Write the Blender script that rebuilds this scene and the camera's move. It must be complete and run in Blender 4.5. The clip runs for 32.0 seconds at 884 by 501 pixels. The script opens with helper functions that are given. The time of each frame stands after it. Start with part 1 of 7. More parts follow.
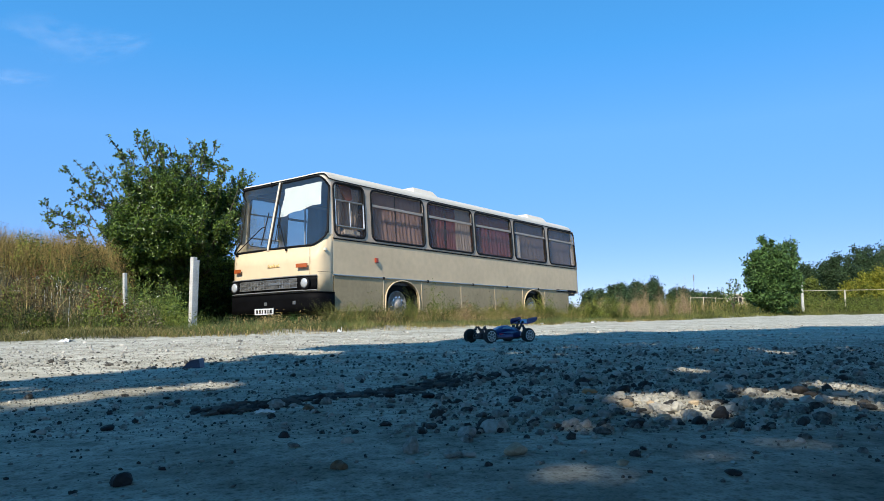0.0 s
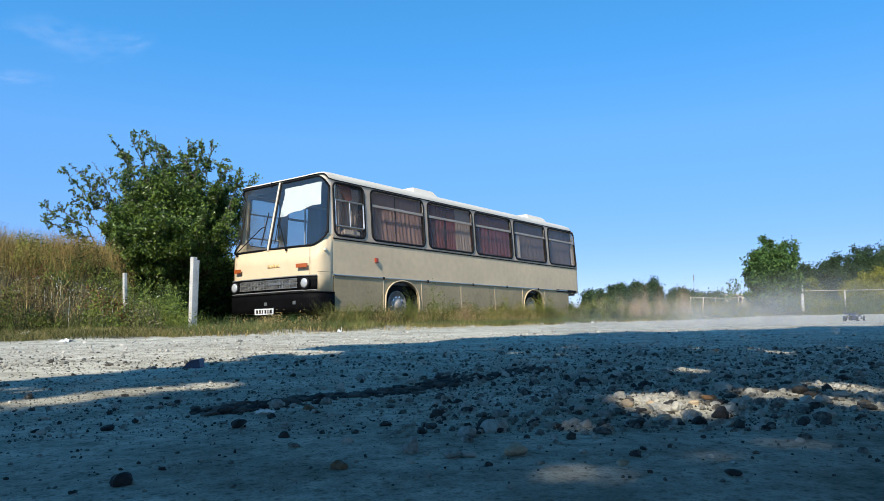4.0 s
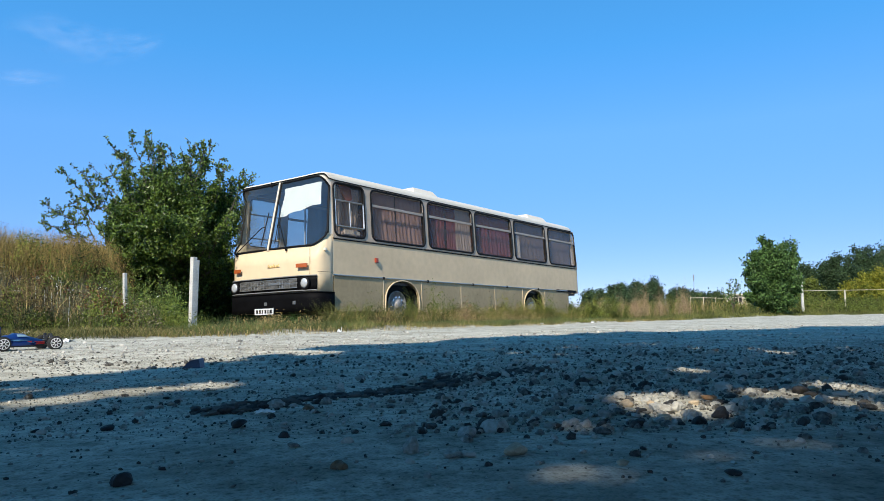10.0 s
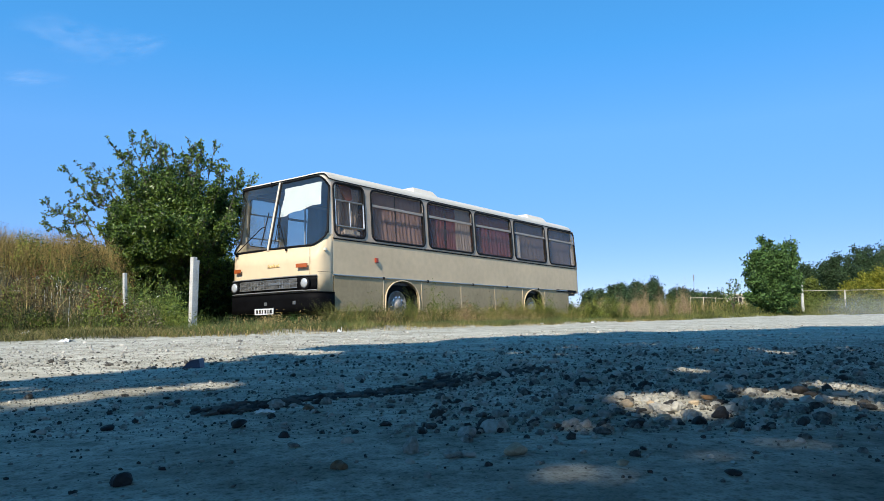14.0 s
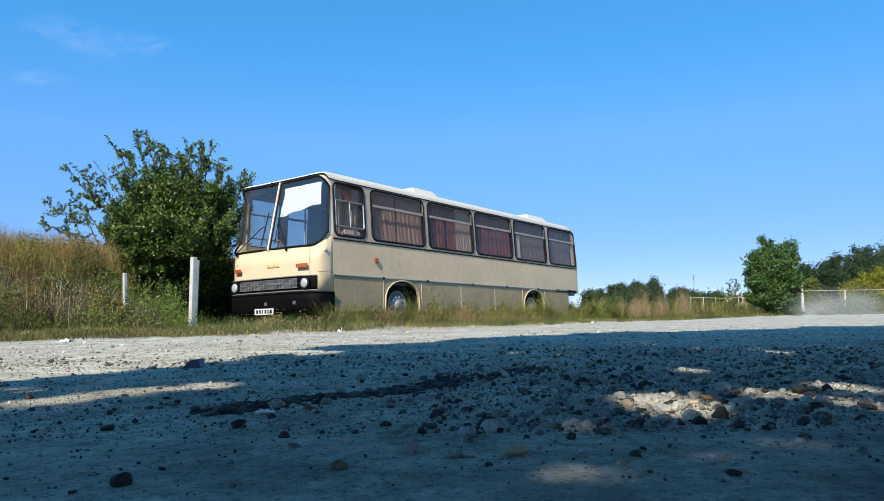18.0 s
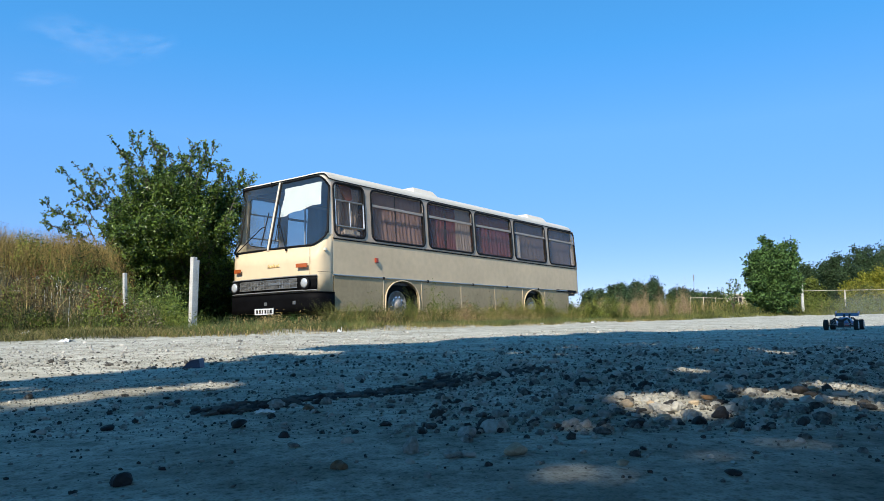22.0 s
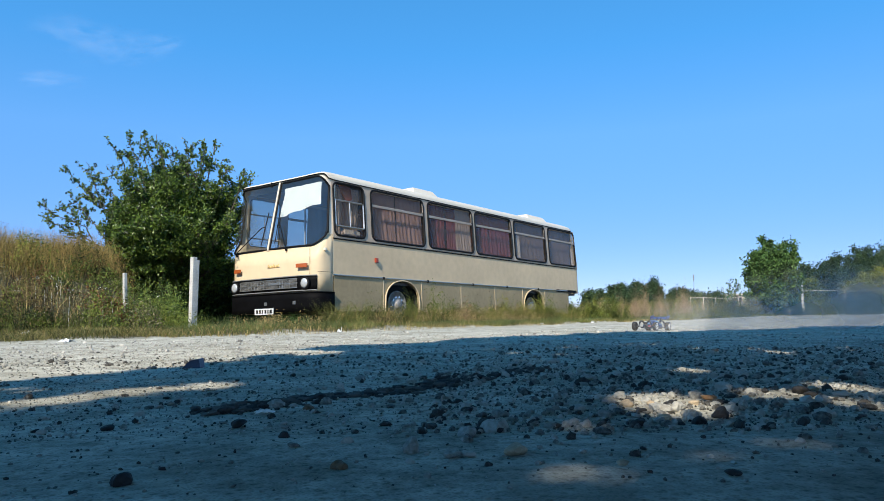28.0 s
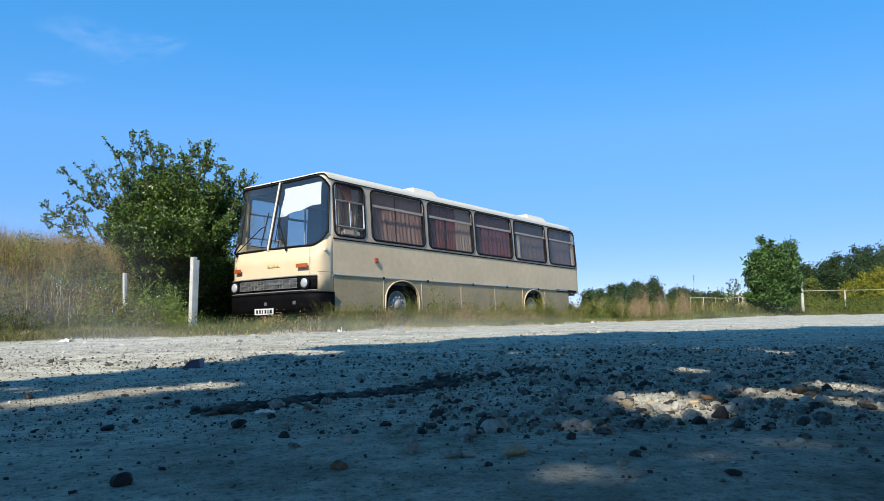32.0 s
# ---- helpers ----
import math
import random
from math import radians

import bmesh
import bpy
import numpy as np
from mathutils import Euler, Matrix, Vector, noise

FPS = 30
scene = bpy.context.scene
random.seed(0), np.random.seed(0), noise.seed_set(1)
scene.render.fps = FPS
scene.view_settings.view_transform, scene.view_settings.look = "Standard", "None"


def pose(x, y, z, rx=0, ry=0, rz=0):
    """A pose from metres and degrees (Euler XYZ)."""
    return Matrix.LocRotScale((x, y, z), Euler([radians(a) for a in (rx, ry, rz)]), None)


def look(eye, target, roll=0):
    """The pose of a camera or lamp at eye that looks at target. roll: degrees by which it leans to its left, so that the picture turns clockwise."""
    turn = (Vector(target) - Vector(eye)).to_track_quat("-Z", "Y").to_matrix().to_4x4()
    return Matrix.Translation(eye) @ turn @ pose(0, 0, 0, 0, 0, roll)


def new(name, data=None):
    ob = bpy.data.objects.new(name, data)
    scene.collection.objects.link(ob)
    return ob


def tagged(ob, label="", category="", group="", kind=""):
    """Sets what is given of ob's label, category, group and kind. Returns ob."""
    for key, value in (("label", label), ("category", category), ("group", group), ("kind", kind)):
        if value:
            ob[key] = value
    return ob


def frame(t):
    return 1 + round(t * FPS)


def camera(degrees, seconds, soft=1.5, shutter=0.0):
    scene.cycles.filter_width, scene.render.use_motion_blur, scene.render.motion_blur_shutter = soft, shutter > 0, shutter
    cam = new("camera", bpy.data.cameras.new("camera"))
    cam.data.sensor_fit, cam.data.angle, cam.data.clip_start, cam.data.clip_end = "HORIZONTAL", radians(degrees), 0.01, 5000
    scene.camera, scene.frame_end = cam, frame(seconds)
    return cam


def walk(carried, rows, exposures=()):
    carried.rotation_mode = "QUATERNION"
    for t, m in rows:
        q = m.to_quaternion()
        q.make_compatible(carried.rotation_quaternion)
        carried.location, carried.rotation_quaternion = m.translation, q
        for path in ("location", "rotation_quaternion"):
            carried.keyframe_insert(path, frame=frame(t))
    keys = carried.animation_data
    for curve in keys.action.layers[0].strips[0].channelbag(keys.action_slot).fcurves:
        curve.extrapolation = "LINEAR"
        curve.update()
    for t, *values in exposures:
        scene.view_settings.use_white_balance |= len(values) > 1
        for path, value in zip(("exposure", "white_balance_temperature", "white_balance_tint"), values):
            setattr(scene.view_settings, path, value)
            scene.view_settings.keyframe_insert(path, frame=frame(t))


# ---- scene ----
cam = camera(64.2, 32.0, soft=0.7)
EYE = Vector((0.0, 0.0, 0.145))
STAND = look(EYE, EYE + Vector((0.0, 1.0, 122 / 1250)), -0.9)
walk(cam, [(0.0, STAND), (32.0, STAND)])

# ---- light: a morning sun behind the camera, clear blue sky ----
SUN_WAY = Vector((0.077, 0.185, -0.165)).normalized()   # the way the light travels
world = bpy.data.worlds.new("clear_sky")
scene.world = world
world.use_nodes = True
wn = world.node_tree
sky = wn.nodes.new("ShaderNodeTexSky")
sky.sky_type, sky.sun_disc = "NISHITA", False
sky.sun_elevation, sky.sun_rotation = radians(40), radians(199)
sky.altitude = 4000
sky.air_density, sky.dust_density, sky.ozone_density = 1.0, 0.0, 6.0
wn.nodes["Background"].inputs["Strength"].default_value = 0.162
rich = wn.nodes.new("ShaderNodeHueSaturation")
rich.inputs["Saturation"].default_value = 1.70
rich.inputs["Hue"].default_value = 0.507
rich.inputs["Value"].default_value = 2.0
even = wn.nodes.new("ShaderNodeGamma")
even.inputs["Gamma"].default_value = 0.475
wn.links.new(sky.outputs["Color"], even.inputs["Color"])
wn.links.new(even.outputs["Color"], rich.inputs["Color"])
# haze towards the horizon, deeper blue overhead
where = wn.nodes.new("ShaderNodeTexCoord")
up = wn.nodes.new("ShaderNodeSeparateXYZ")
wn.links.new(where.outputs["Generated"], up.inputs[0])
haze = wn.nodes.new("ShaderNodeValToRGB")
stops = ((0.0, (0.70, 0.66, 0.80)), (0.10, (0.86, 0.78, 0.86)), (0.25, (1.12, 1.03, 1.0)), (0.36, (0.78, 1.05, 1.03)), (0.8, (0.64, 1.0, 0.84)))
while len(haze.color_ramp.elements) < len(stops):
    haze.color_ramp.elements.new(0.5)
for el, (at, tone) in zip(haze.color_ramp.elements, stops):
    el.position, el.color = at, (*tone, 1)
wn.links.new(up.outputs["Z"], haze.inputs["Fac"])
tone_mix = wn.nodes.new("ShaderNodeMix")
tone_mix.data_type, tone_mix.blend_type = "RGBA", "MULTIPLY"
tone_mix.inputs["Factor"].default_value = 1.0
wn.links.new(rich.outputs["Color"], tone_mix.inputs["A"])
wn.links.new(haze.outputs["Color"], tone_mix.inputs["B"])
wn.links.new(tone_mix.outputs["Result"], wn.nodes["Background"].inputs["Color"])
sun_data = bpy.data.lights.new("sun", "SUN")
sun_data.energy, sun_data.angle, sun_data.color = 3.9, radians(0.55), (1.0, 0.925, 0.80)
sun = new("sun", sun_data)
sun.matrix_world = look((-6, -17, 15), Vector((-6, -17, 15)) + SUN_WAY)
scene.view_settings.exposure = 0.66
scene.cycles.transparent_max_bounces = 24

# ---- materials ----


def mat(name, base, rough=0.6, metal=0.0, vary=0.18, scale=6.0, bump=0.0, fine=60.0, spec=0.5, islands=False, through_light=0.0, second=None, coat=0.0, patchy=False):
    """A surface with variation at two scales, fine relief and, where asked, light that passes through."""
    m = bpy.data.materials.new(name)
    m.use_nodes = True
    nt = m.node_tree
    b = nt.nodes["Principled BSDF"]
    b.inputs["Roughness"].default_value, b.inputs["Metallic"].default_value = rough, metal
    b.inputs["Specular IOR Level"].default_value = spec
    b.inputs["Coat Weight"].default_value = coat
    co = nt.nodes.new("ShaderNodeTexCoord")
    big = nt.nodes.new("ShaderNodeTexNoise")
    big.inputs["Scale"].default_value, big.inputs["Detail"].default_value = scale, 4
    small = nt.nodes.new("ShaderNodeTexNoise")
    small.inputs["Scale"].default_value, small.inputs["Detail"].default_value = fine, 3
    for n in (big, small):
        nt.links.new(co.outputs["Object"], n.inputs["Vector"])
    ramp = nt.nodes.new("ShaderNodeValToRGB")
    lo = [c * (1 - vary) for c in base]
    hi = [min(1, c * (1 + vary)) for c in (second or base)]
    ramp.color_ramp.elements[0].position, ramp.color_ramp.elements[1].position = 0.3, 0.7
    ramp.color_ramp.elements[0].color, ramp.color_ramp.elements[1].color = (*lo, 1), (*hi, 1)
    add = nt.nodes.new("ShaderNodeMath")
    add.operation = "MULTIPLY_ADD"
    add.inputs[1].default_value = 0.45
    nt.links.new(small.outputs["Fac"], add.inputs[0])
    half = nt.nodes.new("ShaderNodeMath")
    half.operation = "MULTIPLY"
    half.inputs[1].default_value = 0.55
    if islands:
        geo = nt.nodes.new("ShaderNodeNewGeometry")
        nt.links.new(geo.outputs["Random Per Island"], half.inputs[0])
        if patchy:
            # drifts of lighter and darker plants
            drift = nt.nodes.new("ShaderNodeMapRange")
            drift.inputs["From Min"].default_value, drift.inputs["From Max"].default_value = 0.36, 0.64
            nt.links.new(big.outputs["Fac"], drift.inputs["Value"])
            blend = nt.nodes.new("ShaderNodeMix")
            blend.inputs["Factor"].default_value = 0.62
            nt.links.new(geo.outputs["Random Per Island"], blend.inputs["A"])
            nt.links.new(drift.outputs["Result"], blend.inputs["B"])
            nt.links.new(blend.outputs["Result"], half.inputs[0])
    else:
        nt.links.new(big.outputs["Fac"], half.inputs[0])
    nt.links.new(half.outputs[0], add.inputs[2])
    nt.links.new(add.outputs[0], ramp.inputs["Fac"])
    nt.links.new(ramp.outputs["Color"], b.inputs["Base Color"])
    if bump:
        bp = nt.nodes.new("ShaderNodeBump")
        bp.inputs["Strength"].default_value, bp.inputs["Distance"].default_value = bump, 0.01
        nt.links.new(small.outputs["Fac"], bp.inputs["Height"])
        nt.links.new(bp.outputs["Normal"], b.inputs["Normal"])
    if through_light:
        tr = nt.nodes.new("ShaderNodeBsdfTranslucent")
        nt.links.new(ramp.outputs["Color"], tr.inputs["Color"])
        mx = nt.nodes.new("ShaderNodeMixShader")
        mx.inputs[0].default_value = through_light
        nt.links.new(b.outputs[0], mx.inputs[1])
        nt.links.new(tr.outputs[0], mx.inputs[2])
        nt.links.new(mx.outputs[0], nt.nodes["Material Output"].inputs["Surface"])
    return m


def glass_mat(name, tint, see, rough=0.02, dust=0.1, soil=(0.5, 0.47, 0.44)):
    """A pane: part mirror, part clear with a tint, under a thin film of dust."""
    m = bpy.data.materials.new(name)
    m.use_nodes = True
    nt = m.node_tree
    gl = nt.nodes.new("ShaderNodeBsdfGlossy")
    gl.inputs["Roughness"].default_value = rough
    tr = nt.nodes.new("ShaderNodeBsdfTransparent")
    tr.inputs["Color"].default_value = (*tint, 1)
    fr = nt.nodes.new("ShaderNodeLayerWeight")
    pw = nt.nodes.new("ShaderNodeMath")
    pw.operation = "POWER"
    pw.inputs[1].default_value = 4.0
    nt.links.new(fr.outputs["Facing"], pw.inputs[0])
    gloss = nt.nodes.new("ShaderNodeMath")
    gloss.operation = "MULTIPLY_ADD"
    gloss.inputs[1].default_value, gloss.inputs[2].default_value = 0.6, see
    nt.links.new(pw.outputs[0], gloss.inputs[0])
    mx = nt.nodes.new("ShaderNodeMixShader")
    nt.links.new(gloss.outputs[0], mx.inputs[0])
    nt.links.new(tr.outputs[0], mx.inputs[1])
    nt.links.new(gl.outputs[0], mx.inputs[2])
    film = nt.nodes.new("ShaderNodeBsdfDiffuse")
    film.inputs["Color"].default_value = (*soil, 1)
    no = nt.nodes.new("ShaderNodeTexNoise")
    no.inputs["Scale"].default_value, no.inputs["Detail"].default_value = 3.0, 5
    co = nt.nodes.new("ShaderNodeTexCoord")
    nt.links.new(co.outputs["Object"], no.inputs["Vector"])
    amount = nt.nodes.new("ShaderNodeMapRange")
    amount.inputs["To Min"].default_value, amount.inputs["To Max"].default_value = dust * 0.4, dust * 1.6
    nt.links.new(no.outputs["Fac"], amount.inputs["Value"])
    top = nt.nodes.new("ShaderNodeMixShader")
    nt.links.new(amount.outputs["Result"], top.inputs[0])
    nt.links.new(mx.outputs[0], top.inputs[1])
    nt.links.new(film.outputs[0], top.inputs[2])
    nt.links.new(top.outputs[0], nt.nodes["Material Output"].inputs["Surface"])
    return m


CREAM = mat("cream_paint", (0.69, 0.545, 0.35), 0.48, vary=0.07, scale=1.5, fine=9, spec=0.25, coat=0.06)
# cream copy tinted warmer and darker to offset sky light on the sides
CREAM_SIDE = mat("light_offset_cream_paint", (0.66, 0.512, 0.325), 0.5, vary=0.12, scale=1.1, fine=7, spec=0.22)
CREAM_DUSTY = mat("dusty_cream_paint", (0.38, 0.302, 0.18), 0.65, spec=0.15, vary=0.18, scale=1.8, fine=14)
# band cream darkened and warmed to counter the bluish light it gets
BAND = mat("sky_toned_band_cream", (0.44, 0.35, 0.26), 0.5, vary=0.14, scale=2.5, fine=12)
CREAM_PALE = mat("pale_roof_paint", (0.70, 0.63, 0.51), 0.45, vary=0.05, scale=1.2, fine=8)
BLACK_PAINT = mat("dusty_black_paint", (0.004, 0.004, 0.0045), 0.6, spec=0.05, vary=0.4, scale=5, fine=40)
RUBBER = mat("black_rubber", (0.008, 0.008, 0.009), 0.6, spec=0.15, vary=0.3)
TYRE_OLD = mat("perished_tyre_rubber", (0.010, 0.010, 0.010), 0.9, spec=0.08, vary=0.35, scale=12, bump=0.3)
TYRE = mat("tyre_rubber", (0.022, 0.021, 0.020), 0.8, vary=0.35, scale=20, bump=0.3)
CHROME = mat("worn_chrome", (0.72, 0.72, 0.72), 0.22, 1.0, vary=0.1, scale=12)
ALU = mat("dull_aluminium", (0.55, 0.55, 0.54), 0.42, 0.9, vary=0.12, scale=10)
WINDOW_BAR = mat("dull_window_bar", (0.33, 0.28, 0.23), 0.5, 0.1, vary=0.2, scale=6)
GRILLE_GREY = mat("grille_grey", (0.25, 0.25, 0.24), 0.5, 0.2, vary=0.2)
ORANGE = mat("orange_plastic", (0.38, 0.09, 0.024), 0.25, vary=0.1)
REDMARK = mat("red_plastic", (0.36, 0.05, 0.02), 0.3, vary=0.1)
LENS = mat("headlight_glass", (0.55, 0.57, 0.58), 0.2, 0.3, vary=0.15, scale=40)
GLASS = glass_mat("window_glass", (0.84, 0.79, 0.75), 0.02, dust=0.055, soil=(0.42, 0.31, 0.24))
WS_GLASS = glass_mat("windscreen_glass", (0.76, 0.85, 0.88), 0.14, dust=0.03)
CURTAIN = mat("red_curtain_cloth", (0.23, 0.055, 0.052), 0.9, vary=0.3, scale=4, fine=60, through_light=0.3)
CURTAIN_PINK = mat("faded_pink_curtain_cloth", (0.46, 0.32, 0.29), 0.9, vary=0.2, scale=3, fine=60, through_light=0.3)
CURTAIN_LIGHT = mat("pale_curtain_cloth", (0.58, 0.51, 0.45), 0.85, vary=0.15, scale=4, fine=60, through_light=0.35)
CURTAIN_RUST = mat("rust_curtain_cloth", (0.34, 0.09, 0.03), 0.9, vary=0.25, scale=8, fine=60, through_light=0.3)
CURTAIN_PALE = mat("grey_curtain_cloth", (0.27, 0.235, 0.22), 0.85, vary=0.2, scale=4, fine=90, through_light=0.35)
CLOTH_WHITE = mat("white_cloth", (0.74, 0.71, 0.63), 0.8, vary=0.06, scale=5, fine=80)
INSIDE = mat("grey_interior", (0.075, 0.07, 0.07), 0.7, vary=0.2)
SEAT = mat("brown_seat_cloth", (0.13, 0.07, 0.05), 0.85, vary=0.25, scale=14)
PLATE = mat("white_plate", (0.8, 0.8, 0.8), 0.4, vary=0.08)
DARK = mat("dark_underside", (0.02, 0.02, 0.02), 0.8, vary=0.3)
RIM_PAINT = mat("grey_rim_paint", (0.27, 0.26, 0.25), 0.5, 0.1, vary=0.5, scale=22)
GOLD = mat("gilt_script", (0.62, 0.42, 0.14), 0.35, 0.4, vary=0.1)

LEAF = mat("tree_leaf", (0.034, 0.076, 0.014), 0.36, vary=0.5, scale=1.3, spec=0.38, islands=True, through_light=0.14, second=(0.10, 0.15, 0.022))
# leaf colour blackened to carry the shade below the crown
LEAF_SHADE = mat("shade_coloured_leaf", (0.014, 0.032, 0.008), 0.6, vary=0.45, spec=0.1, islands=True, through_light=0.05, second=(0.035, 0.06, 0.014))
LEAF_DARK = mat("bush_leaf", (0.035, 0.08, 0.02), 0.42, vary=0.4, spec=0.18, islands=True, through_light=0.12, second=(0.085, 0.15, 0.042))
LEAF_YELLOW = mat("yellow_green_leaf", (0.145, 0.18, 0.022), 0.55, vary=0.35, spec=0.18, islands=True, through_light=0.25, second=(0.25, 0.235, 0.03))
LEAF_FAR = mat("distant_leaf", (0.028, 0.056, 0.026), 0.6, vary=0.35, spec=0.18, islands=True, through_light=0.1, second=(0.05, 0.085, 0.035))
GRASS = mat("green_grass", (0.055, 0.082, 0.017), 0.6, vary=0.45, scale=1.2, spec=0.18, islands=True, through_light=0.2, second=(0.16, 0.16, 0.045), patchy=True)
GRASS_FRESH = mat("fresh_green_grass", (0.06, 0.10, 0.03), 0.6, vary=0.45, scale=1.4, spec=0.18, islands=True, through_light=0.2, second=(0.14, 0.17, 0.06), patchy=True)
STALK_PINK = mat("pinkish_dry_stalk", (0.27, 0.17, 0.10), 0.8, vary=0.35, spec=0.18, islands=True, through_light=0.15, second=(0.38, 0.27, 0.16))
GRASS_DRY = mat("dry_grass", (0.24, 0.18, 0.08), 0.7, vary=0.4, spec=0.18, islands=True, through_light=0.2, second=(0.40, 0.30, 0.13))
# besides darker plants, the near-black end paints shaded gaps between them
WEED = mat("weed_leaf", (0.022, 0.042, 0.009), 0.6, vary=0.5, scale=2.4, spec=0.18, islands=True, through_light=0.08, second=(0.125, 0.15, 0.028), patchy=True)
WEED_LIGHT = mat("light_weed_leaf", (0.06, 0.08, 0.014), 0.6, vary=0.5, scale=2.1, spec=0.18, islands=True, through_light=0.2, second=(0.21, 0.205, 0.042), patchy=True)
WHITE_PETAL = mat("white_petals", (0.75, 0.74, 0.66), 0.8, vary=0.12)
BARK = mat("grey_brown_bark", (0.10, 0.08, 0.06), 0.85, vary=0.35, scale=9, bump=0.5)
CONCRETE = mat("weathered_concrete", (0.52, 0.505, 0.46), 0.85, vary=0.35, scale=9, bump=0.4)
WALL_PALE = mat("pale_house_wall", (0.7, 0.6, 0.45), 0.8, vary=0.1)
WIRE = mat("galvanised_wire", (0.45, 0.45, 0.44), 0.45, 0.7, vary=0.15)
STONE = mat("river_stone", (0.10, 0.093, 0.08), 0.9, vary=0.6, scale=9, bump=0.5, fine=160, islands=True, second=(0.27, 0.26, 0.225))
# lighter stone copy with the sunlight put into its colour
STONE_LIGHT = mat("sunlit_stone", (0.28, 0.265, 0.235), 0.9, vary=0.35, scale=9, bump=0.4, fine=120, islands=True, second=(0.42, 0.40, 0.36))
STONE_RED = mat("broken_brick", (0.44, 0.23, 0.10), 0.85, vary=0.25, scale=20, bump=0.4, fine=120)
STONE_DARK = mat("dark_stone", (0.022, 0.020, 0.018), 0.75, vary=0.35, scale=14, bump=0.4, fine=120)

# ---- building blocks ----


def bm_object(name, bm, material):
    me = bpy.data.meshes.new(name)
    bm.to_mesh(me)
    bm.free()
    if material:
        me.materials.append(material)
    return new(name, me)


def part(name, bm, material, parent, label="", smooth=False):
    """One mesh under a thing or under a part."""
    if smooth:
        for f in bm.faces:
            f.smooth = True
    ob = bm_object(name, bm, material)
    ob.parent = parent
    if label:
        ob["label"] = label
    return ob


def raw_mesh(name, verts, faces, material, smooth=False):
    me = bpy.data.meshes.new(name)
    verts, faces = np.asarray(verts, np.float32), np.asarray(faces, np.int32)
    me.vertices.add(len(verts))
    me.vertices.foreach_set("co", verts.ravel())
    n = faces.shape[1]
    me.loops.add(faces.size)
    me.loops.foreach_set("vertex_index", faces.ravel())
    me.polygons.add(len(faces))
    me.polygons.foreach_set("loop_start", np.arange(len(faces), dtype=np.int32) * n)
    me.polygons.foreach_set("use_smooth", np.full(len(faces), smooth))
    me.update()
    me.validate()
    me.materials.append(material)
    return me


def box(bm, x0, x1, y0, y1, z0, z1, bevel=0.0):
    vs = [bm.verts.new((x, y, z)) for x in (x0, x1) for y in (y0, y1) for z in (z0, z1)]
    fs = [bm.faces.new([vs[i] for i in q]) for q in ((0, 1, 3, 2), (4, 6, 7, 5), (0, 4, 5, 1), (2, 3, 7, 6), (0, 2, 6, 4), (1, 5, 7, 3))]
    if bevel:
        es = list({e for f in fs for e in f.edges})
        bmesh.ops.bevel(bm, geom=es, offset=bevel, segments=2, affect="EDGES", profile=0.6)
    return bm


def boxm(x0, x1, y0, y1, z0, z1, bevel=0.0):
    return box(bmesh.new(), x0, x1, y0, y1, z0, z1, bevel)


def tube(bm, pts, r, n=6, closed=False):
    """A round bar along points; r may be a list."""
    pts = [Vector(p) for p in pts]
    rings = []
    k = len(pts)
    for i, p in enumerate(pts):
        a = pts[(i - 1) % k] if (closed or i) else p
        b = pts[(i + 1) % k] if (closed or i < k - 1) else p
        d = (b - a).normalized()
        s = d.cross(Vector((0, 0, 1)))
        if s.length < 0.05:
            s = d.cross(Vector((0, 1, 0)))
        s.normalize()
        t = d.cross(s)
        rr = float(r[i] if isinstance(r, (list, tuple)) else r)
        rings.append([bm.verts.new(p + rr * (math.cos(6.28318 * j / n) * s + math.sin(6.28318 * j / n) * t)) for j in range(n)])
    for i in range(k if closed else k - 1):
        a, b = rings[i], rings[(i + 1) % k]
        for j in range(n):
            bm.faces.new((a[j], a[(j + 1) % n], b[(j + 1) % n], b[j]))
    if not closed:
        bm.faces.new(rings[0][::-1])
        bm.faces.new(rings[-1])
    return bm


def lathe(bm, profile, axis="Y", n=24, at=(0, 0, 0)):
    """A turned form: profile of (radius, along)."""
    at = Vector(at)
    rings = []
    for r, h in profile:
        ring = []
        for j in range(n):
            c, s = r * math.cos(6.28318 * j / n), r * math.sin(6.28318 * j / n)
            v = {"Y": (c, h, s), "Z": (c, s, h), "X": (h, c, s)}[axis]
            ring.append(bm.verts.new(at + Vector(v)))
        rings.append(ring)
    for a, b in zip(rings, rings[1:]):
        for j in range(n):
            bm.faces.new((a[j], a[(j + 1) % n], b[(j + 1) % n], b[j]))
    bm.faces.new(rings[0][::-1])
    bm.faces.new(rings[-1])
    return bm


def rounded(w0, w1, h0, h1, r, n=4):
    """Corners of a rounded rectangle, as (a, b) pairs."""
    out = []
    for cx, cy, a0 in ((w1 - r, h1 - r, 0), (w0 + r, h1 - r, 90), (w0 + r, h0 + r, 180), (w1 - r, h0 + r, 270)):
        for i in range(n + 1):
            a = radians(a0 + 90 * i / n)
            out.append((cx + r * math.cos(a), cy + r * math.sin(a)))
    return out


def slab(bm, loop, back):
    """A plate from a closed loop of points, with the thickness vector back."""
    back = Vector(back)
    a = [bm.verts.new(Vector(p)) for p in loop]
    b = [bm.verts.new(Vector(p) + back) for p in loop]
    bm.faces.new(a)
    bm.faces.new(b[::-1])
    for i in range(len(a)):
        j = (i + 1) % len(a)
        bm.faces.new((a[i], b[i], b[j], a[j]))
    return bm


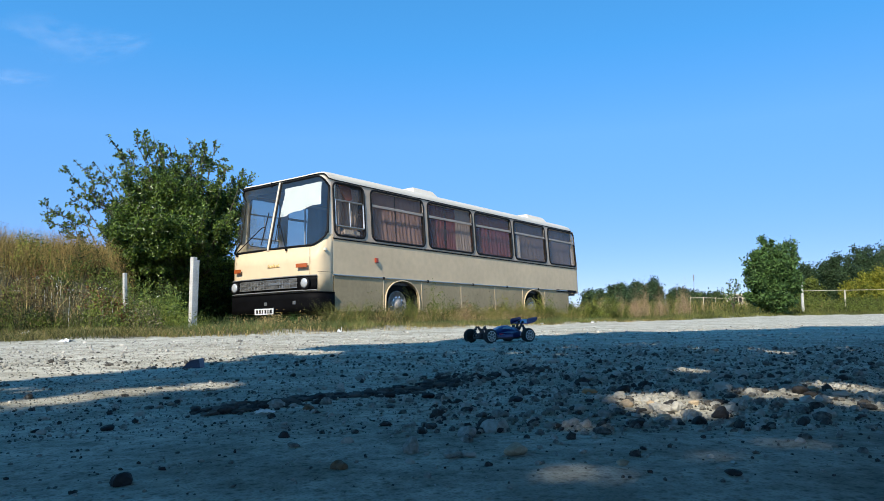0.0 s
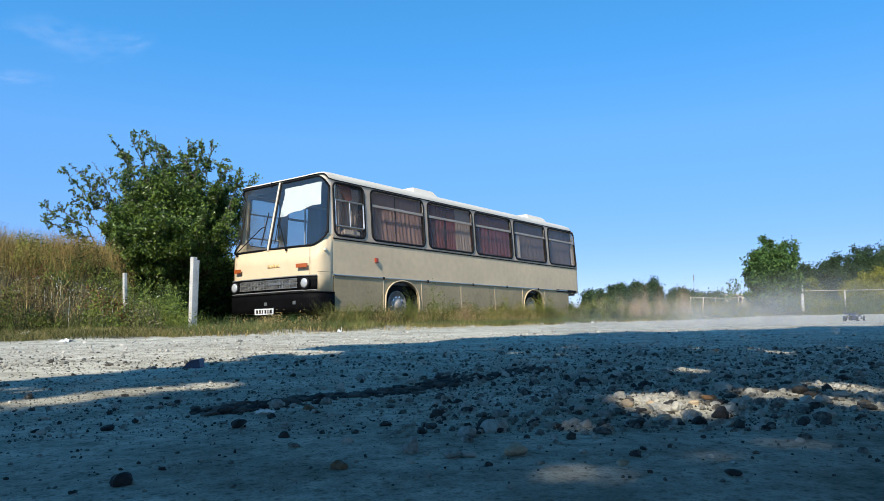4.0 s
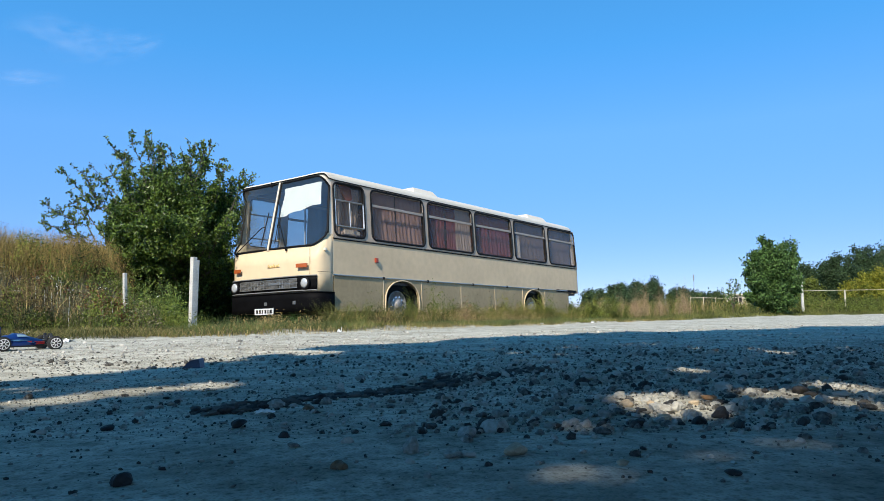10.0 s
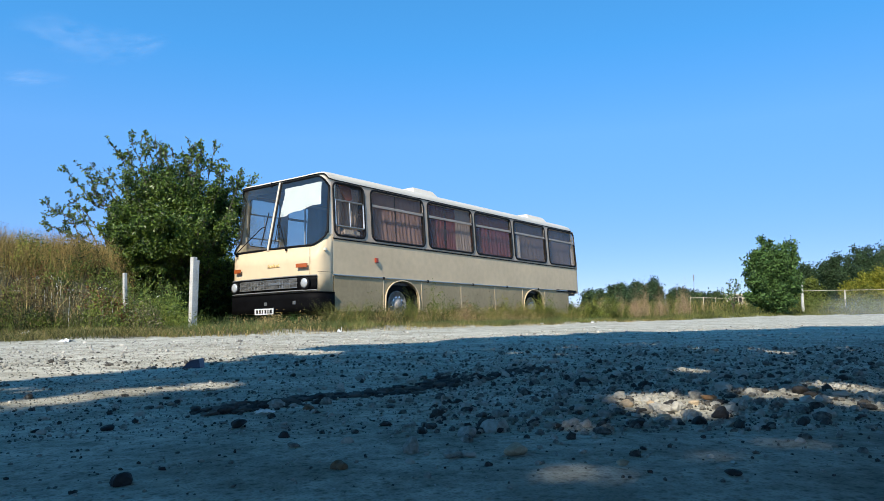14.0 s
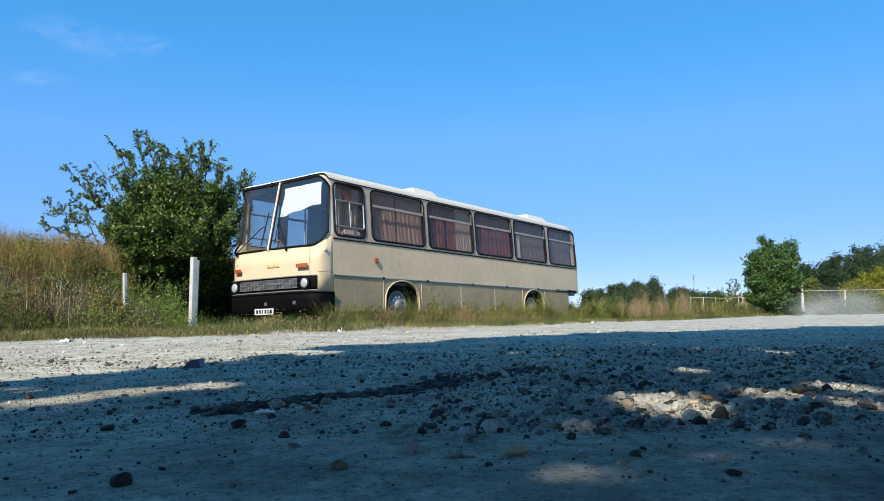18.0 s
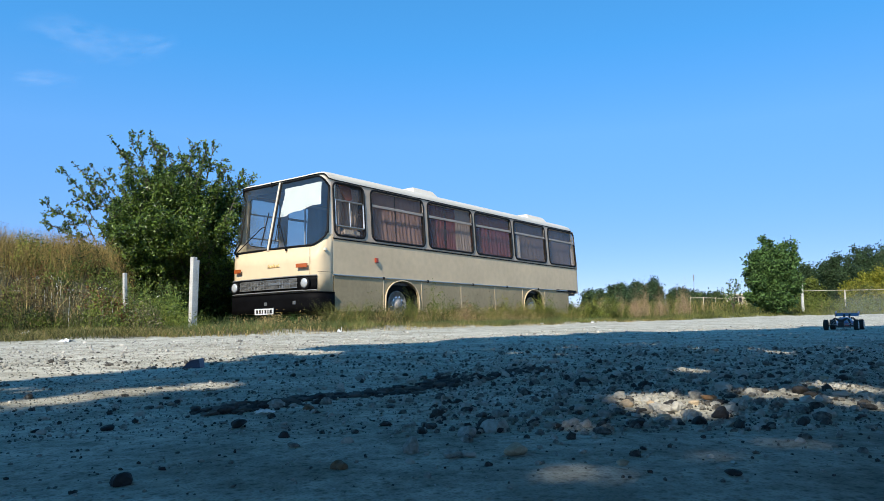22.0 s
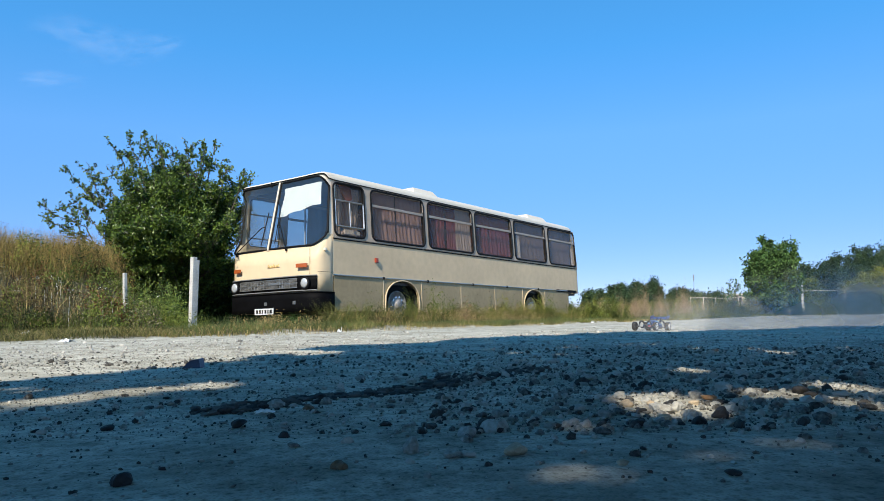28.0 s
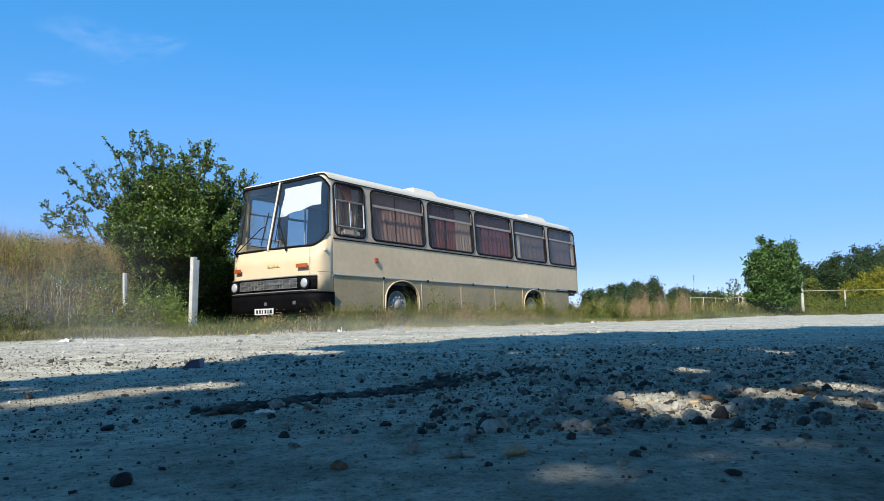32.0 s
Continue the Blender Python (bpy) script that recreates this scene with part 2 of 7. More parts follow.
def loft(bm, rings, closed=False):
    vs = [[bm.verts.new(Vector(p)) for p in ring] for ring in rings]
    for a, b in zip(vs, vs[1:]):
        k = len(a)
        for j in range(k if closed else k - 1):
            bm.faces.new((a[j], a[(j + 1) % k], b[(j + 1) % k], b[j]))
    return vs


def thicken(ob, t):
    mod = ob.modifiers.new("thickness", "SOLIDIFY")
    mod.thickness, mod.offset = t, 1
    return ob


def leaf_cloud(centres, sizes, rng, droop=0.3, wide=0.55):
    """Folded leaves (two triangles each) at the points given."""
    n = len(centres)
    d = rng.normal(size=(n, 3))
    d[:, 2] -= droop
    d /= np.linalg.norm(d, axis=1)[:, None]
    s = np.cross(d, rng.normal(size=(n, 3)))
    s /= np.linalg.norm(s, axis=1)[:, None] + 1e-9
    up = np.cross(d, s)
    L = sizes[:, None]
    tip, root = centres + d * L * 0.5, centres - d * L * 0.5
    a = centres + s * L * wide * 0.5 + up * L * 0.1
    b = centres - s * L * wide * 0.5 + up * L * 0.1
    v = np.stack([root, a, tip, b], 1).reshape(-1, 3)
    k = np.arange(n)[:, None] * 4
    f = np.concatenate([k + [[0, 1, 2]], k + [[0, 2, 3]]], 1).reshape(-1, 3)
    return v, f


def blade_field(xy, z, height, width, lean, rng, bend=0.5):
    """Grass blades, three triangles each."""
    n = len(xy)
    a = rng.uniform(0, 6.283, n)
    b = rng.uniform(0, 6.283, n)
    side = np.stack([np.cos(a), np.sin(a), np.zeros(n)], 1) * width[:, None] * 0.5
    out = np.stack([np.cos(b), np.sin(b), np.zeros(n)], 1) * (lean * height)[:, None]
    root = np.column_stack([xy, z])
    mid = root + out * 0.35 + np.column_stack([np.zeros((n, 2)), height * 0.55])
    tip = root + out * (0.7 + bend) + np.column_stack([np.zeros((n, 2)), height])
    v = np.stack([root - side, root + side, mid - side * 0.7, mid + side * 0.7, tip], 1).reshape(-1, 3)
    k = np.arange(n)[:, None] * 5
    f = np.concatenate([k + [[0, 1, 3]], k + [[0, 3, 2]], k + [[2, 3, 4]]], 1).reshape(-1, 3)
    return v, f


def merged(chunks):
    vs, fs, o = [], [], 0
    for v, f in chunks:
        vs.append(v)
        fs.append(f + o)
        o += len(v)
    return np.concatenate(vs), np.concatenate(fs)

# ---- the lie of the land ----
EDGE_AT, ACROSS, ALONG = (-1.29, 8.7), (-0.832, 0.555), (0.555, 0.832)


def bend(q):
    """The far end of the edge curves away to the right."""
    return 0.016 * np.clip(np.asarray(q) - 11, 0, 32) ** 2


def verge(x, y):
    """Distance beyond the gravel's edge, and distance along it."""
    dx, dy = x - EDGE_AT[0], y - EDGE_AT[1]
    q = dx * ALONG[0] + dy * ALONG[1]
    return dx * ACROSS[0] + dy * ACROSS[1] + bend(q), q


def smooth(t):
    t = np.clip(t, 0, 1)
    return t * t * (3 - 2 * t)


def ground_z(x, y):
    x, y = np.asarray(x, float), np.asarray(y, float)
    s, q = verge(x, y)
    far = np.clip(np.hypot(x, y) - 60, 0, None)
    under = -0.056 - 0.0092 * np.clip(q - 4.96, -6, 9) - 0.0113 * np.clip(s - 2.8, 0, 4)
    z = smooth(s / 2.4) * under
    z = z + 0.05 * smooth(s / 0.5) * smooth((2.4 - s) / 1.5)
    z = z + 0.06 * smooth((q - 12) / 10) + 0.36 * smooth(s / 4) * smooth((q - 16) / 8)
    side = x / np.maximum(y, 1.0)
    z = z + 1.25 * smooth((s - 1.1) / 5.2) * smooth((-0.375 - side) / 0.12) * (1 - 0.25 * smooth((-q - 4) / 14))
    z = z + np.where(s < 0.2, 0.006 * np.sin(2.3 * x + 1.1 * y) * np.sin(1.7 * y - 0.6 * x), 0.03 * np.sin(1.9 * x) * np.sin(2.3 * y))
    # a shallow broken hollow in the old surface
    z = z - 0.012 * np.exp(-(((x + 0.02) / 0.5) ** 2 + ((y - 1.55) / 0.18) ** 2)) - 0.008 * np.exp(-(((x - 0.5) / 0.5) ** 2 + ((y - 1.0) / 0.2) ** 2))
    near = np.exp(-((np.hypot(x, y)) / 0.22) ** 2)
    return z * (1 - near) - 0.0015 * far


def ground_material():
    m = bpy.data.materials.new("gravel_and_soil")
    m.use_nodes = True
    nt = m.node_tree
    b = nt.nodes["Principled BSDF"]
    b.inputs["Roughness"].default_value = 0.92
    b.inputs["Specular IOR Level"].default_value = 0.2
    co = nt.nodes.new("ShaderNodeTexCoord")

    def tex(kind, scale, detail=4):
        n = nt.nodes.new(kind)
        n.inputs["Scale"].default_value = scale
        if kind == "ShaderNodeTexNoise":
            n.inputs["Detail"].default_value = detail
        nt.links.new(co.outputs["Object"], n.inputs["Vector"])
        return n

    def ramp(src, p0, c0, p1, c1):
        r = nt.nodes.new("ShaderNodeValToRGB")
        r.color_ramp.elements[0].position, r.color_ramp.elements[1].position = p0, p1
        r.color_ramp.elements[0].color, r.color_ramp.elements[1].color = (*c0, 1), (*c1, 1)
        nt.links.new(src, r.inputs["Fac"])
        return r

    def mix(fac, a, bb, mode="MIX"):
        n = nt.nodes.new("ShaderNodeMix")
        n.data_type, n.blend_type = "RGBA", mode
        if isinstance(fac, float):
            n.inputs["Factor"].default_value = fac
        else:
            nt.links.new(fac, n.inputs["Factor"])
        nt.links.new(a, n.inputs["A"])
        nt.links.new(bb, n.inputs["B"])
        return n.outputs["Result"]

    patches, grain, speck = tex("ShaderNodeTexNoise", 1.1, 5), tex("ShaderNodeTexNoise", 38, 5), tex("ShaderNodeTexVoronoi", 85)
    base = ramp(patches.outputs["Fac"], 0.35, (0.45, 0.43, 0.355), 0.68, (0.65, 0.63, 0.54))
    grit = ramp(grain.outputs["Fac"], 0.32, (0.70, 0.69, 0.67), 0.70, (1.15, 1.15, 1.15))
    dots = ramp(speck.outputs["Distance"], 0.08, (0.55, 0.53, 0.5), 0.42, (1, 1, 1))
    gravel = mix(1.0, mix(1.0, base.outputs["Color"], grit.outputs["Color"], "MULTIPLY"), dots.outputs["Color"], "MULTIPLY")
    mottle = ramp(tex("ShaderNodeTexNoise", 6.5, 6).outputs["Fac"], 0.36, (0.66, 0.65, 0.62), 0.62, (1.08, 1.08, 1.08))
    gravel = mix(1.0, gravel, mottle.outputs["Color"], "MULTIPLY")
    grit_fine = tex("ShaderNodeTexVoronoi", 260)
    fine_dots = ramp(grit_fine.outputs["Distance"], 0.1, (0.62, 0.61, 0.59), 0.5, (1.08, 1.08, 1.08))
    gravel = mix(0.8, gravel, fine_dots.outputs["Color"], "MULTIPLY")
    # gravel is darkened in a ragged patch round one point
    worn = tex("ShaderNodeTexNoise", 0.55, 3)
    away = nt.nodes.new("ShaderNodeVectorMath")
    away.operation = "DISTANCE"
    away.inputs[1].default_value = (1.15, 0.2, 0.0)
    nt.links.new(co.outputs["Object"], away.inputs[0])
    patch_reach = nt.nodes.new("ShaderNodeMath")
    patch_reach.operation = "MULTIPLY_ADD"
    patch_reach.inputs[1].default_value = 3.0
    nt.links.new(worn.outputs["Fac"], patch_reach.inputs[0])
    nt.links.new(away.outputs["Value"], patch_reach.inputs[2])
    patch_tone = ramp(patch_reach.outputs[0], 0.0, (0.50, 0.50, 0.47), 1.0, (1.0, 1.0, 1.0))
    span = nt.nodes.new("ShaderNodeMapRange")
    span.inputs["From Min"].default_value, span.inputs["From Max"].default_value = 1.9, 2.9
    nt.links.new(patch_reach.outputs[0], span.inputs["Value"])
    nt.links.new(span.outputs["Result"], patch_tone.inputs["Fac"])
    gravel = mix(1.0, gravel, patch_tone.outputs["Color"], "MULTIPLY")
    soil = ramp(grain.outputs["Fac"], 0.3, (0.045, 0.038, 0.022), 0.7, (0.13, 0.11, 0.06))
    dot = nt.nodes.new("ShaderNodeVectorMath")
    dot.operation = "DOT_PRODUCT"
    dot.inputs[1].default_value = (*ACROSS, 0)
    nt.links.new(co.outputs["Object"], dot.inputs[0])
    wob = nt.nodes.new("ShaderNodeMath")
    wob.operation = "MULTIPLY_ADD"
    wob.inputs[1].default_value = 1.2
    nt.links.new(patches.outputs["Fac"], wob.inputs[0])
    nt.links.new(dot.outputs["Value"], wob.inputs[2])
    run = nt.nodes.new("ShaderNodeVectorMath")
    run.operation = "DOT_PRODUCT"
    run.inputs[1].default_value = (*ALONG, 0)
    nt.links.new(co.outputs["Object"], run.inputs[0])
    past = nt.nodes.new("ShaderNodeMapRange")
    q0 = EDGE_AT[0] * ALONG[0] + EDGE_AT[1] * ALONG[1] + 11
    past.inputs["From Min"].default_value, past.inputs["From Max"].default_value = q0, q0 + 32
    past.inputs["To Max"].default_value = 32 * math.sqrt(0.016)
    nt.links.new(run.outputs["Value"], past.inputs["Value"])
    sq = nt.nodes.new("ShaderNodeMath")
    sq.operation = "MULTIPLY_ADD"
    nt.links.new(past.outputs["Result"], sq.inputs[0])
    nt.links.new(past.outputs["Result"], sq.inputs[1])
    nt.links.new(wob.outputs[0], sq.inputs[2])
    wob = sq
    lim = nt.nodes.new("ShaderNodeMapRange")
    start = EDGE_AT[0] * ACROSS[0] + EDGE_AT[1] * ACROSS[1] + 0.8
    lim.inputs["From Min"].default_value, lim.inputs["From Max"].default_value = start, start + 0.25
    nt.links.new(wob.outputs[0], lim.inputs["Value"])
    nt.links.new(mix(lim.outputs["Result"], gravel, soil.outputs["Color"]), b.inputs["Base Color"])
    bp = nt.nodes.new("ShaderNodeBump")
    bp.inputs["Strength"].default_value, bp.inputs["Distance"].default_value = 0.35, 0.007
    hsum = nt.nodes.new("ShaderNodeMath")
    hsum.operation = "ADD"
    nt.links.new(grain.outputs["Fac"], hsum.inputs[0])
    nt.links.new(speck.outputs["Distance"], hsum.inputs[1])
    fsum = nt.nodes.new("ShaderNodeMath")
    fsum.operation = "MULTIPLY_ADD"
    fsum.inputs[1].default_value = 0.5
    nt.links.new(grit_fine.outputs["Distance"], fsum.inputs[0])
    nt.links.new(hsum.outputs[0], fsum.inputs[2])
    nt.links.new(fsum.outputs[0], bp.inputs["Height"])
    nt.links.new(bp.outputs["Normal"], b.inputs["Normal"])
    return m


def build_ground():
    n = 400
    u = np.linspace(-1, 1, n)
    gx = 0.75 * np.sinh(u * math.asinh(2600 / 0.75))
    gy = 1.6 + 0.75 * np.sinh(u * math.asinh(2600 / 0.75))
    X, Y = np.meshgrid(gx, gy)
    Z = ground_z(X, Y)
    k = (np.arange(n - 1)[:, None] * n + np.arange(n - 1)[None]).ravel()
    ob = new("ground", raw_mesh("ground", np.column_stack([X.ravel(), Y.ravel(), Z.ravel()]), np.column_stack([k, k + 1, k + n + 1, k + n]), ground_material(), True))
    return tagged(ob, "dusty grey gravel lot with a grassy verge", "ground", kind="structure")


ground = build_ground()

# ---- the bus: its own space has x to the rear, y to its far side, z up ----
BUS_POSE = Matrix(((0.59652, -0.80259, -0.00362, -2.3375), (0.80254, 0.59643, 0.01409, 12.2658), (-0.00915, -0.01132, 0.99989, -0.0313), (0, 0, 0, 1)))
BW, BX, BD, BREAR = 1.25, 0.145, 0.60, 10.82
WINDOWS = ((0.64, 1.46), (1.66, 3.32), (3.47, 5.17), (5.29, 6.94), (7.07, 8.73), (8.91, 10.52))
W_LOW, W_HIGH = 1.75, 2.745
ROUND = 4.2   # how square the nose is in plan


def lean_in(z):
    return 0.06 * max(0.0, (z - 1.7) / 1.05)


def rake(z):
    return 0.27 * max(0.0, (z - 1.5) / 1.25)


def nose(phi, z, proud=0.0):
    """A point on the rounded front, phi -90 (near side) to 90 degrees."""
    w = BW - lean_in(z)
    s, c = math.sin(radians(phi)), math.cos(radians(phi))
    y = w * math.copysign(abs(s) ** (2 / ROUND), s)
    x = BD - (BD - BX) * abs(c) ** (2 / ROUND)
    g = Vector((-abs(c) - 0.05, s, 0)).normalized()
    return Vector((x + rake(z) * (1 - 0.55 * abs(s) ** 2), 1.25 + y, z)) + g * proud


def base_z(phi):
    """The lower edge of the windscreen, swept up in a round corner."""
    t = min(1.0, max(0.0, (abs(math.sin(radians(phi))) ** (2 / ROUND) - 0.84) / 0.155))
    return 1.52 + 0.24 * (1 - math.sqrt(1 - t * t))


def head_z(phi):
    """The upper edge of the windscreen, with round corners."""
    t = min(1.0, max(0.0, (abs(math.sin(radians(phi))) ** (2 / ROUND) - 0.86) / 0.135))
    return 2.845 - 0.18 * (1 - math.sqrt(1 - t * t))


def phi_of(v):
    """The angle on the front at that distance from the middle."""
    return math.degrees(math.copysign(math.asin(min(1.0, (abs(v) / BW) ** (ROUND / 2))), v))


def plan_loop(z, inset):
    """The whole outline of the body at height z."""
    pts = [nose(-90 + 7.5 * i, z) for i in range(25)]
    w = BW - lean_in(z)
    back = BREAR - 0.22 * max(0.0, (z - 1.6) / 1.2)
    for i in range(17):
        a = radians(90 - 180 * i / 16)
        s, c = math.sin(a), math.cos(a)
        pts.append(Vector((back - 0.3 + 0.3 * abs(c) ** 0.6, 1.25 + w * math.copysign(abs(s) ** 0.6, s), z)))
    mid = Vector((5.4, 1.25, z))
    out = []
    for p in pts:
        d = p - mid
        out.append(Vector((mid.x + d.x * (1 - inset / 5.4), mid.y + d.y * (1 - inset / 1.25), z)))
    return out


def strip(bm, phis, z_low, z_high, proud=0.0, rows=3):
    rings = []
    for r in range(rows + 1):
        rings.append([nose(p, (z_low(p) if callable(z_low) else z_low) * (1 - r / rows) + (z_high(p) if callable(z_high) else z_high) * r / rows, proud) for p in phis])
    loft(bm, rings)
    return bm


def spread(a, b, n):
    return [a + (b - a) * i / n for i in range(n + 1)]


def build_bus():
    bus = new("bus")
    tagged(bus, "parked cream coach with red curtains standing in tall grass", "bus")
    allphi = spread(-90, 90, 120)
    thicken(part("front_panel", strip(bmesh.new(), allphi, 0.70, base_z), CREAM, bus, "glossy cream front panel", True), 0.03)
    grille = thicken(part("grille", strip(bmesh.new(), spread(phi_of(-1.17), phi_of(1.17), 40), 0.735, 1.0, 0.022), BLACK_PAINT, bus, "black grille panel", True), 0.03)
    for i in range(11):
        z = 0.79 + 0.0165 * i
        part("grille_slat", tube(bmesh.new(), [nose(p, z, 0.03) for p in spread(phi_of(-0.8), phi_of(0.8), 22)], 0.0042 if i % 5 else 0.008, 5), GRILLE_GREY if i % 5 else ALU, grille)
    for i in range(19):
        p = phi_of(-0.79 + 1.58 * i / 18)
        part("grille_bar", tube(bmesh.new(), [nose(p, 0.785, 0.027), nose(p, 0.958, 0.027)], 0.004, 4), GRILLE_GREY, grille)
    part("badge", boxm(BX - 0.04, BX, 0.86, 1.2, 0.855, 0.9, 0.006), ALU, grille, "worn grey badge of plain letter shapes")
    for z in (0.735, 1.0):
        part("grille_trim", tube(bmesh.new(), [nose(p, z, 0.03) for p in spread(phi_of(-1.17), phi_of(1.17), 40)], 0.011, 5), GRILLE_GREY, grille)
    bumper = thicken(part("bumper", strip(bmesh.new(), spread(-90, 90, 36), 0.35, 0.695, 0.045), BLACK_PAINT, bus, "dusty black front bumper", True), 0.05)
    for p in (-0.75, 0.0):
        c = nose(phi_of(p), 0.52, 0.05)
        part("bumper_plate", boxm(c.x - 0.01, c.x + 0.02, c.y - 0.035, c.y + 0.035, 0.49, 0.55, 0.004), ALU, bumper)
    part("bumper_lip", tube(bmesh.new(), [nose(p, 0.695, 0.045) for p in spread(-90, 90, 30)], 0.014, 6), BLACK_PAINT, bumper)
    plate = part("number_plate", boxm(0.05, 0.07, 0.99, 1.51, 0.325, 0.435, 0.004), PLATE, bus, "white plate with unreadable dark bars")
    for i, (a, b) in enumerate(((0.0, 0.06), (0.09, 0.12), (0.15, 0.2), (0.25, 0.28), (0.31, 0.36), (0.39, 0.44))):
        part("plate_bar", boxm(0.046, 0.051, 1.02 + a, 1.02 + b, 0.345, 0.415), RUBBER, plate)
    for side in (-1, 1):
        phi = 62 * side
        c = nose(phi_of(0.97 * side), 0.865, 0.03)
        lamp = part("headlight", lathe(bmesh.new(), [(0.105, 0.05), (0.118, -0.005), (0.118, -0.02), (0.095, -0.03), (0.09, -0.02)], "X", 28, c), RUBBER, bus, "round headlight in a black ring", True)
        part("lens", lathe(bmesh.new(), [(0.09, -0.012), (0.085, -0.03), (0.06, -0.042), (0.02, -0.047)], "X", 24, c), LENS, lamp, "", True)
        thicken(part("indicator", strip(bmesh.new(), spread(phi_of((0.80 if side < 0 else 0.75) * side), phi_of((1.02 if side < 0 else 0.95) * side), 8), 1.145, 1.215, 0.042, 2), ORANGE, bus, "orange turn indicator"), 0.03 * (1 if side < 0 else -1))
        ring = [nose(p, base_z(p) + 0.02, 0.005) for p in spread(phi_of(0.03 * side), 84 * side, 80)]
        ring += [nose(84 * side, z, 0.005) for z in spread(1.80, 2.62, 8)]
        ring += [nose(p, head_z(p), 0.005) for p in spread(84 * side, phi_of(0.03 * side), 60)]
        pane = part("windscreen", strip(bmesh.new(), spread(phi_of(0.03 * side), 84 * side, 80), lambda p: base_z(p) + 0.02, head_z, 0.0, 8), WS_GLASS, bus, "curved windscreen pane", True)
        pane.visible_shadow = False
        part("windscreen_seal", tube(bmesh.new(), ring, 0.02, 6, True), RUBBER, bus)
        o0, o1, o2, o3 = (0.95, 0.27, 0.22, 0.17) if side > 0 else (-0.52, -0.27, -0.17, -0.16)
        wiper = part("wiper", tube(bmesh.new(), [nose(phi_of(o0), 1.49, 0.03), nose(phi_of(o0 * 0.92 + o1 * 0.08), 1.56, 0.045), nose(phi_of(o1), 1.98, 0.05), nose(phi_of(o2 * 0.5 + o3 * 0.5), 1.99, 0.04)], 0.009, 5), RUBBER, bus)
        part("wiper_blade", tube(bmesh.new(), [nose(phi_of(o2), 1.64, 0.02), nose(phi_of(o3), 2.28, 0.02)], 0.011, 4), RUBBER, wiper)
        part("wiper_pivot", lathe(bmesh.new(), [(0.022, 0.02), (0.018, -0.03)], "X", 8, nose(phi_of(o0), 1.49, 0.0)), RUBBER, wiper)
        # corner posts between windscreen and side
        part("corner_post", strip(bmesh.new(), spread(84 * side, 90 * side, 3), base_z, 2.78, 0.002, 6), CREAM_PALE, bus, "", True)
    part("windscreen_divider", tube(bmesh.new(), [nose(0, z, 0.015) for z in spread(1.52, 2.86, 8)], 0.022, 6), CREAM_PALE, bus, "white centre bar")
    part("windscreen_header", strip(bmesh.new(), allphi, lambda p: head_z(p) - 0.005, 2.875, 0.004, 2), CREAM_PALE, bus, "", True)
    for y in (-1.05, 1.05):
        part("panel_seam", tube(bmesh.new(), [nose(phi_of(y), 1.02, 0.0305), nose(phi_of(y), base_z(phi_of(y)) - 0.03, 0.0305)], 0.003, 4), RUBBER, bus)
    part("panel_seam", tube(bmesh.new(), [nose(p, 1.06, 0.0305) for p in spread(phi_of(-1.18), -90, 10)], 0.003, 4), RUBBER, bus)
    # gilt script below the windscreen, as plain strokes
    script = part("maker_script", bmesh.new(), GOLD, bus, "gilt script drawn as plain strokes")
    bm = bmesh.new()
    for i in range(7):
        y = 1.08 - 0.045 * i + 0.16
        tube(bm, [nose(phi_of(y - 1.25), 1.20, 0.012), nose(phi_of(y - 1.27), 1.235 if i % 3 else 1.25, 0.012), nose(phi_of(y - 1.285), 1.205, 0.012)], 0.006, 4)
    tube(bm, [nose(phi_of(0.01), 1.195, 0.012), nose(phi_of(-0.33), 1.195, 0.012)], 0.004, 4)
    bm.to_mesh(script.data)
    bm.free()
    # sides
    for far in (0, 1):
        def yy(y, z=0.0):
            t = y + lean_in(z)
            return 2.5 - t if far else t

        th = Vector((0, -0.035 if far else 0.035, 0))
        part("side_panel", slab(bmesh.new(), [(BD, yy(0), 1.03), (10.56, yy(0), 1.03), (10.56, yy(0), 1.70), (BD, yy(0), 1.70)], th), CREAM_SIDE, bus, "weathered cream side panel, tinted against blue sky light")
        seams = (0.62, 1.975, 3.19, 4.62, 6.05, 7.38, 8.57, 9.88)
        for i, (a, b) in enumerate(zip(seams, seams[1:])):
            a, b = a + 0.004, b - 0.004
            loop = [(b, 1.0), (a, 1.0), (a, 0.36)]
            if i in (1, 5):
                c = 2.56 if i == 1 else 7.97
                for k in range(13):
                    t = radians(180 - 15 * k)
                    loop.append((c + 0.53 * math.cos(t), 0.5 + 0.475 * math.copysign(abs(math.sin(t)) ** 0.75, math.sin(t))) if 0 < k < 12 else (c + 0.53 * math.cos(t), 0.36))
            loop.append((b, 0.36))
            part("skirt_panel", slab(bmesh.new(), [(x, yy(0), z) for x, z in loop], th), CREAM_DUSTY, bus, "dusty cream skirt panel")
        # paler strips paint in the light caught by the seam edges
        for x in seams[1:-1]:
            part("skirt_seam_lit_edge", boxm(x - 0.011, x + 0.011, min(yy(-0.006), yy(0.004)), max(yy(-0.006), yy(0.004)), 0.37, 0.99), CREAM_SIDE, bus)
        for c in (2.56, 7.97):
            pts = [(c + 0.545 * math.cos(radians(180 - 15 * k)), yy(-0.012), 0.36 if k in (0, 12) else 0.5 + 0.49 * abs(math.sin(radians(180 - 15 * k))) ** 0.75) for k in range(13)]
            part("arch_trim", tube(bmesh.new(), pts, 0.014, 6), CREAM_SIDE, bus)
            bm = bmesh.new()
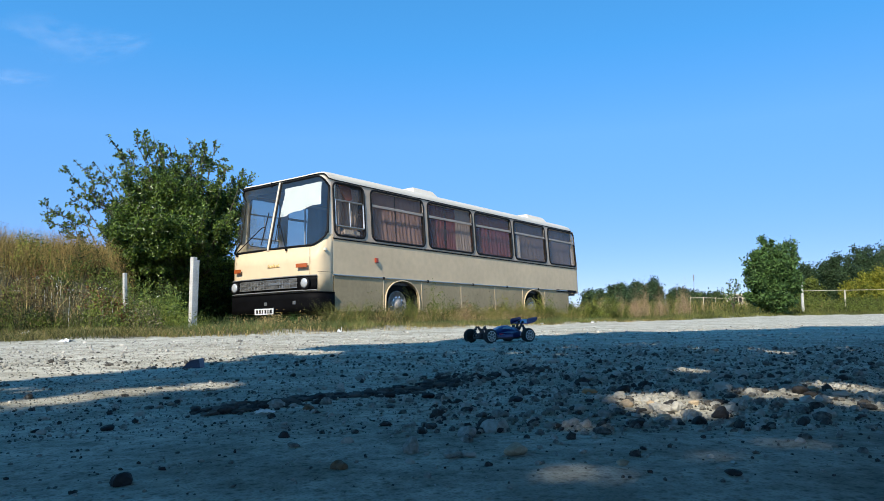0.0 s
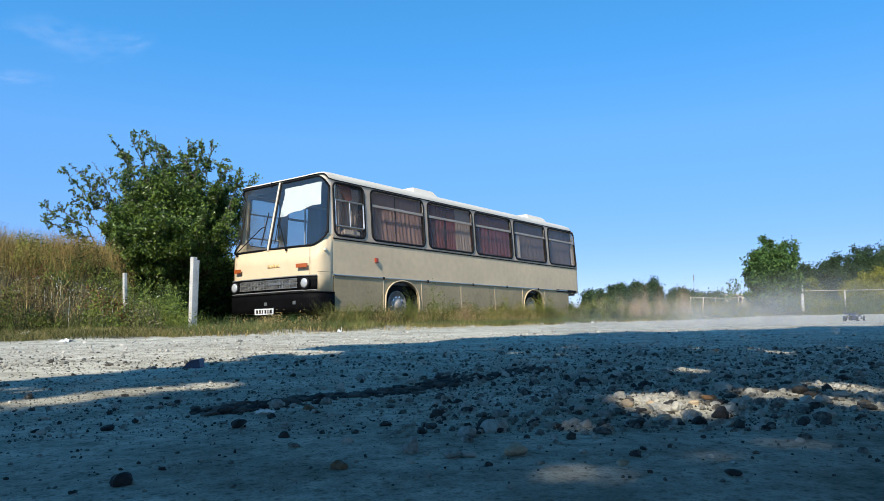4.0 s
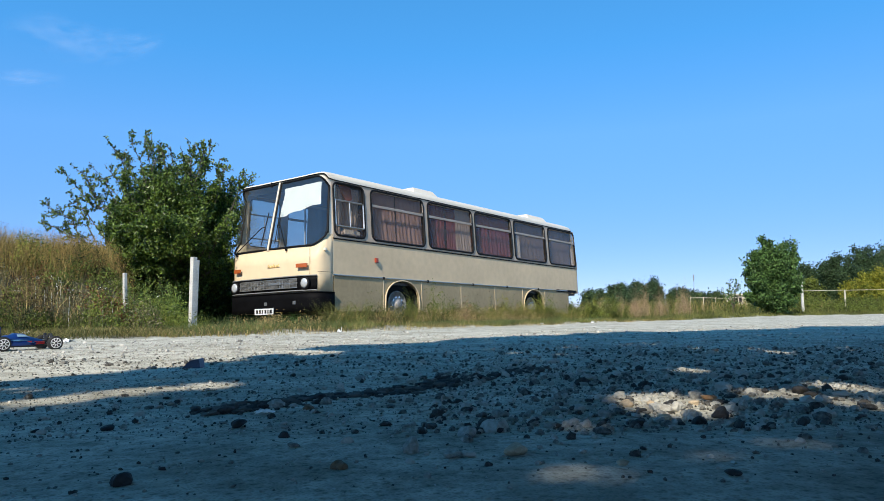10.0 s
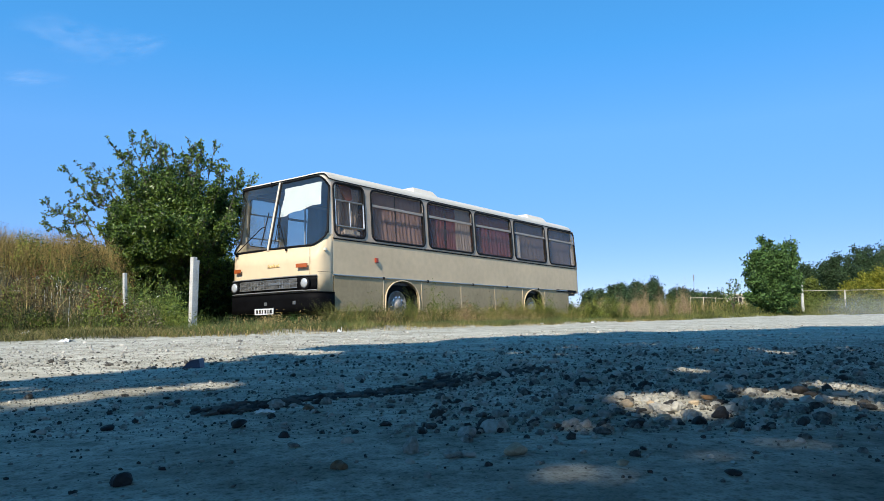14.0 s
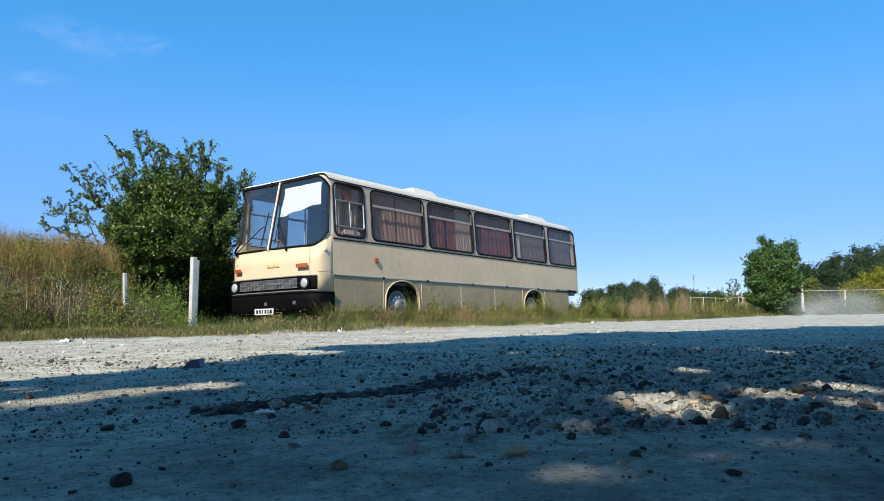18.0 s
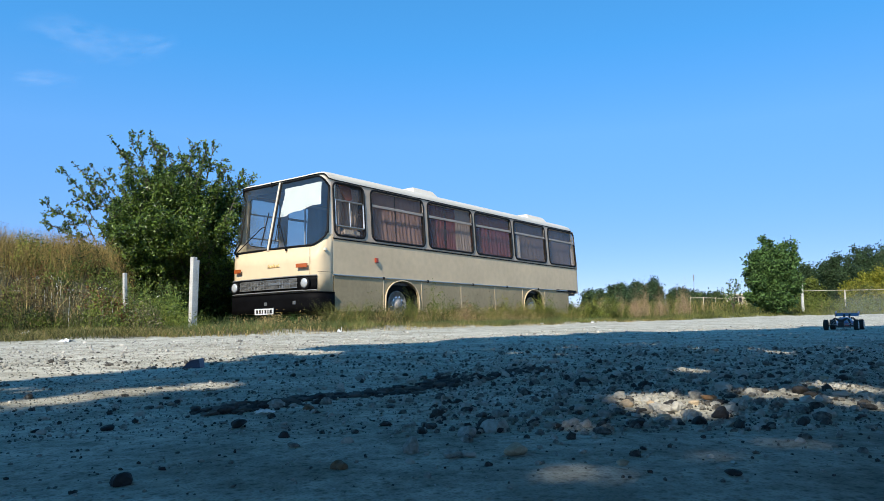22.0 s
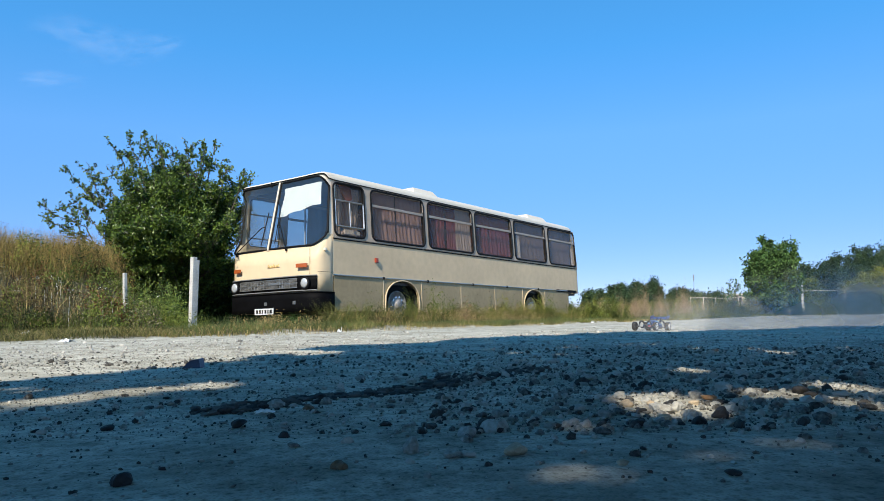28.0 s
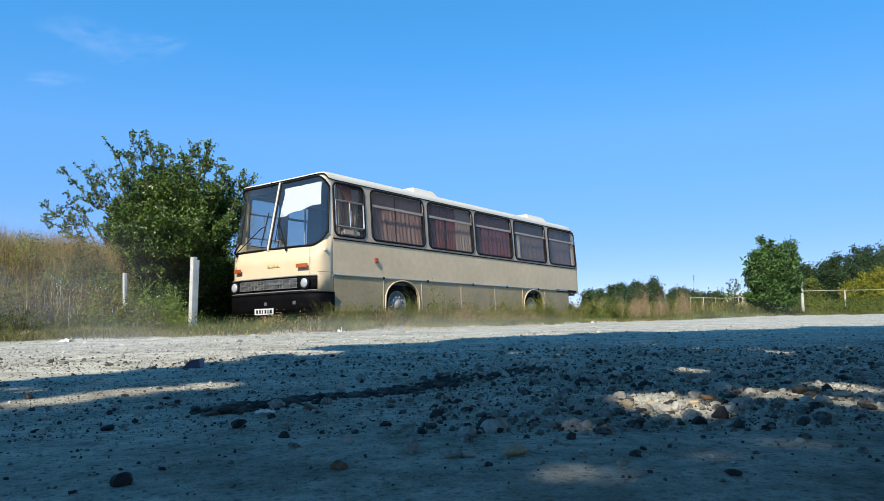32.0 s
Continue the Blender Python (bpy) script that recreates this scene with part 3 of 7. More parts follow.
            loft(bm, [[(c + 0.52 * math.cos(radians(15 * k)), yy(d), 0.36 if k in (0, 12) else 0.5 + 0.46 * math.sin(radians(15 * k))) for k in range(13)] for d in (0.04, 0.6)])
            part("wheel_well", bm, DARK, bus)
        part("lower_moulding", tube(bmesh.new(), [(0.6, yy(-0.006), 1.016), (9.9, yy(-0.006), 1.016)], 0.017, 6), ALU, bus, "dull aluminium strip")
        for x in (1.97, 3.39, 5.1, 6.6, 8.2):
            part("moulding_clip", boxm(x - 0.02, x + 0.02, min(yy(-0.024), yy(0.0)), max(yy(-0.024), yy(0.0)), 0.99, 1.042), RUBBER, bus)
        part("belt_moulding", boxm(0.6, 10.56, min(yy(-0.012), yy(0.0)), max(yy(-0.012), yy(0.0)), 1.672, 1.694, 0.003), RUBBER, bus)
        part("belt_strip", boxm(0.6, 10.56, min(yy(-0.016), yy(0.0)), max(yy(-0.016), yy(0.0)), 1.70, 1.722, 0.004), BAND, bus)
        # window band with rounded openings
        bm = bmesh.new()
        loops = [[(BD, 1.70), (10.6, 1.70), (10.52, 2.79), (BD, 2.79)]] + [rounded(a, b, W_LOW, W_HIGH, 0.11) for a, b in WINDOWS]
        edges = []
        for loop in loops:
            vs = [bm.verts.new((x, yy(0, z), z)) for x, z in loop]
            edges += [bm.edges.new((vs[i], vs[(i + 1) % len(vs)])) for i in range(len(vs))]
        bmesh.ops.triangle_fill(bm, use_beauty=True, use_dissolve=False, edges=edges)
        bmesh.ops.recalc_face_normals(bm, faces=bm.faces)
        band = part("window_band", bm, BAND, bus, "pale window band, toned down against sky light")
        mod = band.modifiers.new("thickness", "SOLIDIFY")
        mod.thickness, mod.offset = 0.03, 0
        for i, (a, b) in enumerate(WINDOWS):
            ring = rounded(a, b, W_LOW, W_HIGH, 0.11)
            win = part("side_window", tube(bmesh.new(), [(x, yy(-0.012, z), z) for x, z in ring], 0.024, 6, True), RUBBER, bus, "side window in black rubber")
            pane = part("pane", slab(bmesh.new(), [(x, yy(0.004, z), z) for x, z in ring], th * 0.12), GLASS, win)
            pane.visible_shadow = False
            if i == 0:
                part("sliding_frame", tube(bmesh.new(), [(x, yy(-0.014, z), z) for x, z in rounded(a + 0.04, b - 0.03, 1.93, 2.42, 0.03)], 0.016, 4, True), ALU, win)
                part("sliding_bar", tube(bmesh.new(), [(a + 0.42, yy(-0.014, 1.93), 1.93), (a + 0.42, yy(-0.014, 2.42), 2.42)], 0.011, 4), ALU, win)
            else:
                z = 2.43
                part("transom", boxm(a + 0.01, b - 0.01, min(yy(-0.02, z), yy(0.0, z)), max(yy(-0.02, z), yy(0.0, z)), z - 0.022, z + 0.022, 0.004), WINDOW_BAR, win)
                part("vent_seal", tube(bmesh.new(), [(x, yy(-0.012, zz), zz) for x, zz in rounded(a + 0.025, b - 0.025, z + 0.02, W_HIGH - 0.02, 0.06)], 0.009, 4, True), WINDOW_BAR, win)
        rr = np.random.default_rng(5 + far)
        # each curtain: window, from, to (shares of its width), cloth, how far its foot is drawn aside
        # window 2's CURTAIN_LIGHT piece is added for the pale panel behind the glass
        cloths = ((1, -0.02, 0.49, CURTAIN_PINK, 0.0), (1, 0.52, 1.02, CURTAIN_PINK, 0.0), (2, -0.02, 0.43, CURTAIN, 0.05), (2, 0.46, 0.70, CURTAIN, 0.05), (2, 0.66, 1.02, CURTAIN_LIGHT, 0.0), (3, -0.02, 0.44, CURTAIN, 0.0), (3, 0.45, 1.02, CURTAIN, 0.0), (4, 0.17, 1.04, CURTAIN_PALE, 0.0), (5, -0.02, 0.90, CURTAIN_PALE, 0.0))
        if far:
            cloths = [(i, -0.02, 1.02, CURTAIN_PALE, 0.0) for i in (2, 3, 4, 5)] + [(1, 0.30, 1.02, CURTAIN_PALE, 0.0)]
        for i, f0, f1, cloth, drawn in cloths:
            a, b = WINDOWS[i]
            lo, hi = a + (b - a) * f0, a + (b - a) * f1
            nn = 60
            wave = np.cumsum(rr.uniform(0.1, 0.8, nn + 1))
            deep = rr.uniform(0.3, 1.0, nn + 1)
            rows = []
            for zr in range(9):
                z = 1.68 + zr * 0.132
                tie = 1 - drawn * 2.0 * math.exp(-((z - 2.02) / 0.25) ** 2)
                rows.append([(lo + (hi - lo) * (0.5 + (j / nn - 0.5) * tie), yy((0.07 if cloth is CURTAIN_LIGHT else 0.085) + (0.012 if cloth is CURTAIN else 0.006) * deep[j] * math.sin(wave[j] * 1.25 + 0.15 * zr) + 0.006 * math.sin(j * 0.7 + zr), z), z) for j in range(nn + 1)])
            bm = bmesh.new()
            loft(bm, rows)
            part("curtain", bm, cloth, bus, {CURTAIN: "pleated dark red curtain", CURTAIN_PINK: "faded pinkish curtain", CURTAIN_PALE: "plain grey curtain", CURTAIN_LIGHT: "pale beige curtain"}[cloth], True)
    # wheels
    for x in (2.46, 7.9):
        for y, out in ((0.2, -1), (2.3, 1)):
            wheel = part("wheel", lathe(bmesh.new(), [(0.29, 0.13 * -out), (0.46, 0.13 * -out), (0.505, 0.09 * -out), (0.505, 0.09 * out), (0.46, 0.13 * out), (0.30, 0.12 * out)], "Y", 36, (x, y, 0.5)), TYRE_OLD, bus, "black tyre with a steel rim", True)
            part("rim", lathe(bmesh.new(), [(0.29, 0.125 * out), (0.28, 0.145 * out), (0.262, 0.12 * out), (0.2, 0.095 * out), (0.16, 0.14 * out), (0.08, 0.165 * out), (0.05, 0.17 * out)], "Y", 30, (x, y, 0.5)), RIM_PAINT, wheel, "pale metal rim", True)
            part("hub_cap", lathe(bmesh.new(), [(0.10, 0.13 * out), (0.095, 0.19 * out), (0.05, 0.205 * out)], "Y", 20, (x, y, 0.5)), RIM_PAINT, wheel, "worn bright hub cap", True)
            for k in range(10):
                a = k * math.pi / 5 + 0.3
                part("hand_hole", lathe(bmesh.new(), [(0.024, 0.10 * out), (0.024, 0.123 * out)], "Y", 8, (x + 0.245 * math.cos(a), y, 0.5 + 0.245 * math.sin(a))), DARK, wheel)
            for k in range(10):
                a = k * math.pi / 5
                part("wheel_nut", lathe(bmesh.new(), [(0.026, 0.09 * out), (0.022, 0.15 * out)], "Y", 6, (x + 0.165 * math.cos(a), y, 0.5 + 0.165 * math.sin(a))), CHROME, wheel)
    # rear and roof
    bm = bmesh.new()
    rear = lambda z: [p for p in plan_loop(z, 0)[25:]]
    loft(bm, [rear(z) for z in (0.97, 1.2, 1.6, 2.2, 2.79)])
    part("rear_wall", bm, CREAM_SIDE, bus, "cream rear wall", True)
    # dark block and strip put in for the shade of the open rear
    part("rear_box", boxm(9.9, 10.5, 0.25, 2.25, 0.6, 0.98, 0.02), DARK, bus)
    part("rear_gap_strip", boxm(9.25, 10.45, -0.012, 0.02, 0.975, 1.045, 0.004), RUBBER, bus, "black strip drawn for the dark gap at the rear")
    part("rear_skirt", boxm(9.885, 9.99, 0.0, 2.5, 0.42, 1.0, 0.01), CREAM_DUSTY, bus)
    bm = bmesh.new()
    def roof_ring(z, d, lift):
        """One ring of the roof, whose brow sits higher over the windscreen."""
        ring = plan_loop(z, d)
        for i in range(25):
            w = float(smooth((math.cos(radians(-90 + 7.5 * i)) - 0.05) / 0.3))
            ring[i] = plan_loop(z + lift * w, d)[i]
        return ring

    vs = loft(bm, [roof_ring(z, d, up) for z, d, up in ((2.775, -0.012, 0.095), (2.80, -0.02, 0.085), (2.87, -0.005, 0.045), (2.92, 0.05, 0.015), (2.965, 0.16, 0), (2.995, 0.36, 0), (3.01, 0.8, 0))], True)
    bm.faces.new(vs[-1])
    part("roof", bm, CREAM_PALE, bus, "pale cream rounded roof", True)
    part("rain_gutter", tube(bmesh.new(), [p for p in roof_ring(2.785, -0.024, 0.095)], 0.011, 5, True), RUBBER, bus)
    for a, b in ((3.9, 4.72), (9.1, 10.1)):
        unit = bmesh.new()
        loft(unit, [[(x, y, z) for x, y in ((a - d, 0.75 - d), (b + d, 0.75 - d), (b + d, 1.75 + d), (a - d, 1.75 + d))] for z, d in ((2.97, 0.06), (3.10, 0.05), (3.24, -0.05), (3.26, -0.1))], True)
        bmesh.ops.holes_fill(unit, edges=unit.edges)
        part("roof_vent", unit, CREAM_PALE, bus, "white roof ventilation box")
    part("aerial", tube(bmesh.new(), [nose(2, 2.80, 0.0), nose(2, 2.90, 0.04)], 0.012, 5), RUBBER, bus)
    part("side_marker", boxm(1.72, 1.79, -0.045, 0.0, 1.31, 1.40, 0.008), REDMARK, bus, "red side marker lamp")
    lamp_at = nose(-80, 1.47, 0.0)
    part("side_lamp", boxm(lamp_at.x - 0.025, lamp_at.x + 0.025, lamp_at.y - 0.04, lamp_at.y + 0.02, 1.445, 1.495, 0.008), CREAM_PALE, bus, "small pale side lamp")
    # inside
    part("cabin_floor", boxm(0.35, 10.5, 0.06, 2.44, 0.9, 0.96), INSIDE, bus)
    part("cabin_ceiling", boxm(0.75, 10.3, 0.16, 2.34, 2.78, 2.8), INSIDE, bus)
    part("dashboard", boxm(0.35, 0.85, 0.25, 2.25, 1.25, 1.46, 0.05), INSIDE, bus)
    part("undercarriage", boxm(0.7, 10.3, 0.65, 1.85, 0.35, 0.9, 0.03), DARK, bus)
    steer = part("steering_wheel", tube(bmesh.new(), [(0.95 + 0.2 * math.cos(a) * 0.6, 0.62 + 0.24 * math.sin(a), 1.62 + 0.2 * math.cos(a) * 0.75) for a in spread(0, 6.02, 23)], 0.014, 6, True), RUBBER, bus)
    part("steering_column", tube(bmesh.new(), [(0.95, 0.62, 1.6), (0.6, 0.62, 1.3)], 0.025, 6), RUBBER, steer)
    for row in range(10):
        for y in (0.18, 1.42):
            x = 1.35 + row * 0.88
            if row == 0 and y > 1:
                continue
            bm = box(bmesh.new(), x, x + 0.45, y, y + 0.9, 1.25, 1.4, 0.04)
            s = part("seat", bm, SEAT, bus, "brown cloth double seat")
            part("backrest", box(bmesh.new(), x + 0.42, x + 0.56, y, y + 0.9, 1.3, 2.0, 0.05), SEAT, s)
    # white cloth hung behind the windscreen on the driver's side
    rows = []
    for r in range(7):
        f = r / 6
        rows.append([nose(phi_of(-0.10 - 1.10 * j / 14), 2.74 - (0.57 - 0.15 * j / 14 + 0.012 * math.sin(j)) * f, -0.06 - 0.012 * math.sin(j * 1.3 + r)) for j in range(15)])
    bm = bmesh.new()
    loft(bm, rows)
    part("sun_blind", bm, CLOTH_WHITE, bus, "white cloth hung inside the windscreen", True)
    # a pale cloth sheet screening the far windows, and a pole, behind the driver's seat
    rows = [[(1.45 + 0.02 * math.sin(j * 1.1), 0.2 + 0.62 * j / 18, 1.45 + 0.2 * r) for j in range(19)] for r in range(7)]
    bm = bmesh.new()
    loft(bm, rows)
    part("driver_sheet", bm, CURTAIN_LIGHT, bus, "pale cloth sheet behind the driver's seat", True)
    for y in (0.84, 1.62):
        part("grab_pole", tube(bmesh.new(), [(1.4, y, 0.96), (1.4, y, 2.78)], 0.02, 8), ALU, bus)
    part("red_cloth", slab(bmesh.new(), [(0.84, 0.10, 2.74), (1.16, 0.10, 2.74), (1.20, 0.09, 2.50), (1.08, 0.09, 2.42), (0.96, 0.09, 2.52)], (0, 0.02, 0)), CURTAIN_RUST, bus, "rust-red cloth hung in the driver's window")
    for x0, x1 in ((0.70, 0.98), (1.12, 1.42)):
        rows = [[(x0 + (x1 - x0) * j / 16, 0.16 + 0.012 * math.sin(j * 1.3 + 0.4 * r), 1.78 + 0.155 * r) for j in range(17)] for r in range(7)]
        bm = bmesh.new()
        loft(bm, rows)
        part("curtain", bm, CURTAIN_LIGHT, bus, "pale beige curtain", True)
    # white strips imitate daylight showing through gaps between the curtains
    for a, b in ((7.22, 7.40), (10.34, 10.52)):
        part("gap_light_strip", slab(bmesh.new(), [(a, 0.035, 1.80), (b, 0.035, 1.80), (b, 0.06, 2.38), (a, 0.06, 2.38)], (0, 0.008, 0)), CLOTH_WHITE, bus, "narrow white strip put in for light through the curtain gap")
    part("paper", slab(bmesh.new(), [(0.95, 0.05, 1.80), (1.36, 0.05, 1.80), (1.36, 0.05, 1.88), (0.95, 0.05, 1.90)], (0, 0.01, 0)), CLOTH_WHITE, bus)
    bus.matrix_world = BUS_POSE
    return bus


bus = build_bus()

# ---- trees ----


def grow(rng, start, end, sag=0.0, n=6, wob=0.06):
    """A bent path from start to end."""
    start, end = np.asarray(start, float), np.asarray(end, float)
    L = np.linalg.norm(end - start)
    pts = []
    for i in range(n + 1):
        t = i / n
        p = start + (end - start) * t + rng.normal(size=3) * wob * L * t * (1 - t) * 2
        p[2] += sag * L * math.sin(math.pi * t)
        pts.append(p)
    return pts


def leaves_on(rng, pts, count, spread_r, size):
    pts = np.asarray(pts)
    t = rng.uniform(0.15, 1.0, count) ** 0.8 * (len(pts) - 1)
    i = np.minimum(t.astype(int), len(pts) - 2)
    f = (t - i)[:, None]
    c = pts[i] * (1 - f) + pts[i + 1] * f + rng.normal(size=(count, 3)) * spread_r
    return c, rng.uniform(0.7, 1.25, count) * size


def build_tree(name, root, tips, label, category, leaf_mat, rng, size, leaves, twigs=9, stem=0.07, fill=0.0, start_low=0.25, twig_len=0.22, spread_r=0.06, slim=0):
    """Trunk, limbs (each a part that can sway) and their foliage. Tips are given from the root."""
    tree = new(name)
    tree.location = root
    tagged(tree, label, category)
    limbs = []
    top = np.array([0, 0, start_low])
    part("trunk", tube(bmesh.new(), [(0, 0, -0.15), (0.01, 0, start_low * 0.5), (0, 0, start_low + 0.05)], [stem * 1.4, stem * 1.1, stem], 9), BARK, tree)
    full = (twigs, twig_len, spread_r, leaves)
    for index, tip in enumerate(tips):
        # slim shoots carry short twigs close to the stem
        twigs, twig_len, spread_r, leaves = (17, 0.06, 0.026, 24) if index < slim else full
        tip = np.asarray(tip, float)
        path = grow(rng, top * rng.uniform(0.5, 1.0), tip, 0.05 if index < slim else 0.10, 7, 0.05)
        bm = bmesh.new()
        L = np.linalg.norm(tip)
        tube(bm, path, [stem * (0.36 if index < slim else 0.6) * (1 - 0.86 * i / 7) for i in range(8)], 6)
        cs, ss = [], []
        for k in range(twigs):
            f = rng.uniform(0.36 if index < slim else 0.22, 1.0) * 7
            i = min(int(f), 6)
            a = path[i] + (path[i + 1] - path[i]) * (f - i)
            d = (tip / L) * 0.7 + rng.normal(size=3) * 0.75 + np.array([0, 0, 0.25])
            b = a + d / np.linalg.norm(d) * L * twig_len * rng.uniform(0.5, 1.3)
            tw = grow(rng, a, b, 0.05, 3, 0.08)
            tube(bm, tw, [0.012, 0.008, 0.005, 0.003], 4)
            c, s = leaves_on(rng, tw, leaves, spread_r, size)
            cs.append(c)
            ss.append(s)
        c, s = leaves_on(rng, path[3:], leaves * 2, spread_r * 0.8, size)
        cs.append(c)
        ss.append(s)
        limb = part("branch", bm, BARK, tree)
        v, f = leaf_cloud(np.concatenate(cs), np.concatenate(ss), rng)
        fol = new("foliage", raw_mesh("foliage", v, f, leaf_mat))
        fol.parent = limb
        limbs.append(limb)
    return tree, limbs


def crown_tips(rng, n, centre, radii, low=-0.6):
    out = []
    while len(out) < n:
        d = rng.normal(size=3)
        d /= np.linalg.norm(d)
        if d[2] < low:
            continue
        out.append(np.asarray(centre) + d * np.asarray(radii) * rng.uniform(0.62, 1.05))
    return out


RNG = np.random.default_rng(11)
TREE_ROOT = (-5.55, 15.2, float(ground_z(-5.55, 15.2)) - 0.05)


def at_depth(px, py, depth):
    """A world point at that distance along y, from bearings across and up (x/1250 right of the axis, y/1250 above it)."""
    return np.array(STAND @ Vector(((px - 784) / 1250 * depth, (444 - py) / 1250 * depth, -depth)))


# shoots that stand out of the crown, by bearing and depth, then a full body inside them
shoots = [(110, 288), (128, 282), (160, 282), (150, 318), (200, 250), (216, 262), (236, 250), (250, 246), (262, 238), (274, 236), (300, 256), (316, 254), (336, 262), (352, 270), (364, 256), (380, 240), (390, 276), (400, 290), (408, 312), (414, 330), (424, 318), (432, 300), (76, 354), (100, 366), (72, 388), (110, 398), (124, 340), (136, 362), (184, 290), (290, 268), (326, 284), (396, 300), (182, 318), (228, 266), (282, 250), (344, 248), (372, 268)]
tips = [at_depth(a, b + 4, 15.2 + RNG.uniform(-0.9, 0.9)) - np.array(TREE_ROOT) for a, b in shoots]
# leafy sprays that hang forward over the dark space below
tips += [at_depth(a, b, d) - np.array(TREE_ROOT) for a, b, d in ((212, 425, 13.8), (236, 440, 13.6), (262, 430, 13.4), (228, 458, 13.8), (292, 440, 13.5), (330, 432, 13.6), (366, 425, 13.8), (200, 418, 14.0), (280, 400, 13.3), (180, 400, 14.0), (320, 400, 13.4), (362, 392, 13.5), (395, 410, 14.0), (240, 395, 13.4), (428, 340, 15.6), (430, 372, 15.4), (426, 402, 15.2), (420, 430, 15.0), (428, 455, 15.4), (410, 470, 14.8), (424, 490, 15.4), (395, 480, 15.0))]
mid = at_depth(288, 392, 15.1) - np.array(TREE_ROOT)
tips += crown_tips(RNG, 84, mid + np.array([0.12, 0, 0]), (1.42, 1.35, 1.0), -0.6)
big_tree, tree_limbs = build_tree("mulberry_tree", TREE_ROOT, tips, "dense green leafy tree on the bank beside the bus", "tree", LEAF, RNG, 0.064, 140, 11, 0.075, twig_len=0.15, spread_r=0.06, slim=len(shoots))

# ---- bank, verge and field plants ----


def scatter(rng, n, s_range, q_range, power=1.0):
    s = s_range[0] + (s_range[1] - s_range[0]) * rng.uniform(0, 1, n) ** power
    q = rng.uniform(*q_range, n)
    s = s - bend(q)
    x = EDGE_AT[0] + s * ACROSS[0] + q * ALONG[0]
    y = EDGE_AT[1] + s * ACROSS[1] + q * ALONG[1]
    return np.column_stack([x, y])


def clumpy(xy, rng, scale, keep):
    """Thin points out into drifts."""
    val = np.sin(xy[:, 0] * scale + 1.3) * np.sin(xy[:, 1] * scale * 1.17 + 0.4) + 0.6 * np.sin(xy[:, 0] * scale * 2.3) * np.sin(xy[:, 1] * scale * 2.1)
    return xy[val + rng.normal(size=len(xy)) * 0.5 > keep]


def under_bus(xy):
    s, q = verge(xy[:, 0], xy[:, 1])
    return (s > 2.7) & (s < 5.6) & (q > 1.9) & (q < 13.2)


def clear_of_front(xy):
    """Where tall plants may stand: not on the open verge before the bus."""
    s, q = verge(xy[:, 0], xy[:, 1])
    return xy[(xy[:, 0] < -0.372 * xy[:, 1]) | (q > 2.6)]


def right_of_bank(xy):
    return xy[xy[:, 0] > -0.372 * xy[:, 1]]


def blades(name, label, xy, h, w, lean, material, rng, bend=0.5):
    xy = xy[~under_bus(xy)]
    n = len(xy)
    hh = rng.uniform(*h, n)
    v, f = blade_field(xy, ground_z(xy[:, 0], xy[:, 1]) - 0.01, hh, np.full(n, w) * rng.uniform(0.6, 1.3, n), rng.uniform(*lean, n), rng, bend)
    return tagged(new(name, raw_mesh(name, v, f, material)), label, "grass", kind="stuff")


def weeds(name, label, xy, h, leaf, count, material, rng, category="weeds"):
    """Upright leafy stalks."""
    xy = xy[~under_bus(xy)]
    n = len(xy)
    hh = rng.uniform(*h, n)
    z0 = ground_z(xy[:, 0], xy[:, 1])
    k = np.repeat(np.arange(n), count)
    t = rng.uniform(0.15, 1.0, len(k))
    c = np.column_stack([xy[k], z0[k] + hh[k] * t])
    c[:, :2] += rng.normal(size=(len(k), 2)) * (0.03 + 0.09 * hh[k] * (1.1 - t))[:, None]
    v, f = leaf_cloud(c, rng.uniform(0.6, 1.3, len(k)) * leaf, rng, 0.1, 0.45)
    st = blade_field(xy, z0 - 0.01, hh, np.full(n, 0.008), rng.uniform(0, 0.2, n), rng, 0.1)
    v, f = merged([(v, f), st])
    return tagged(new(name, raw_mesh(name, v, f, material)), label, category, kind="stuff")


R = np.random.default_rng(21)
BROWN_WEED = mat('withered_weed', (0.085, 0.062, 0.028), 0.7, vary=0.4, spec=0.15, islands=True, through_light=0.15, second=(0.17, 0.125, 0.055))


def clumps(name, label, rng, centres, count, radius, h, leaf, leaves_each, material, category="weeds"):
    """Mounds of leafy stalks with gaps between them: taller in the middle of each mound."""
    m = len(centres)
    k = np.repeat(np.arange(m), count)
    size = rng.uniform(0.55, 1.3, m)
    off = rng.normal(size=(len(k), 2)) * (radius * size[k])[:, None]
    xy = centres[k] + off
    ok = ~under_bus(xy)
    xy, k, off = xy[ok], k[ok], off[ok]
    fall = np.exp(-(off ** 2).sum(1) / (2 * (radius * size[k] * 1.1) ** 2))
    hh = rng.uniform(*h, len(k)) * (0.35 + 0.65 * fall) * size[k]
    z0 = ground_z(xy[:, 0], xy[:, 1])
    i = np.repeat(np.arange(len(k)), leaves_each)
    t = rng.uniform(0.16, 1.0, len(i)) ** 0.75
    c = np.column_stack([xy[i], z0[i] + hh[i] * t])
    c[:, :2] += rng.normal(size=(len(i), 2)) * 0.03
    v, f = leaf_cloud(c, rng.uniform(0.6, 1.3, len(i)) * leaf, rng, 0.1, 0.45)
    v, f = merged([(v, f), blade_field(xy, z0 - 0.01, hh, np.full(len(xy), 0.004), rng.uniform(0, 0.25, len(xy)), rng, 0.1)])
    return tagged(new(name, raw_mesh(name, v, f, material)), label, category, kind="stuff")


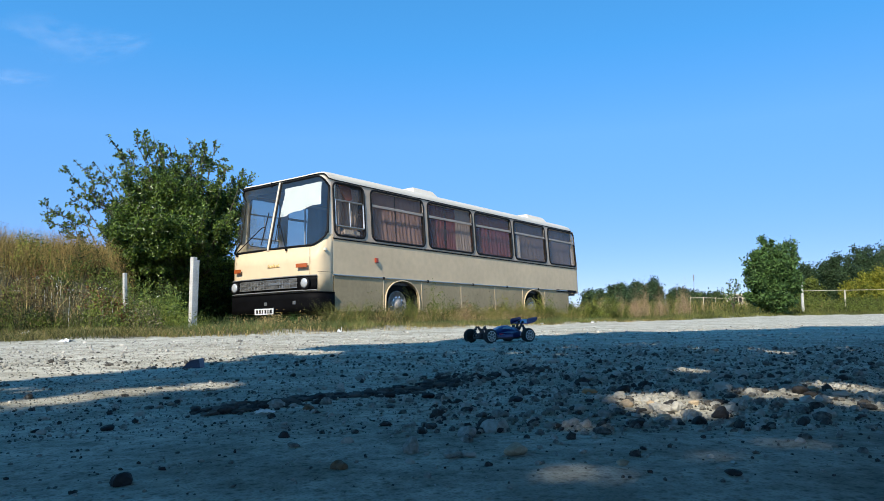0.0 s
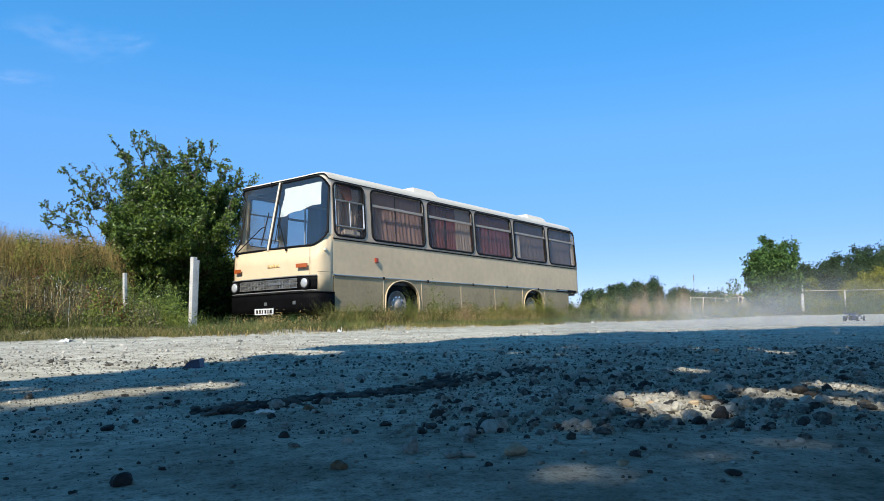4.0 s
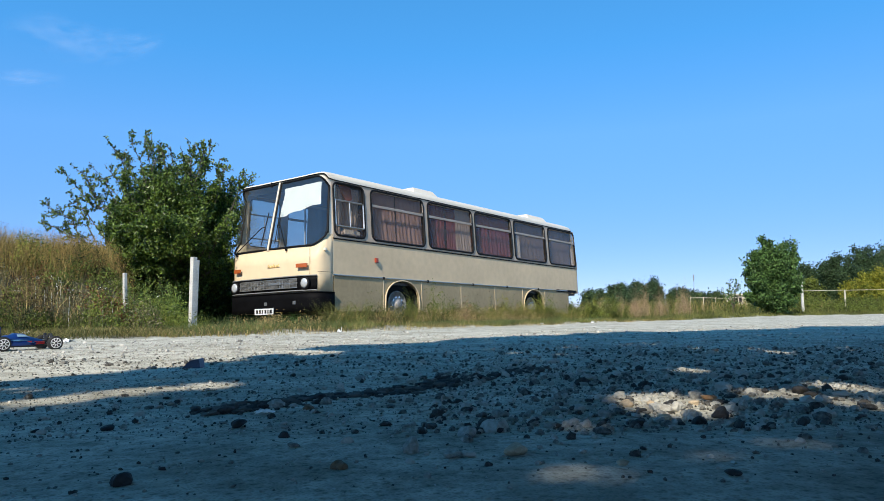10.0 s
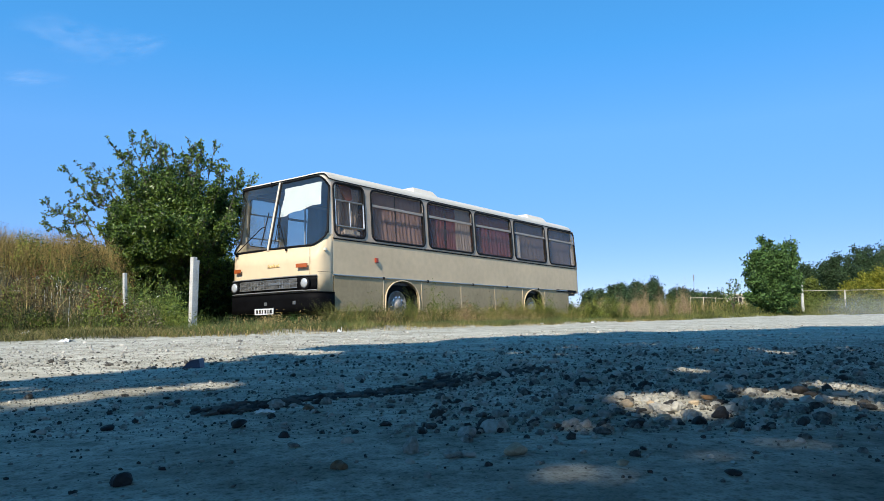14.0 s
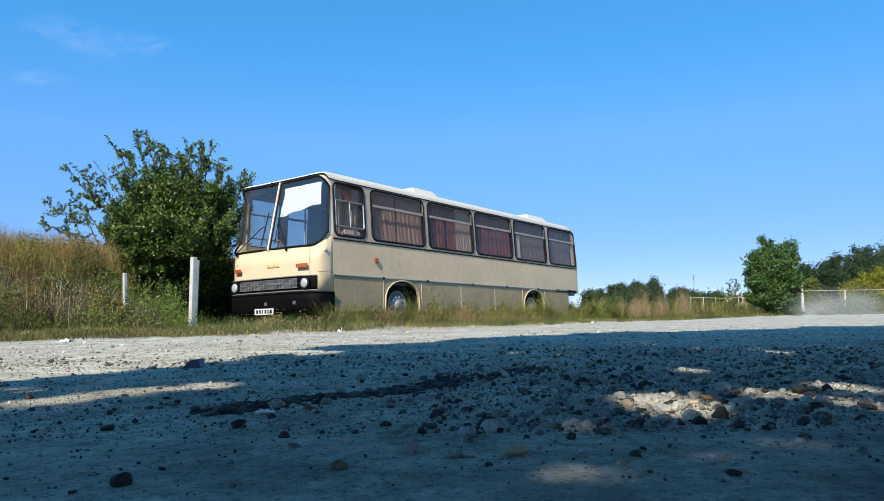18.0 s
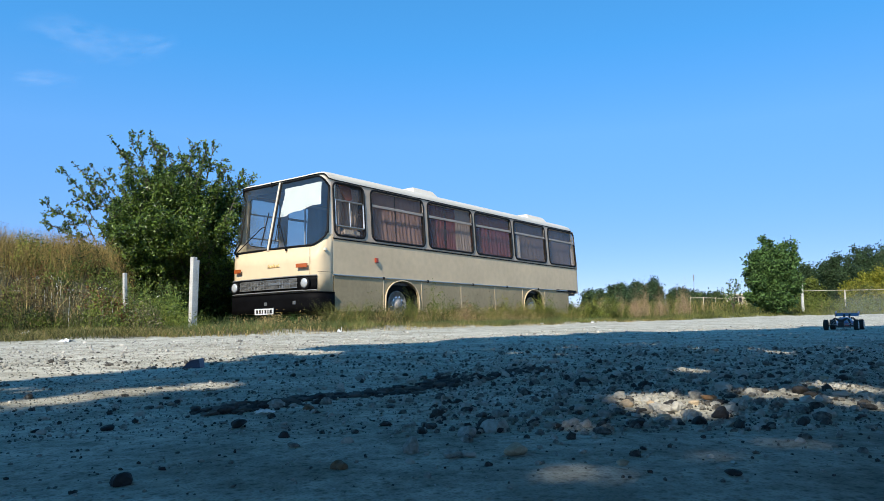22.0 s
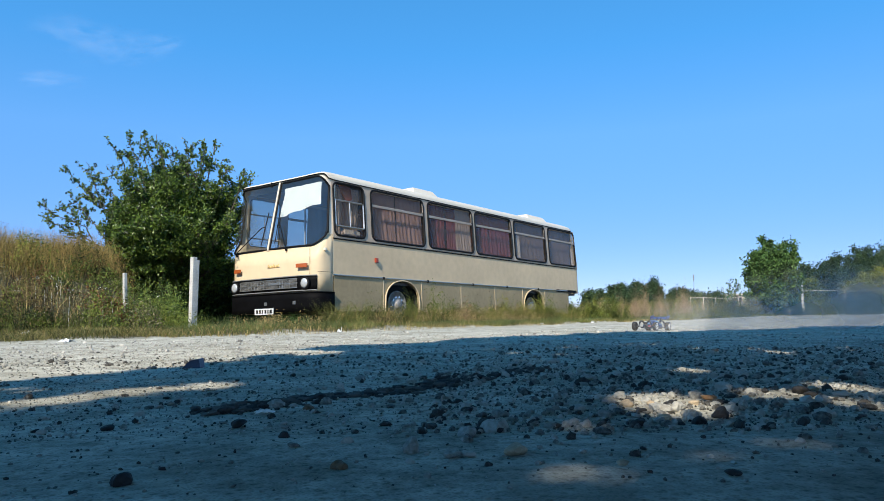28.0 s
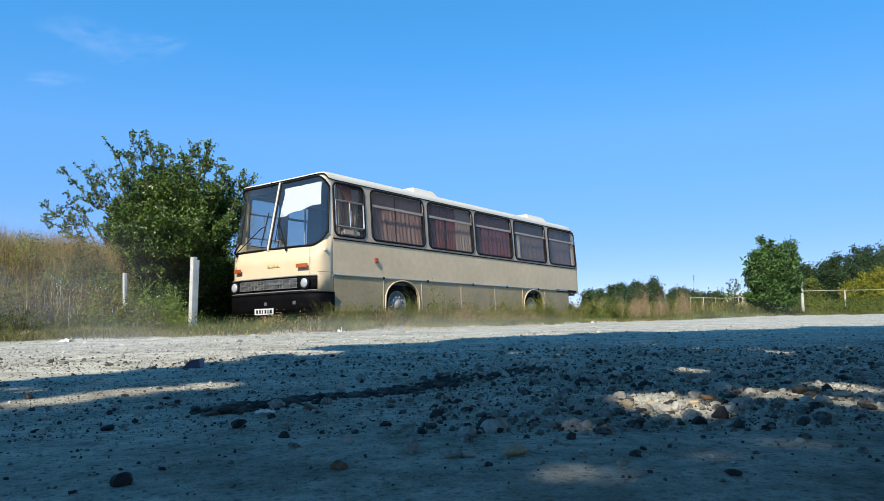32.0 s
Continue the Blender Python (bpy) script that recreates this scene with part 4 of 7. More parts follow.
def mounds(name, label, rng, places, leaf, material):
    """Compact rounded shrubs with clear edges: leaves crowd in a lumpy shell over a few stems."""
    chunks = []
    for x, y, r in places:
        n = int(5200 * r * r + 260)
        d = rng.normal(size=(n, 3))
        d[:, 2] = np.abs(d[:, 2]) * 1.1
        d /= np.linalg.norm(d, axis=1)[:, None]
        a, b = rng.uniform(0, 6.28, 2)
        lump = 1 + 0.16 * np.sin(5 * np.arctan2(d[:, 1], d[:, 0]) + a) + 0.14 * np.sin(9 * d[:, 2] + 4 * d[:, 0] + b)
        f = (rng.uniform(0.35, 1.0, n) ** 0.45 * lump)[:, None]
        h = r * rng.uniform(0.95, 1.7)
        c = np.array([x, y, 0.0]) + d * f * np.array([r, r, h])
        c[:, 2] += ground_z(c[:, 0], c[:, 1])
        chunks.append(leaf_cloud(c, rng.uniform(0.6, 1.35, n) * leaf, rng, 0.0, 0.5))
        m = 14
        xy = np.array([x, y]) + rng.normal(size=(m, 2)) * r * 0.45
        chunks.append(blade_field(xy, ground_z(xy[:, 0], xy[:, 1]) - 0.01, np.full(m, h) * rng.uniform(0.8, 1.45, m), np.full(m, 0.005), rng.uniform(0.1, 0.5, m), rng, 0.3))
    v, f = merged(chunks)
    return tagged(new(name, raw_mesh(name, v, f, material)), label, "shrubs", kind="stuff")


def off_posts(xy):
    """Trodden gaps before the concrete posts."""
    return xy[~((np.abs(xy[:, 0] / xy[:, 1] + 0.45) < 0.012) & (xy[:, 1] < 9.6) & (xy[:, 1] > 8.0)) & ~((np.abs(xy[:, 0] / xy[:, 1] + 0.354) < 0.02) & (xy[:, 1] < 9.5) & (xy[:, 1] > 8.4))]


def bank(n, s_range, q_range=(-9, 3.0), scale=0.0, keep=0.0):
    xy = scatter(R, n, s_range, q_range)
    if scale:
        xy = clumpy(xy, R, scale, keep)
    s, q = verge(xy[:, 0], xy[:, 1])
    return off_posts(clear_of_front(xy[(xy[:, 0] + R.normal(size=len(xy)) * 0.3 < -0.475 * xy[:, 1]) | (s < 3.4)]))


# the open verge
blades("verge_grass", "short green grass along the gravel edge", clumpy(scatter(R, 60000, (0.15, 2.7), (-7, 16)), R, 1.3, -0.75), (0.03, 0.10), 0.006, (0.2, 1.0), GRASS, R)
blades("fresh_verge_grass", "fresh green tufts of grass before the bus", clumpy(scatter(R, 44000, (0.35, 2.8), (-3, 15)), R, 0.9, -0.25), (0.04, 0.13), 0.006, (0.1, 0.7), GRASS_FRESH, R)
blades("dry_verge_grass", "short dry yellow grass along the gravel edge", clumpy(scatter(R, 17000, (-0.1, 1.5), (-7, 16), 0.9), R, 1.1, -0.1), (0.025, 0.10), 0.006, (0.2, 0.9), GRASS_DRY, R)
blades("tall_grass", "tall green grass in front of the bus", clumpy(scatter(R, 15000, (1.7, 2.85), (-2, 14), 0.7), R, 1.6, 0.15), (0.10, 0.32), 0.008, (0.1, 0.6), GRASS_FRESH, R)
blades("bus_side_grass", "uneven tall grass against the bus", clumpy(scatter(R, 24000, (1.7, 2.75), (2.2, 14)), R, 2.1, -0.1), (0.12, 0.58), 0.006, (0.1, 0.9), GRASS, R)
blades("dry_bus_side_grass", "straw-coloured grass against the bus", clumpy(scatter(R, 15000, (1.6, 2.75), (2.0, 14)), R, 1.5, 0.05), (0.12, 0.48), 0.005, (0.2, 1.2), GRASS_DRY, R)
clumps("roadside_weeds", "leafy green weeds growing beside the bus", R, scatter(R, 60, (1.9, 2.65), (3.6, 13)), 14, 0.12, (0.3, 0.85), 0.032, 20, WEED)
clumps("dry_roadside_weeds", "dry pinkish weeds beside the bus", R, scatter(R, 44, (1.7, 2.6), (4.2, 10)), 10, 0.13, (0.2, 0.5), 0.03, 16, STALK_PINK)
clumps("corner_weeds", "rank green weeds at the rear of the bus", R, scatter(R, 26, (1.6, 3.4), (11.5, 15)), 12, 0.2, (0.35, 0.75), 0.06, 18, WEED)


def beside_bus(x, out):
    return np.array((BUS_POSE @ Vector((x, -out, 0)))[:2])


for x, out, h, cloth, words in ((3.25, 0.35, 0.55, STALK_PINK, "dry pinkish weeds beside the wheel"), (3.7, 0.3, 0.6, STALK_PINK, "dry pinkish weeds beside the wheel"), (2.95, 0.4, 0.35, STALK_PINK, "dry pinkish weeds beside the wheel"), (4.3, 0.3, 0.7, WEED, "leafy green weeds against the bus"), (5.7, 0.3, 0.6, GRASS_DRY, "straw-coloured weeds against the bus"), (6.3, 0.25, 0.85, WEED_LIGHT, "yellow-green weeds against the bus"), (6.9, 0.3, 0.75, GRASS_DRY, "straw-coloured weeds against the bus"), (7.35, 0.25, 0.9, WEED_LIGHT, "yellow-green weeds against the bus"), (8.0, 0.2, 0.95, WEED, "leafy green weeds before the rear wheel"), (8.7, 0.3, 0.6, WEED_LIGHT, "yellow-green weeds against the bus"), (10.2, 0.3, 0.9, WEED, "leafy green weeds at the rear of the bus"), (10.8, 0.5, 1.0, WEED_LIGHT, "yellow-green weeds at the rear of the bus"), (11.5, 0.7, 0.9, WEED, "leafy green weeds at the rear of the bus"), (1.2, 0.4, 0.35, GRASS_DRY, "straw-coloured weeds against the bus"), (0.5, 0.5, 0.4, GRASS_DRY, "straw-coloured weeds against the bus")):
    clumps("bus_weeds", words, R, beside_bus(x, out) + R.normal(size=(6, 2)) * np.array([0.17, 0.15]), 24, 0.13, (h * 0.5, h * 0.95), 0.034, 26, cloth)
wx, wy = EDGE_AT[0] + 2.35 * ACROSS[0] + 5.75 * ALONG[0], EDGE_AT[1] + 2.35 * ACROSS[1] + 5.75 * ALONG[1]
weeds("tall_weed", "one tall thin weed standing before the bus", np.array([(wx, wy)]) + R.normal(size=(9, 2)) * np.array([0.16, 0.08]), (0.55, 1.15), 0.045, 30, WEED, R)
clumps("post_weeds", "dry tangled weeds at the foot of the bus front", R, scatter(R, 20, (2.2, 3.1), (0.6, 2.2)), 14, 0.12, (0.15, 0.35), 0.03, 12, GRASS_DRY)
# the bank: a low fringe, leafy mounds with dark gaps, a golden top
blades("fringe_grass", "soft yellowish grass at the foot of the bank", bank(60000, (0.2, 1.7)), (0.02, 0.085), 0.005, (0.2, 1.0), mat("pale_short_grass", (0.13, 0.125, 0.045), 0.7, vary=0.4, spec=0.15, islands=True, through_light=0.2, second=(0.22, 0.19, 0.08)), R)
blades("bank_grass", "long yellowing grass on the bank", bank(12000, (1.2, 9.5)), (0.08, 0.24), 0.006, (0.1, 0.7), GRASS, R)
room = []
for x, y in bank(900, (1.35, 5.2)):
    r = R.uniform(0.16, 0.40)
    if all(math.hypot(x - a, y - b) > 0.80 * (r + c) for a, b, c in room):
        room.append((x, y, r))
room = np.array(room)
kinds = R.choice(5, len(room), p=(0.40, 0.24, 0.10, 0.18, 0.08))
mounds("bank_shrubs", "dark green leafy shrubs in mounds over the bank", R, room[kinds == 0], 0.034, WEED)
mounds("yellow_bank_shrubs", "yellow-green leafy shrubs in mounds over the bank", R, room[kinds == 1], 0.030, WEED_LIGHT)
mounds("brown_bank_shrubs", "withered brown shrubs in mounds over the bank", R, room[kinds == 2], 0.028, BROWN_WEED)
mounds("fresh_bank_shrubs", "fresh green leafy shrubs in mounds over the bank", R, room[kinds == 3], 0.032, LEAF_DARK)
mounds("pale_bank_shrubs", "pale olive-grey seeding shrubs over the bank", R, room[kinds == 4], 0.026, mat("pale_seed_heads", (0.15, 0.14, 0.07), 0.8, vary=0.4, spec=0.15, islands=True, through_light=0.15, second=(0.23, 0.21, 0.12)))
clumps("low_bank_weeds", "low dark green weeds at the foot of the bank", R, bank(24, (1.15, 2.0)), 70, 0.20, (0.15, 0.4), 0.024, 20, WEED)
clumps("brown_bank_weeds", "withered brown weeds on the bank", R, bank(26, (3.6, 6.5)), 60, 0.25, (0.3, 0.6), 0.024, 16, BROWN_WEED)
rx, ry = at_depth(200, 530, 9.2)[:2]
clumps("red_bank_weeds", "reddish-brown withered patch among the bank weeds", R, np.array([(rx, ry)]) + R.normal(size=(12, 2)) * np.array([0.28, 0.2]), 14, 0.12, (0.2, 0.42), 0.04, 14, mat("reddish_withered_leaf", (0.10, 0.04, 0.018), 0.8, vary=0.4, spec=0.15, islands=True, second=(0.17, 0.085, 0.035)))
blades("dry_bank_grass", "dry straw-coloured stems over the bank", bank(5500, (1.6, 6.0), (-9, 3.2), 1.3, 0.2), (0.2, 0.5), 0.006, (0.1, 0.7), GRASS_DRY, R)
blades("bank_top_grass", "golden dry grass along the top of the bank", bank(76000, (4.2, 9.2), (-9, 2.0)), (0.2, 0.6), 0.006, (0.05, 0.6), mat("golden_grass", (0.11, 0.082, 0.026), 0.8, spec=0.15, vary=0.5, scale=0.9, islands=True, through_light=0.12, second=(0.30, 0.215, 0.075), patchy=True), R)
weeds("bank_top_stalks", "thin grey seed stalks on top of the bank", off_posts(clear_of_front(scatter(R, 110, (5.5, 8.0), (-8, 0.8)))), (0.45, 0.85), 0.02, 14, BROWN_WEED, R)
fx = bank(110, (1.3, 3.2), (-9, -0.5), 1.4, 0.0)
v, f = leaf_cloud(np.column_stack([np.repeat(fx, 7, 0) + R.normal(size=(len(fx) * 7, 2)) * 0.022, np.repeat(ground_z(fx[:, 0], fx[:, 1]) + R.uniform(0.25, 0.5, len(fx)), 7) + R.normal(size=len(fx) * 7) * 0.012]), np.full(len(fx) * 7, 0.013), R, 0.0, 0.9)
v, f = merged([(v, f), blade_field(fx, ground_z(fx[:, 0], fx[:, 1]), np.full(len(fx), 0.4), np.full(len(fx), 0.004), np.full(len(fx), 0.05), R, 0.1)])
tagged(new("white_flowers", raw_mesh("white_flowers", v, f, WHITE_PETAL)), "small white flower heads among the bank weeds", "flowers", kind="stuff")
gx = np.array([at_depth(a, 556, d)[:2] for a, d in ((246, 9.0), (262, 9.3), (280, 9.2), (296, 9.4), (310, 9.6), (270, 9.7), (290, 9.9), (254, 9.8))])
clumps("bush_weeds", "tall bright green weeds below the tree", R, gx, 30, 0.15, (0.35, 0.8), 0.032, 30, mat("bright_weed_leaf", (0.10, 0.17, 0.03), 0.55, vary=0.4, islands=True, through_light=0.2, second=(0.18, 0.24, 0.04)))
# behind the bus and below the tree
# these plants close the sky gaps; their shade is in the leaf colour
weeds("thicket_weeds", "leafy thicket behind the bus, its shade put into dark leaves", right_of_bank(scatter(R, 3000, (6.2, 9.4), (0.8, 15))), (0.5, 1.6), 0.11, 30, LEAF_SHADE, R)
weeds("tree_foot_weeds", "undergrowth below the tree, its shade put into dark leaves", right_of_bank(scatter(R, 1200, (8.8, 10.8), (-0.5, 6.5))), (0.9, 2.2), 0.12, 44, LEAF_SHADE, R)
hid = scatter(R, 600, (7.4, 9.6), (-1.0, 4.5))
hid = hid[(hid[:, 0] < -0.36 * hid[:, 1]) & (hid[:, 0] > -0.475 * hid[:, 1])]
weeds("shaded_weeds", "leafy shrubs beside the tree, their shade put into dark leaves", hid, (0.6, 1.5), 0.09, 60, LEAF_SHADE, R)
# the far end
weeds("fence_weeds", "tall green weeds along the wire fence", scatter(R, 2000, (0.8, 6.0), (27, 48)), (0.2, 0.7), 0.07, 26, WEED, R)
blades("far_verge_grass", "short green grass along the far gravel edge", scatter(R, 60000, (-0.1, 5.0), (13, 60), 1.2), (0.04, 0.16), 0.014, (0.2, 1.0), GRASS, R)
blades("field_grass", "green field grass behind the gravel", scatter(R, 26000, (0.6, 16), (13.5, 75), 1.2), (0.12, 0.45), 0.014, (0.1, 0.8), GRASS, R)
blades("dry_field_grass", "tall straw-coloured grass in the field", clumpy(scatter(R, 26000, (2.6, 16), (14, 55)), R, 0.5, 0.25), (0.3, 0.8), 0.012, (0.1, 0.6), GRASS_DRY, R)
far_c = clumpy(scatter(R, 240, (3.2, 14), (14, 50)), R, 0.35, -0.3)
clumps("green_field_weeds", "leafy green weeds in the field", R, far_c, 26, 0.4, (0.45, 1.05), 0.07, 22, WEED)
for c0, c1, n in ((1122, 1150, 26), (1165, 1178, 12), (1205, 1222, 14), (1095, 1105, 8), (1060, 1070, 7)):
    pxs = R.uniform(c0, c1, n)
    xy = np.array([at_depth(a, 550, d)[:2] for a, d in zip(pxs, R.uniform(24, 28, n))])
    clumps("dry_stalks", "clump of tall pinkish-brown dry stalks in the field", R, xy, 9, 0.10, (0.8, 1.35), 0.035, 14, STALK_PINK)

# ---- concrete posts, fence ----


def post(name, x, y, w, h, label, lean=0.0):
    bm = boxm(-w / 2, w / 2, -w / 2, w / 2, -0.3, h, w * 0.12)
    ob = tagged(bm_object(name, bm, CONCRETE), label, "post")
    ob.matrix_world = pose(x, y, float(ground_z(x, y)), 0, lean, 56)
    return ob


p = at_depth(340, 555, 9.3)
post("concrete_post", p[0], p[1], 0.066, 1.02 - float(ground_z(p[0], p[1])), "weathered square concrete post standing in the verge", 1.0)
p = at_depth(345.5, 555, 9.5)
post("concrete_post", p[0], p[1], 0.04, 1.0 - float(ground_z(p[0], p[1])), "slim pale concrete stake leaning beside the taller post", 1.6)
p = at_depth(224, 484, 9.5)
post("concrete_post", p[0], p[1], 0.044, p[2] - float(ground_z(p[0], p[1])), "shorter grey concrete post among the weeds", -2.0)


def build_fence():
    fence = tagged(new("wire_fence"), "wire fence on pale posts at the field's edge", "fence")
    spots = [(1424, 30.0, 1.4), (1500, 32.0, 1.0), (1575, 34.0, 1.0), (1650, 36.0, 1.0)]
    tops = []
    for px, d, h in spots:
        q = at_depth(px, 540, d)
        z = float(ground_z(q[0], q[1]))
        part("fence_post", boxm(q[0] - (0.045 if h > 1.2 else 0.018), q[0] + (0.045 if h > 1.2 else 0.018), q[1] - 0.04, q[1] + 0.04, z - 0.2, z + h, 0.008), CONCRETE if h > 1.2 else WALL_PALE, fence)
        tops.append((q[0], q[1], z + min(h, 0.98)))
    part("wire", tube(bmesh.new(), tops, 0.010, 4), WALL_PALE, fence)
    back = tagged(new("wire_fence"), "thin wire fence along the far side of the field", "fence")
    q0, q1 = at_depth(1225, 530, 42), at_depth(1310, 530, 46)
    tops = []
    for i in range(5):
        q = q0 + (q1 - q0) * i / 4
        z = float(ground_z(q[0], q[1]))
        part("fence_post", boxm(q[0] - 0.02, q[0] + 0.02, q[1] - 0.02, q[1] + 0.02, z - 0.2, z + 0.98, 0.006), WALL_PALE, back)
        tops.append((q[0], q[1], z + 0.94))
    part("wire", tube(bmesh.new(), tops, 0.018, 4), WALL_PALE, back)


build_fence()

# ---- bush, far trees, far house ----
q = at_depth(1374, 555, 26.5)
root = (q[0], q[1], float(ground_z(q[0], q[1])) - 0.05)
tips = [at_depth(a, b, 26.5) - np.array(root) for a, b in ((1354, 428), (1350, 440), (1366, 436), (1380, 440), (1392, 434), (1410, 434), (1336, 448), (1330, 470), (1324, 500), (1322, 525), (1414, 460), (1418, 490), (1416, 515))]
tips += crown_tips(RNG, 84, at_depth(1370, 492, 26.5) - np.array(root), (0.98, 0.85, 1.16), -1.0)
round_bush, bush_limbs = build_tree("round_bush", root, tips, "rounded dark green bush at the end of the gravel", "bush", LEAF_DARK, RNG, 0.115, 74, 9, 0.05, start_low=0.15, spread_r=0.08, twig_len=0.11)
q = at_depth(1300, 540, 29)
root = (q[0], q[1], float(ground_z(q[0], q[1])))
build_tree("small_bush", root, [at_depth(a, b, 29) - np.array(root) for a, b in ((1295, 502), (1310, 500), (1303, 510), (1290, 515), (1312, 520))], "small thin green bush beside the larger one", "bush", LEAF_DARK, RNG, 0.11, 8, 4, 0.03, start_low=0.1, spread_r=0.07)


def far_tree(px, top, width, depth, material, label, name="far_tree", base=545):
    q = at_depth(px, base, depth)
    root = (q[0], q[1], float(ground_z(q[0], q[1])) - 0.1)
    h = at_depth(px, top, depth)[2] - root[2]
    w = width / 1250 * depth / 2
    tips = crown_tips(RNG, 24 + int(width / 6), (0, 0, h * 0.52), (w * 0.85, w * 0.85, h * 0.38), -0.95) + crown_tips(RNG, 14, (0, 0, h * 0.45), (w * 0.55, w * 0.55, h * 0.25), -0.95)
    leaf = max(0.15, depth * 0.0032)
    return build_tree(name, root, tips, label, "tree", material, RNG, leaf, 62, 9, 0.03 * h, start_low=h * 0.12, twig_len=0.15, spread_r=leaf * 1.0)


far_tree(1548, 418, 110, 58, LEAF_FAR, "tall dark green tree behind the fence")
far_tree(1600, 405, 130, 60, LEAF_FAR, "tall dark green tree behind the fence")
far_tree(1480, 440, 66, 62, LEAF_FAR, "dark green tree behind the fence")
far_tree(1432, 452, 52, 64, LEAF_FAR, "dark green tree behind the bush")
far_tree(1555, 462, 110, 44, LEAF_YELLOW, "yellow-green leafy tree behind the wire fence")
far_tree(1520, 490, 60, 46, LEAF_YELLOW, "yellow-green leafy tree behind the wire fence")
far_tree(1508, 470, 80, 66, LEAF_FAR, "dark green tree behind the fence")
far_tree(1440, 488, 60, 48, WEED, "low green shrub behind the wire fence", "far_shrub")
far_tree(1098, 498, 40, 75, LEAF_FAR, "dark green tree beyond the field")
far_tree(1130, 490, 26, 78, LEAF_FAR, "dark green tree beyond the field")
far_tree(1158, 493, 40, 76, LEAF_FAR, "dark green tree beyond the field")
far_tree(1125, 512, 80, 70, LEAF_FAR, "dark green shrub beyond the field", "far_shrub")
far_tree(1205, 508, 46, 72, LEAF_FAR, "dark green shrub beyond the field", "far_shrub")
far_tree(1235, 516, 44, 76, LEAF_FAR, "dark green shrub beyond the field", "far_shrub")
far_tree(1266, 517, 40, 70, LEAF_FAR, "thin brown-green shrub beyond the field", "far_shrub")
far_tree(1050, 512, 50, 80, LEAF_FAR, "dark green shrub beyond the field", "far_shrub")

ROOF_TILE = mat("pale_roof", (0.55, 0.46, 0.33), 0.8, vary=0.15)


def far_house():
    q = at_depth(1312, 545, 120)
    house = tagged(new("far_house"), "low pale house far beyond the field", "house")
    z = at_depth(1312, 527, 120)[2]
    part("wall", boxm(-2.4, 2.4, -2, 2, -3, z - 0.0 + 0.2), WALL_PALE, house)
    bm = bmesh.new()
    slab(bm, [(-2.7, -2.3, z + 0.2), (2.7, -2.3, z + 0.2), (2.7, 0, z + 0.5), (-2.7, 0, z + 0.5)], (0, 0, 0.12))
    slab(bm, [(-2.7, 2.3, z + 0.2), (2.7, 2.3, z + 0.2), (2.7, 0, z + 0.5), (-2.7, 0, z + 0.5)], (0, 0, 0.12))
    part("roof", bm, ROOF_TILE, house)
    for x in (-1.2, 0.8):
        part("window", boxm(x, x + 0.8, -2.04, -1.98, z - 0.9, z - 0.1), DARK, house)
    house.location = (q[0], q[1], 0)
    mast = at_depth(1233, 545, 150)
    pole = tagged(bm_object("far_mast", tube(bmesh.new(), [(mast[0], mast[1], 0), (mast[0], mast[1], at_depth(1233, 486, 150)[2])], 0.06, 6), WIRE), "thin grey mast far beyond the field", "mast")
    part("mast_head", tube(bmesh.new(), [(mast[0], mast[1], at_depth(1233, 497, 150)[2]), (mast[0], mast[1], at_depth(1233, 487, 150)[2])], 0.16, 6), WIRE, pole)


far_house()

# ---- the tree behind the camera whose crown shades the lot ----


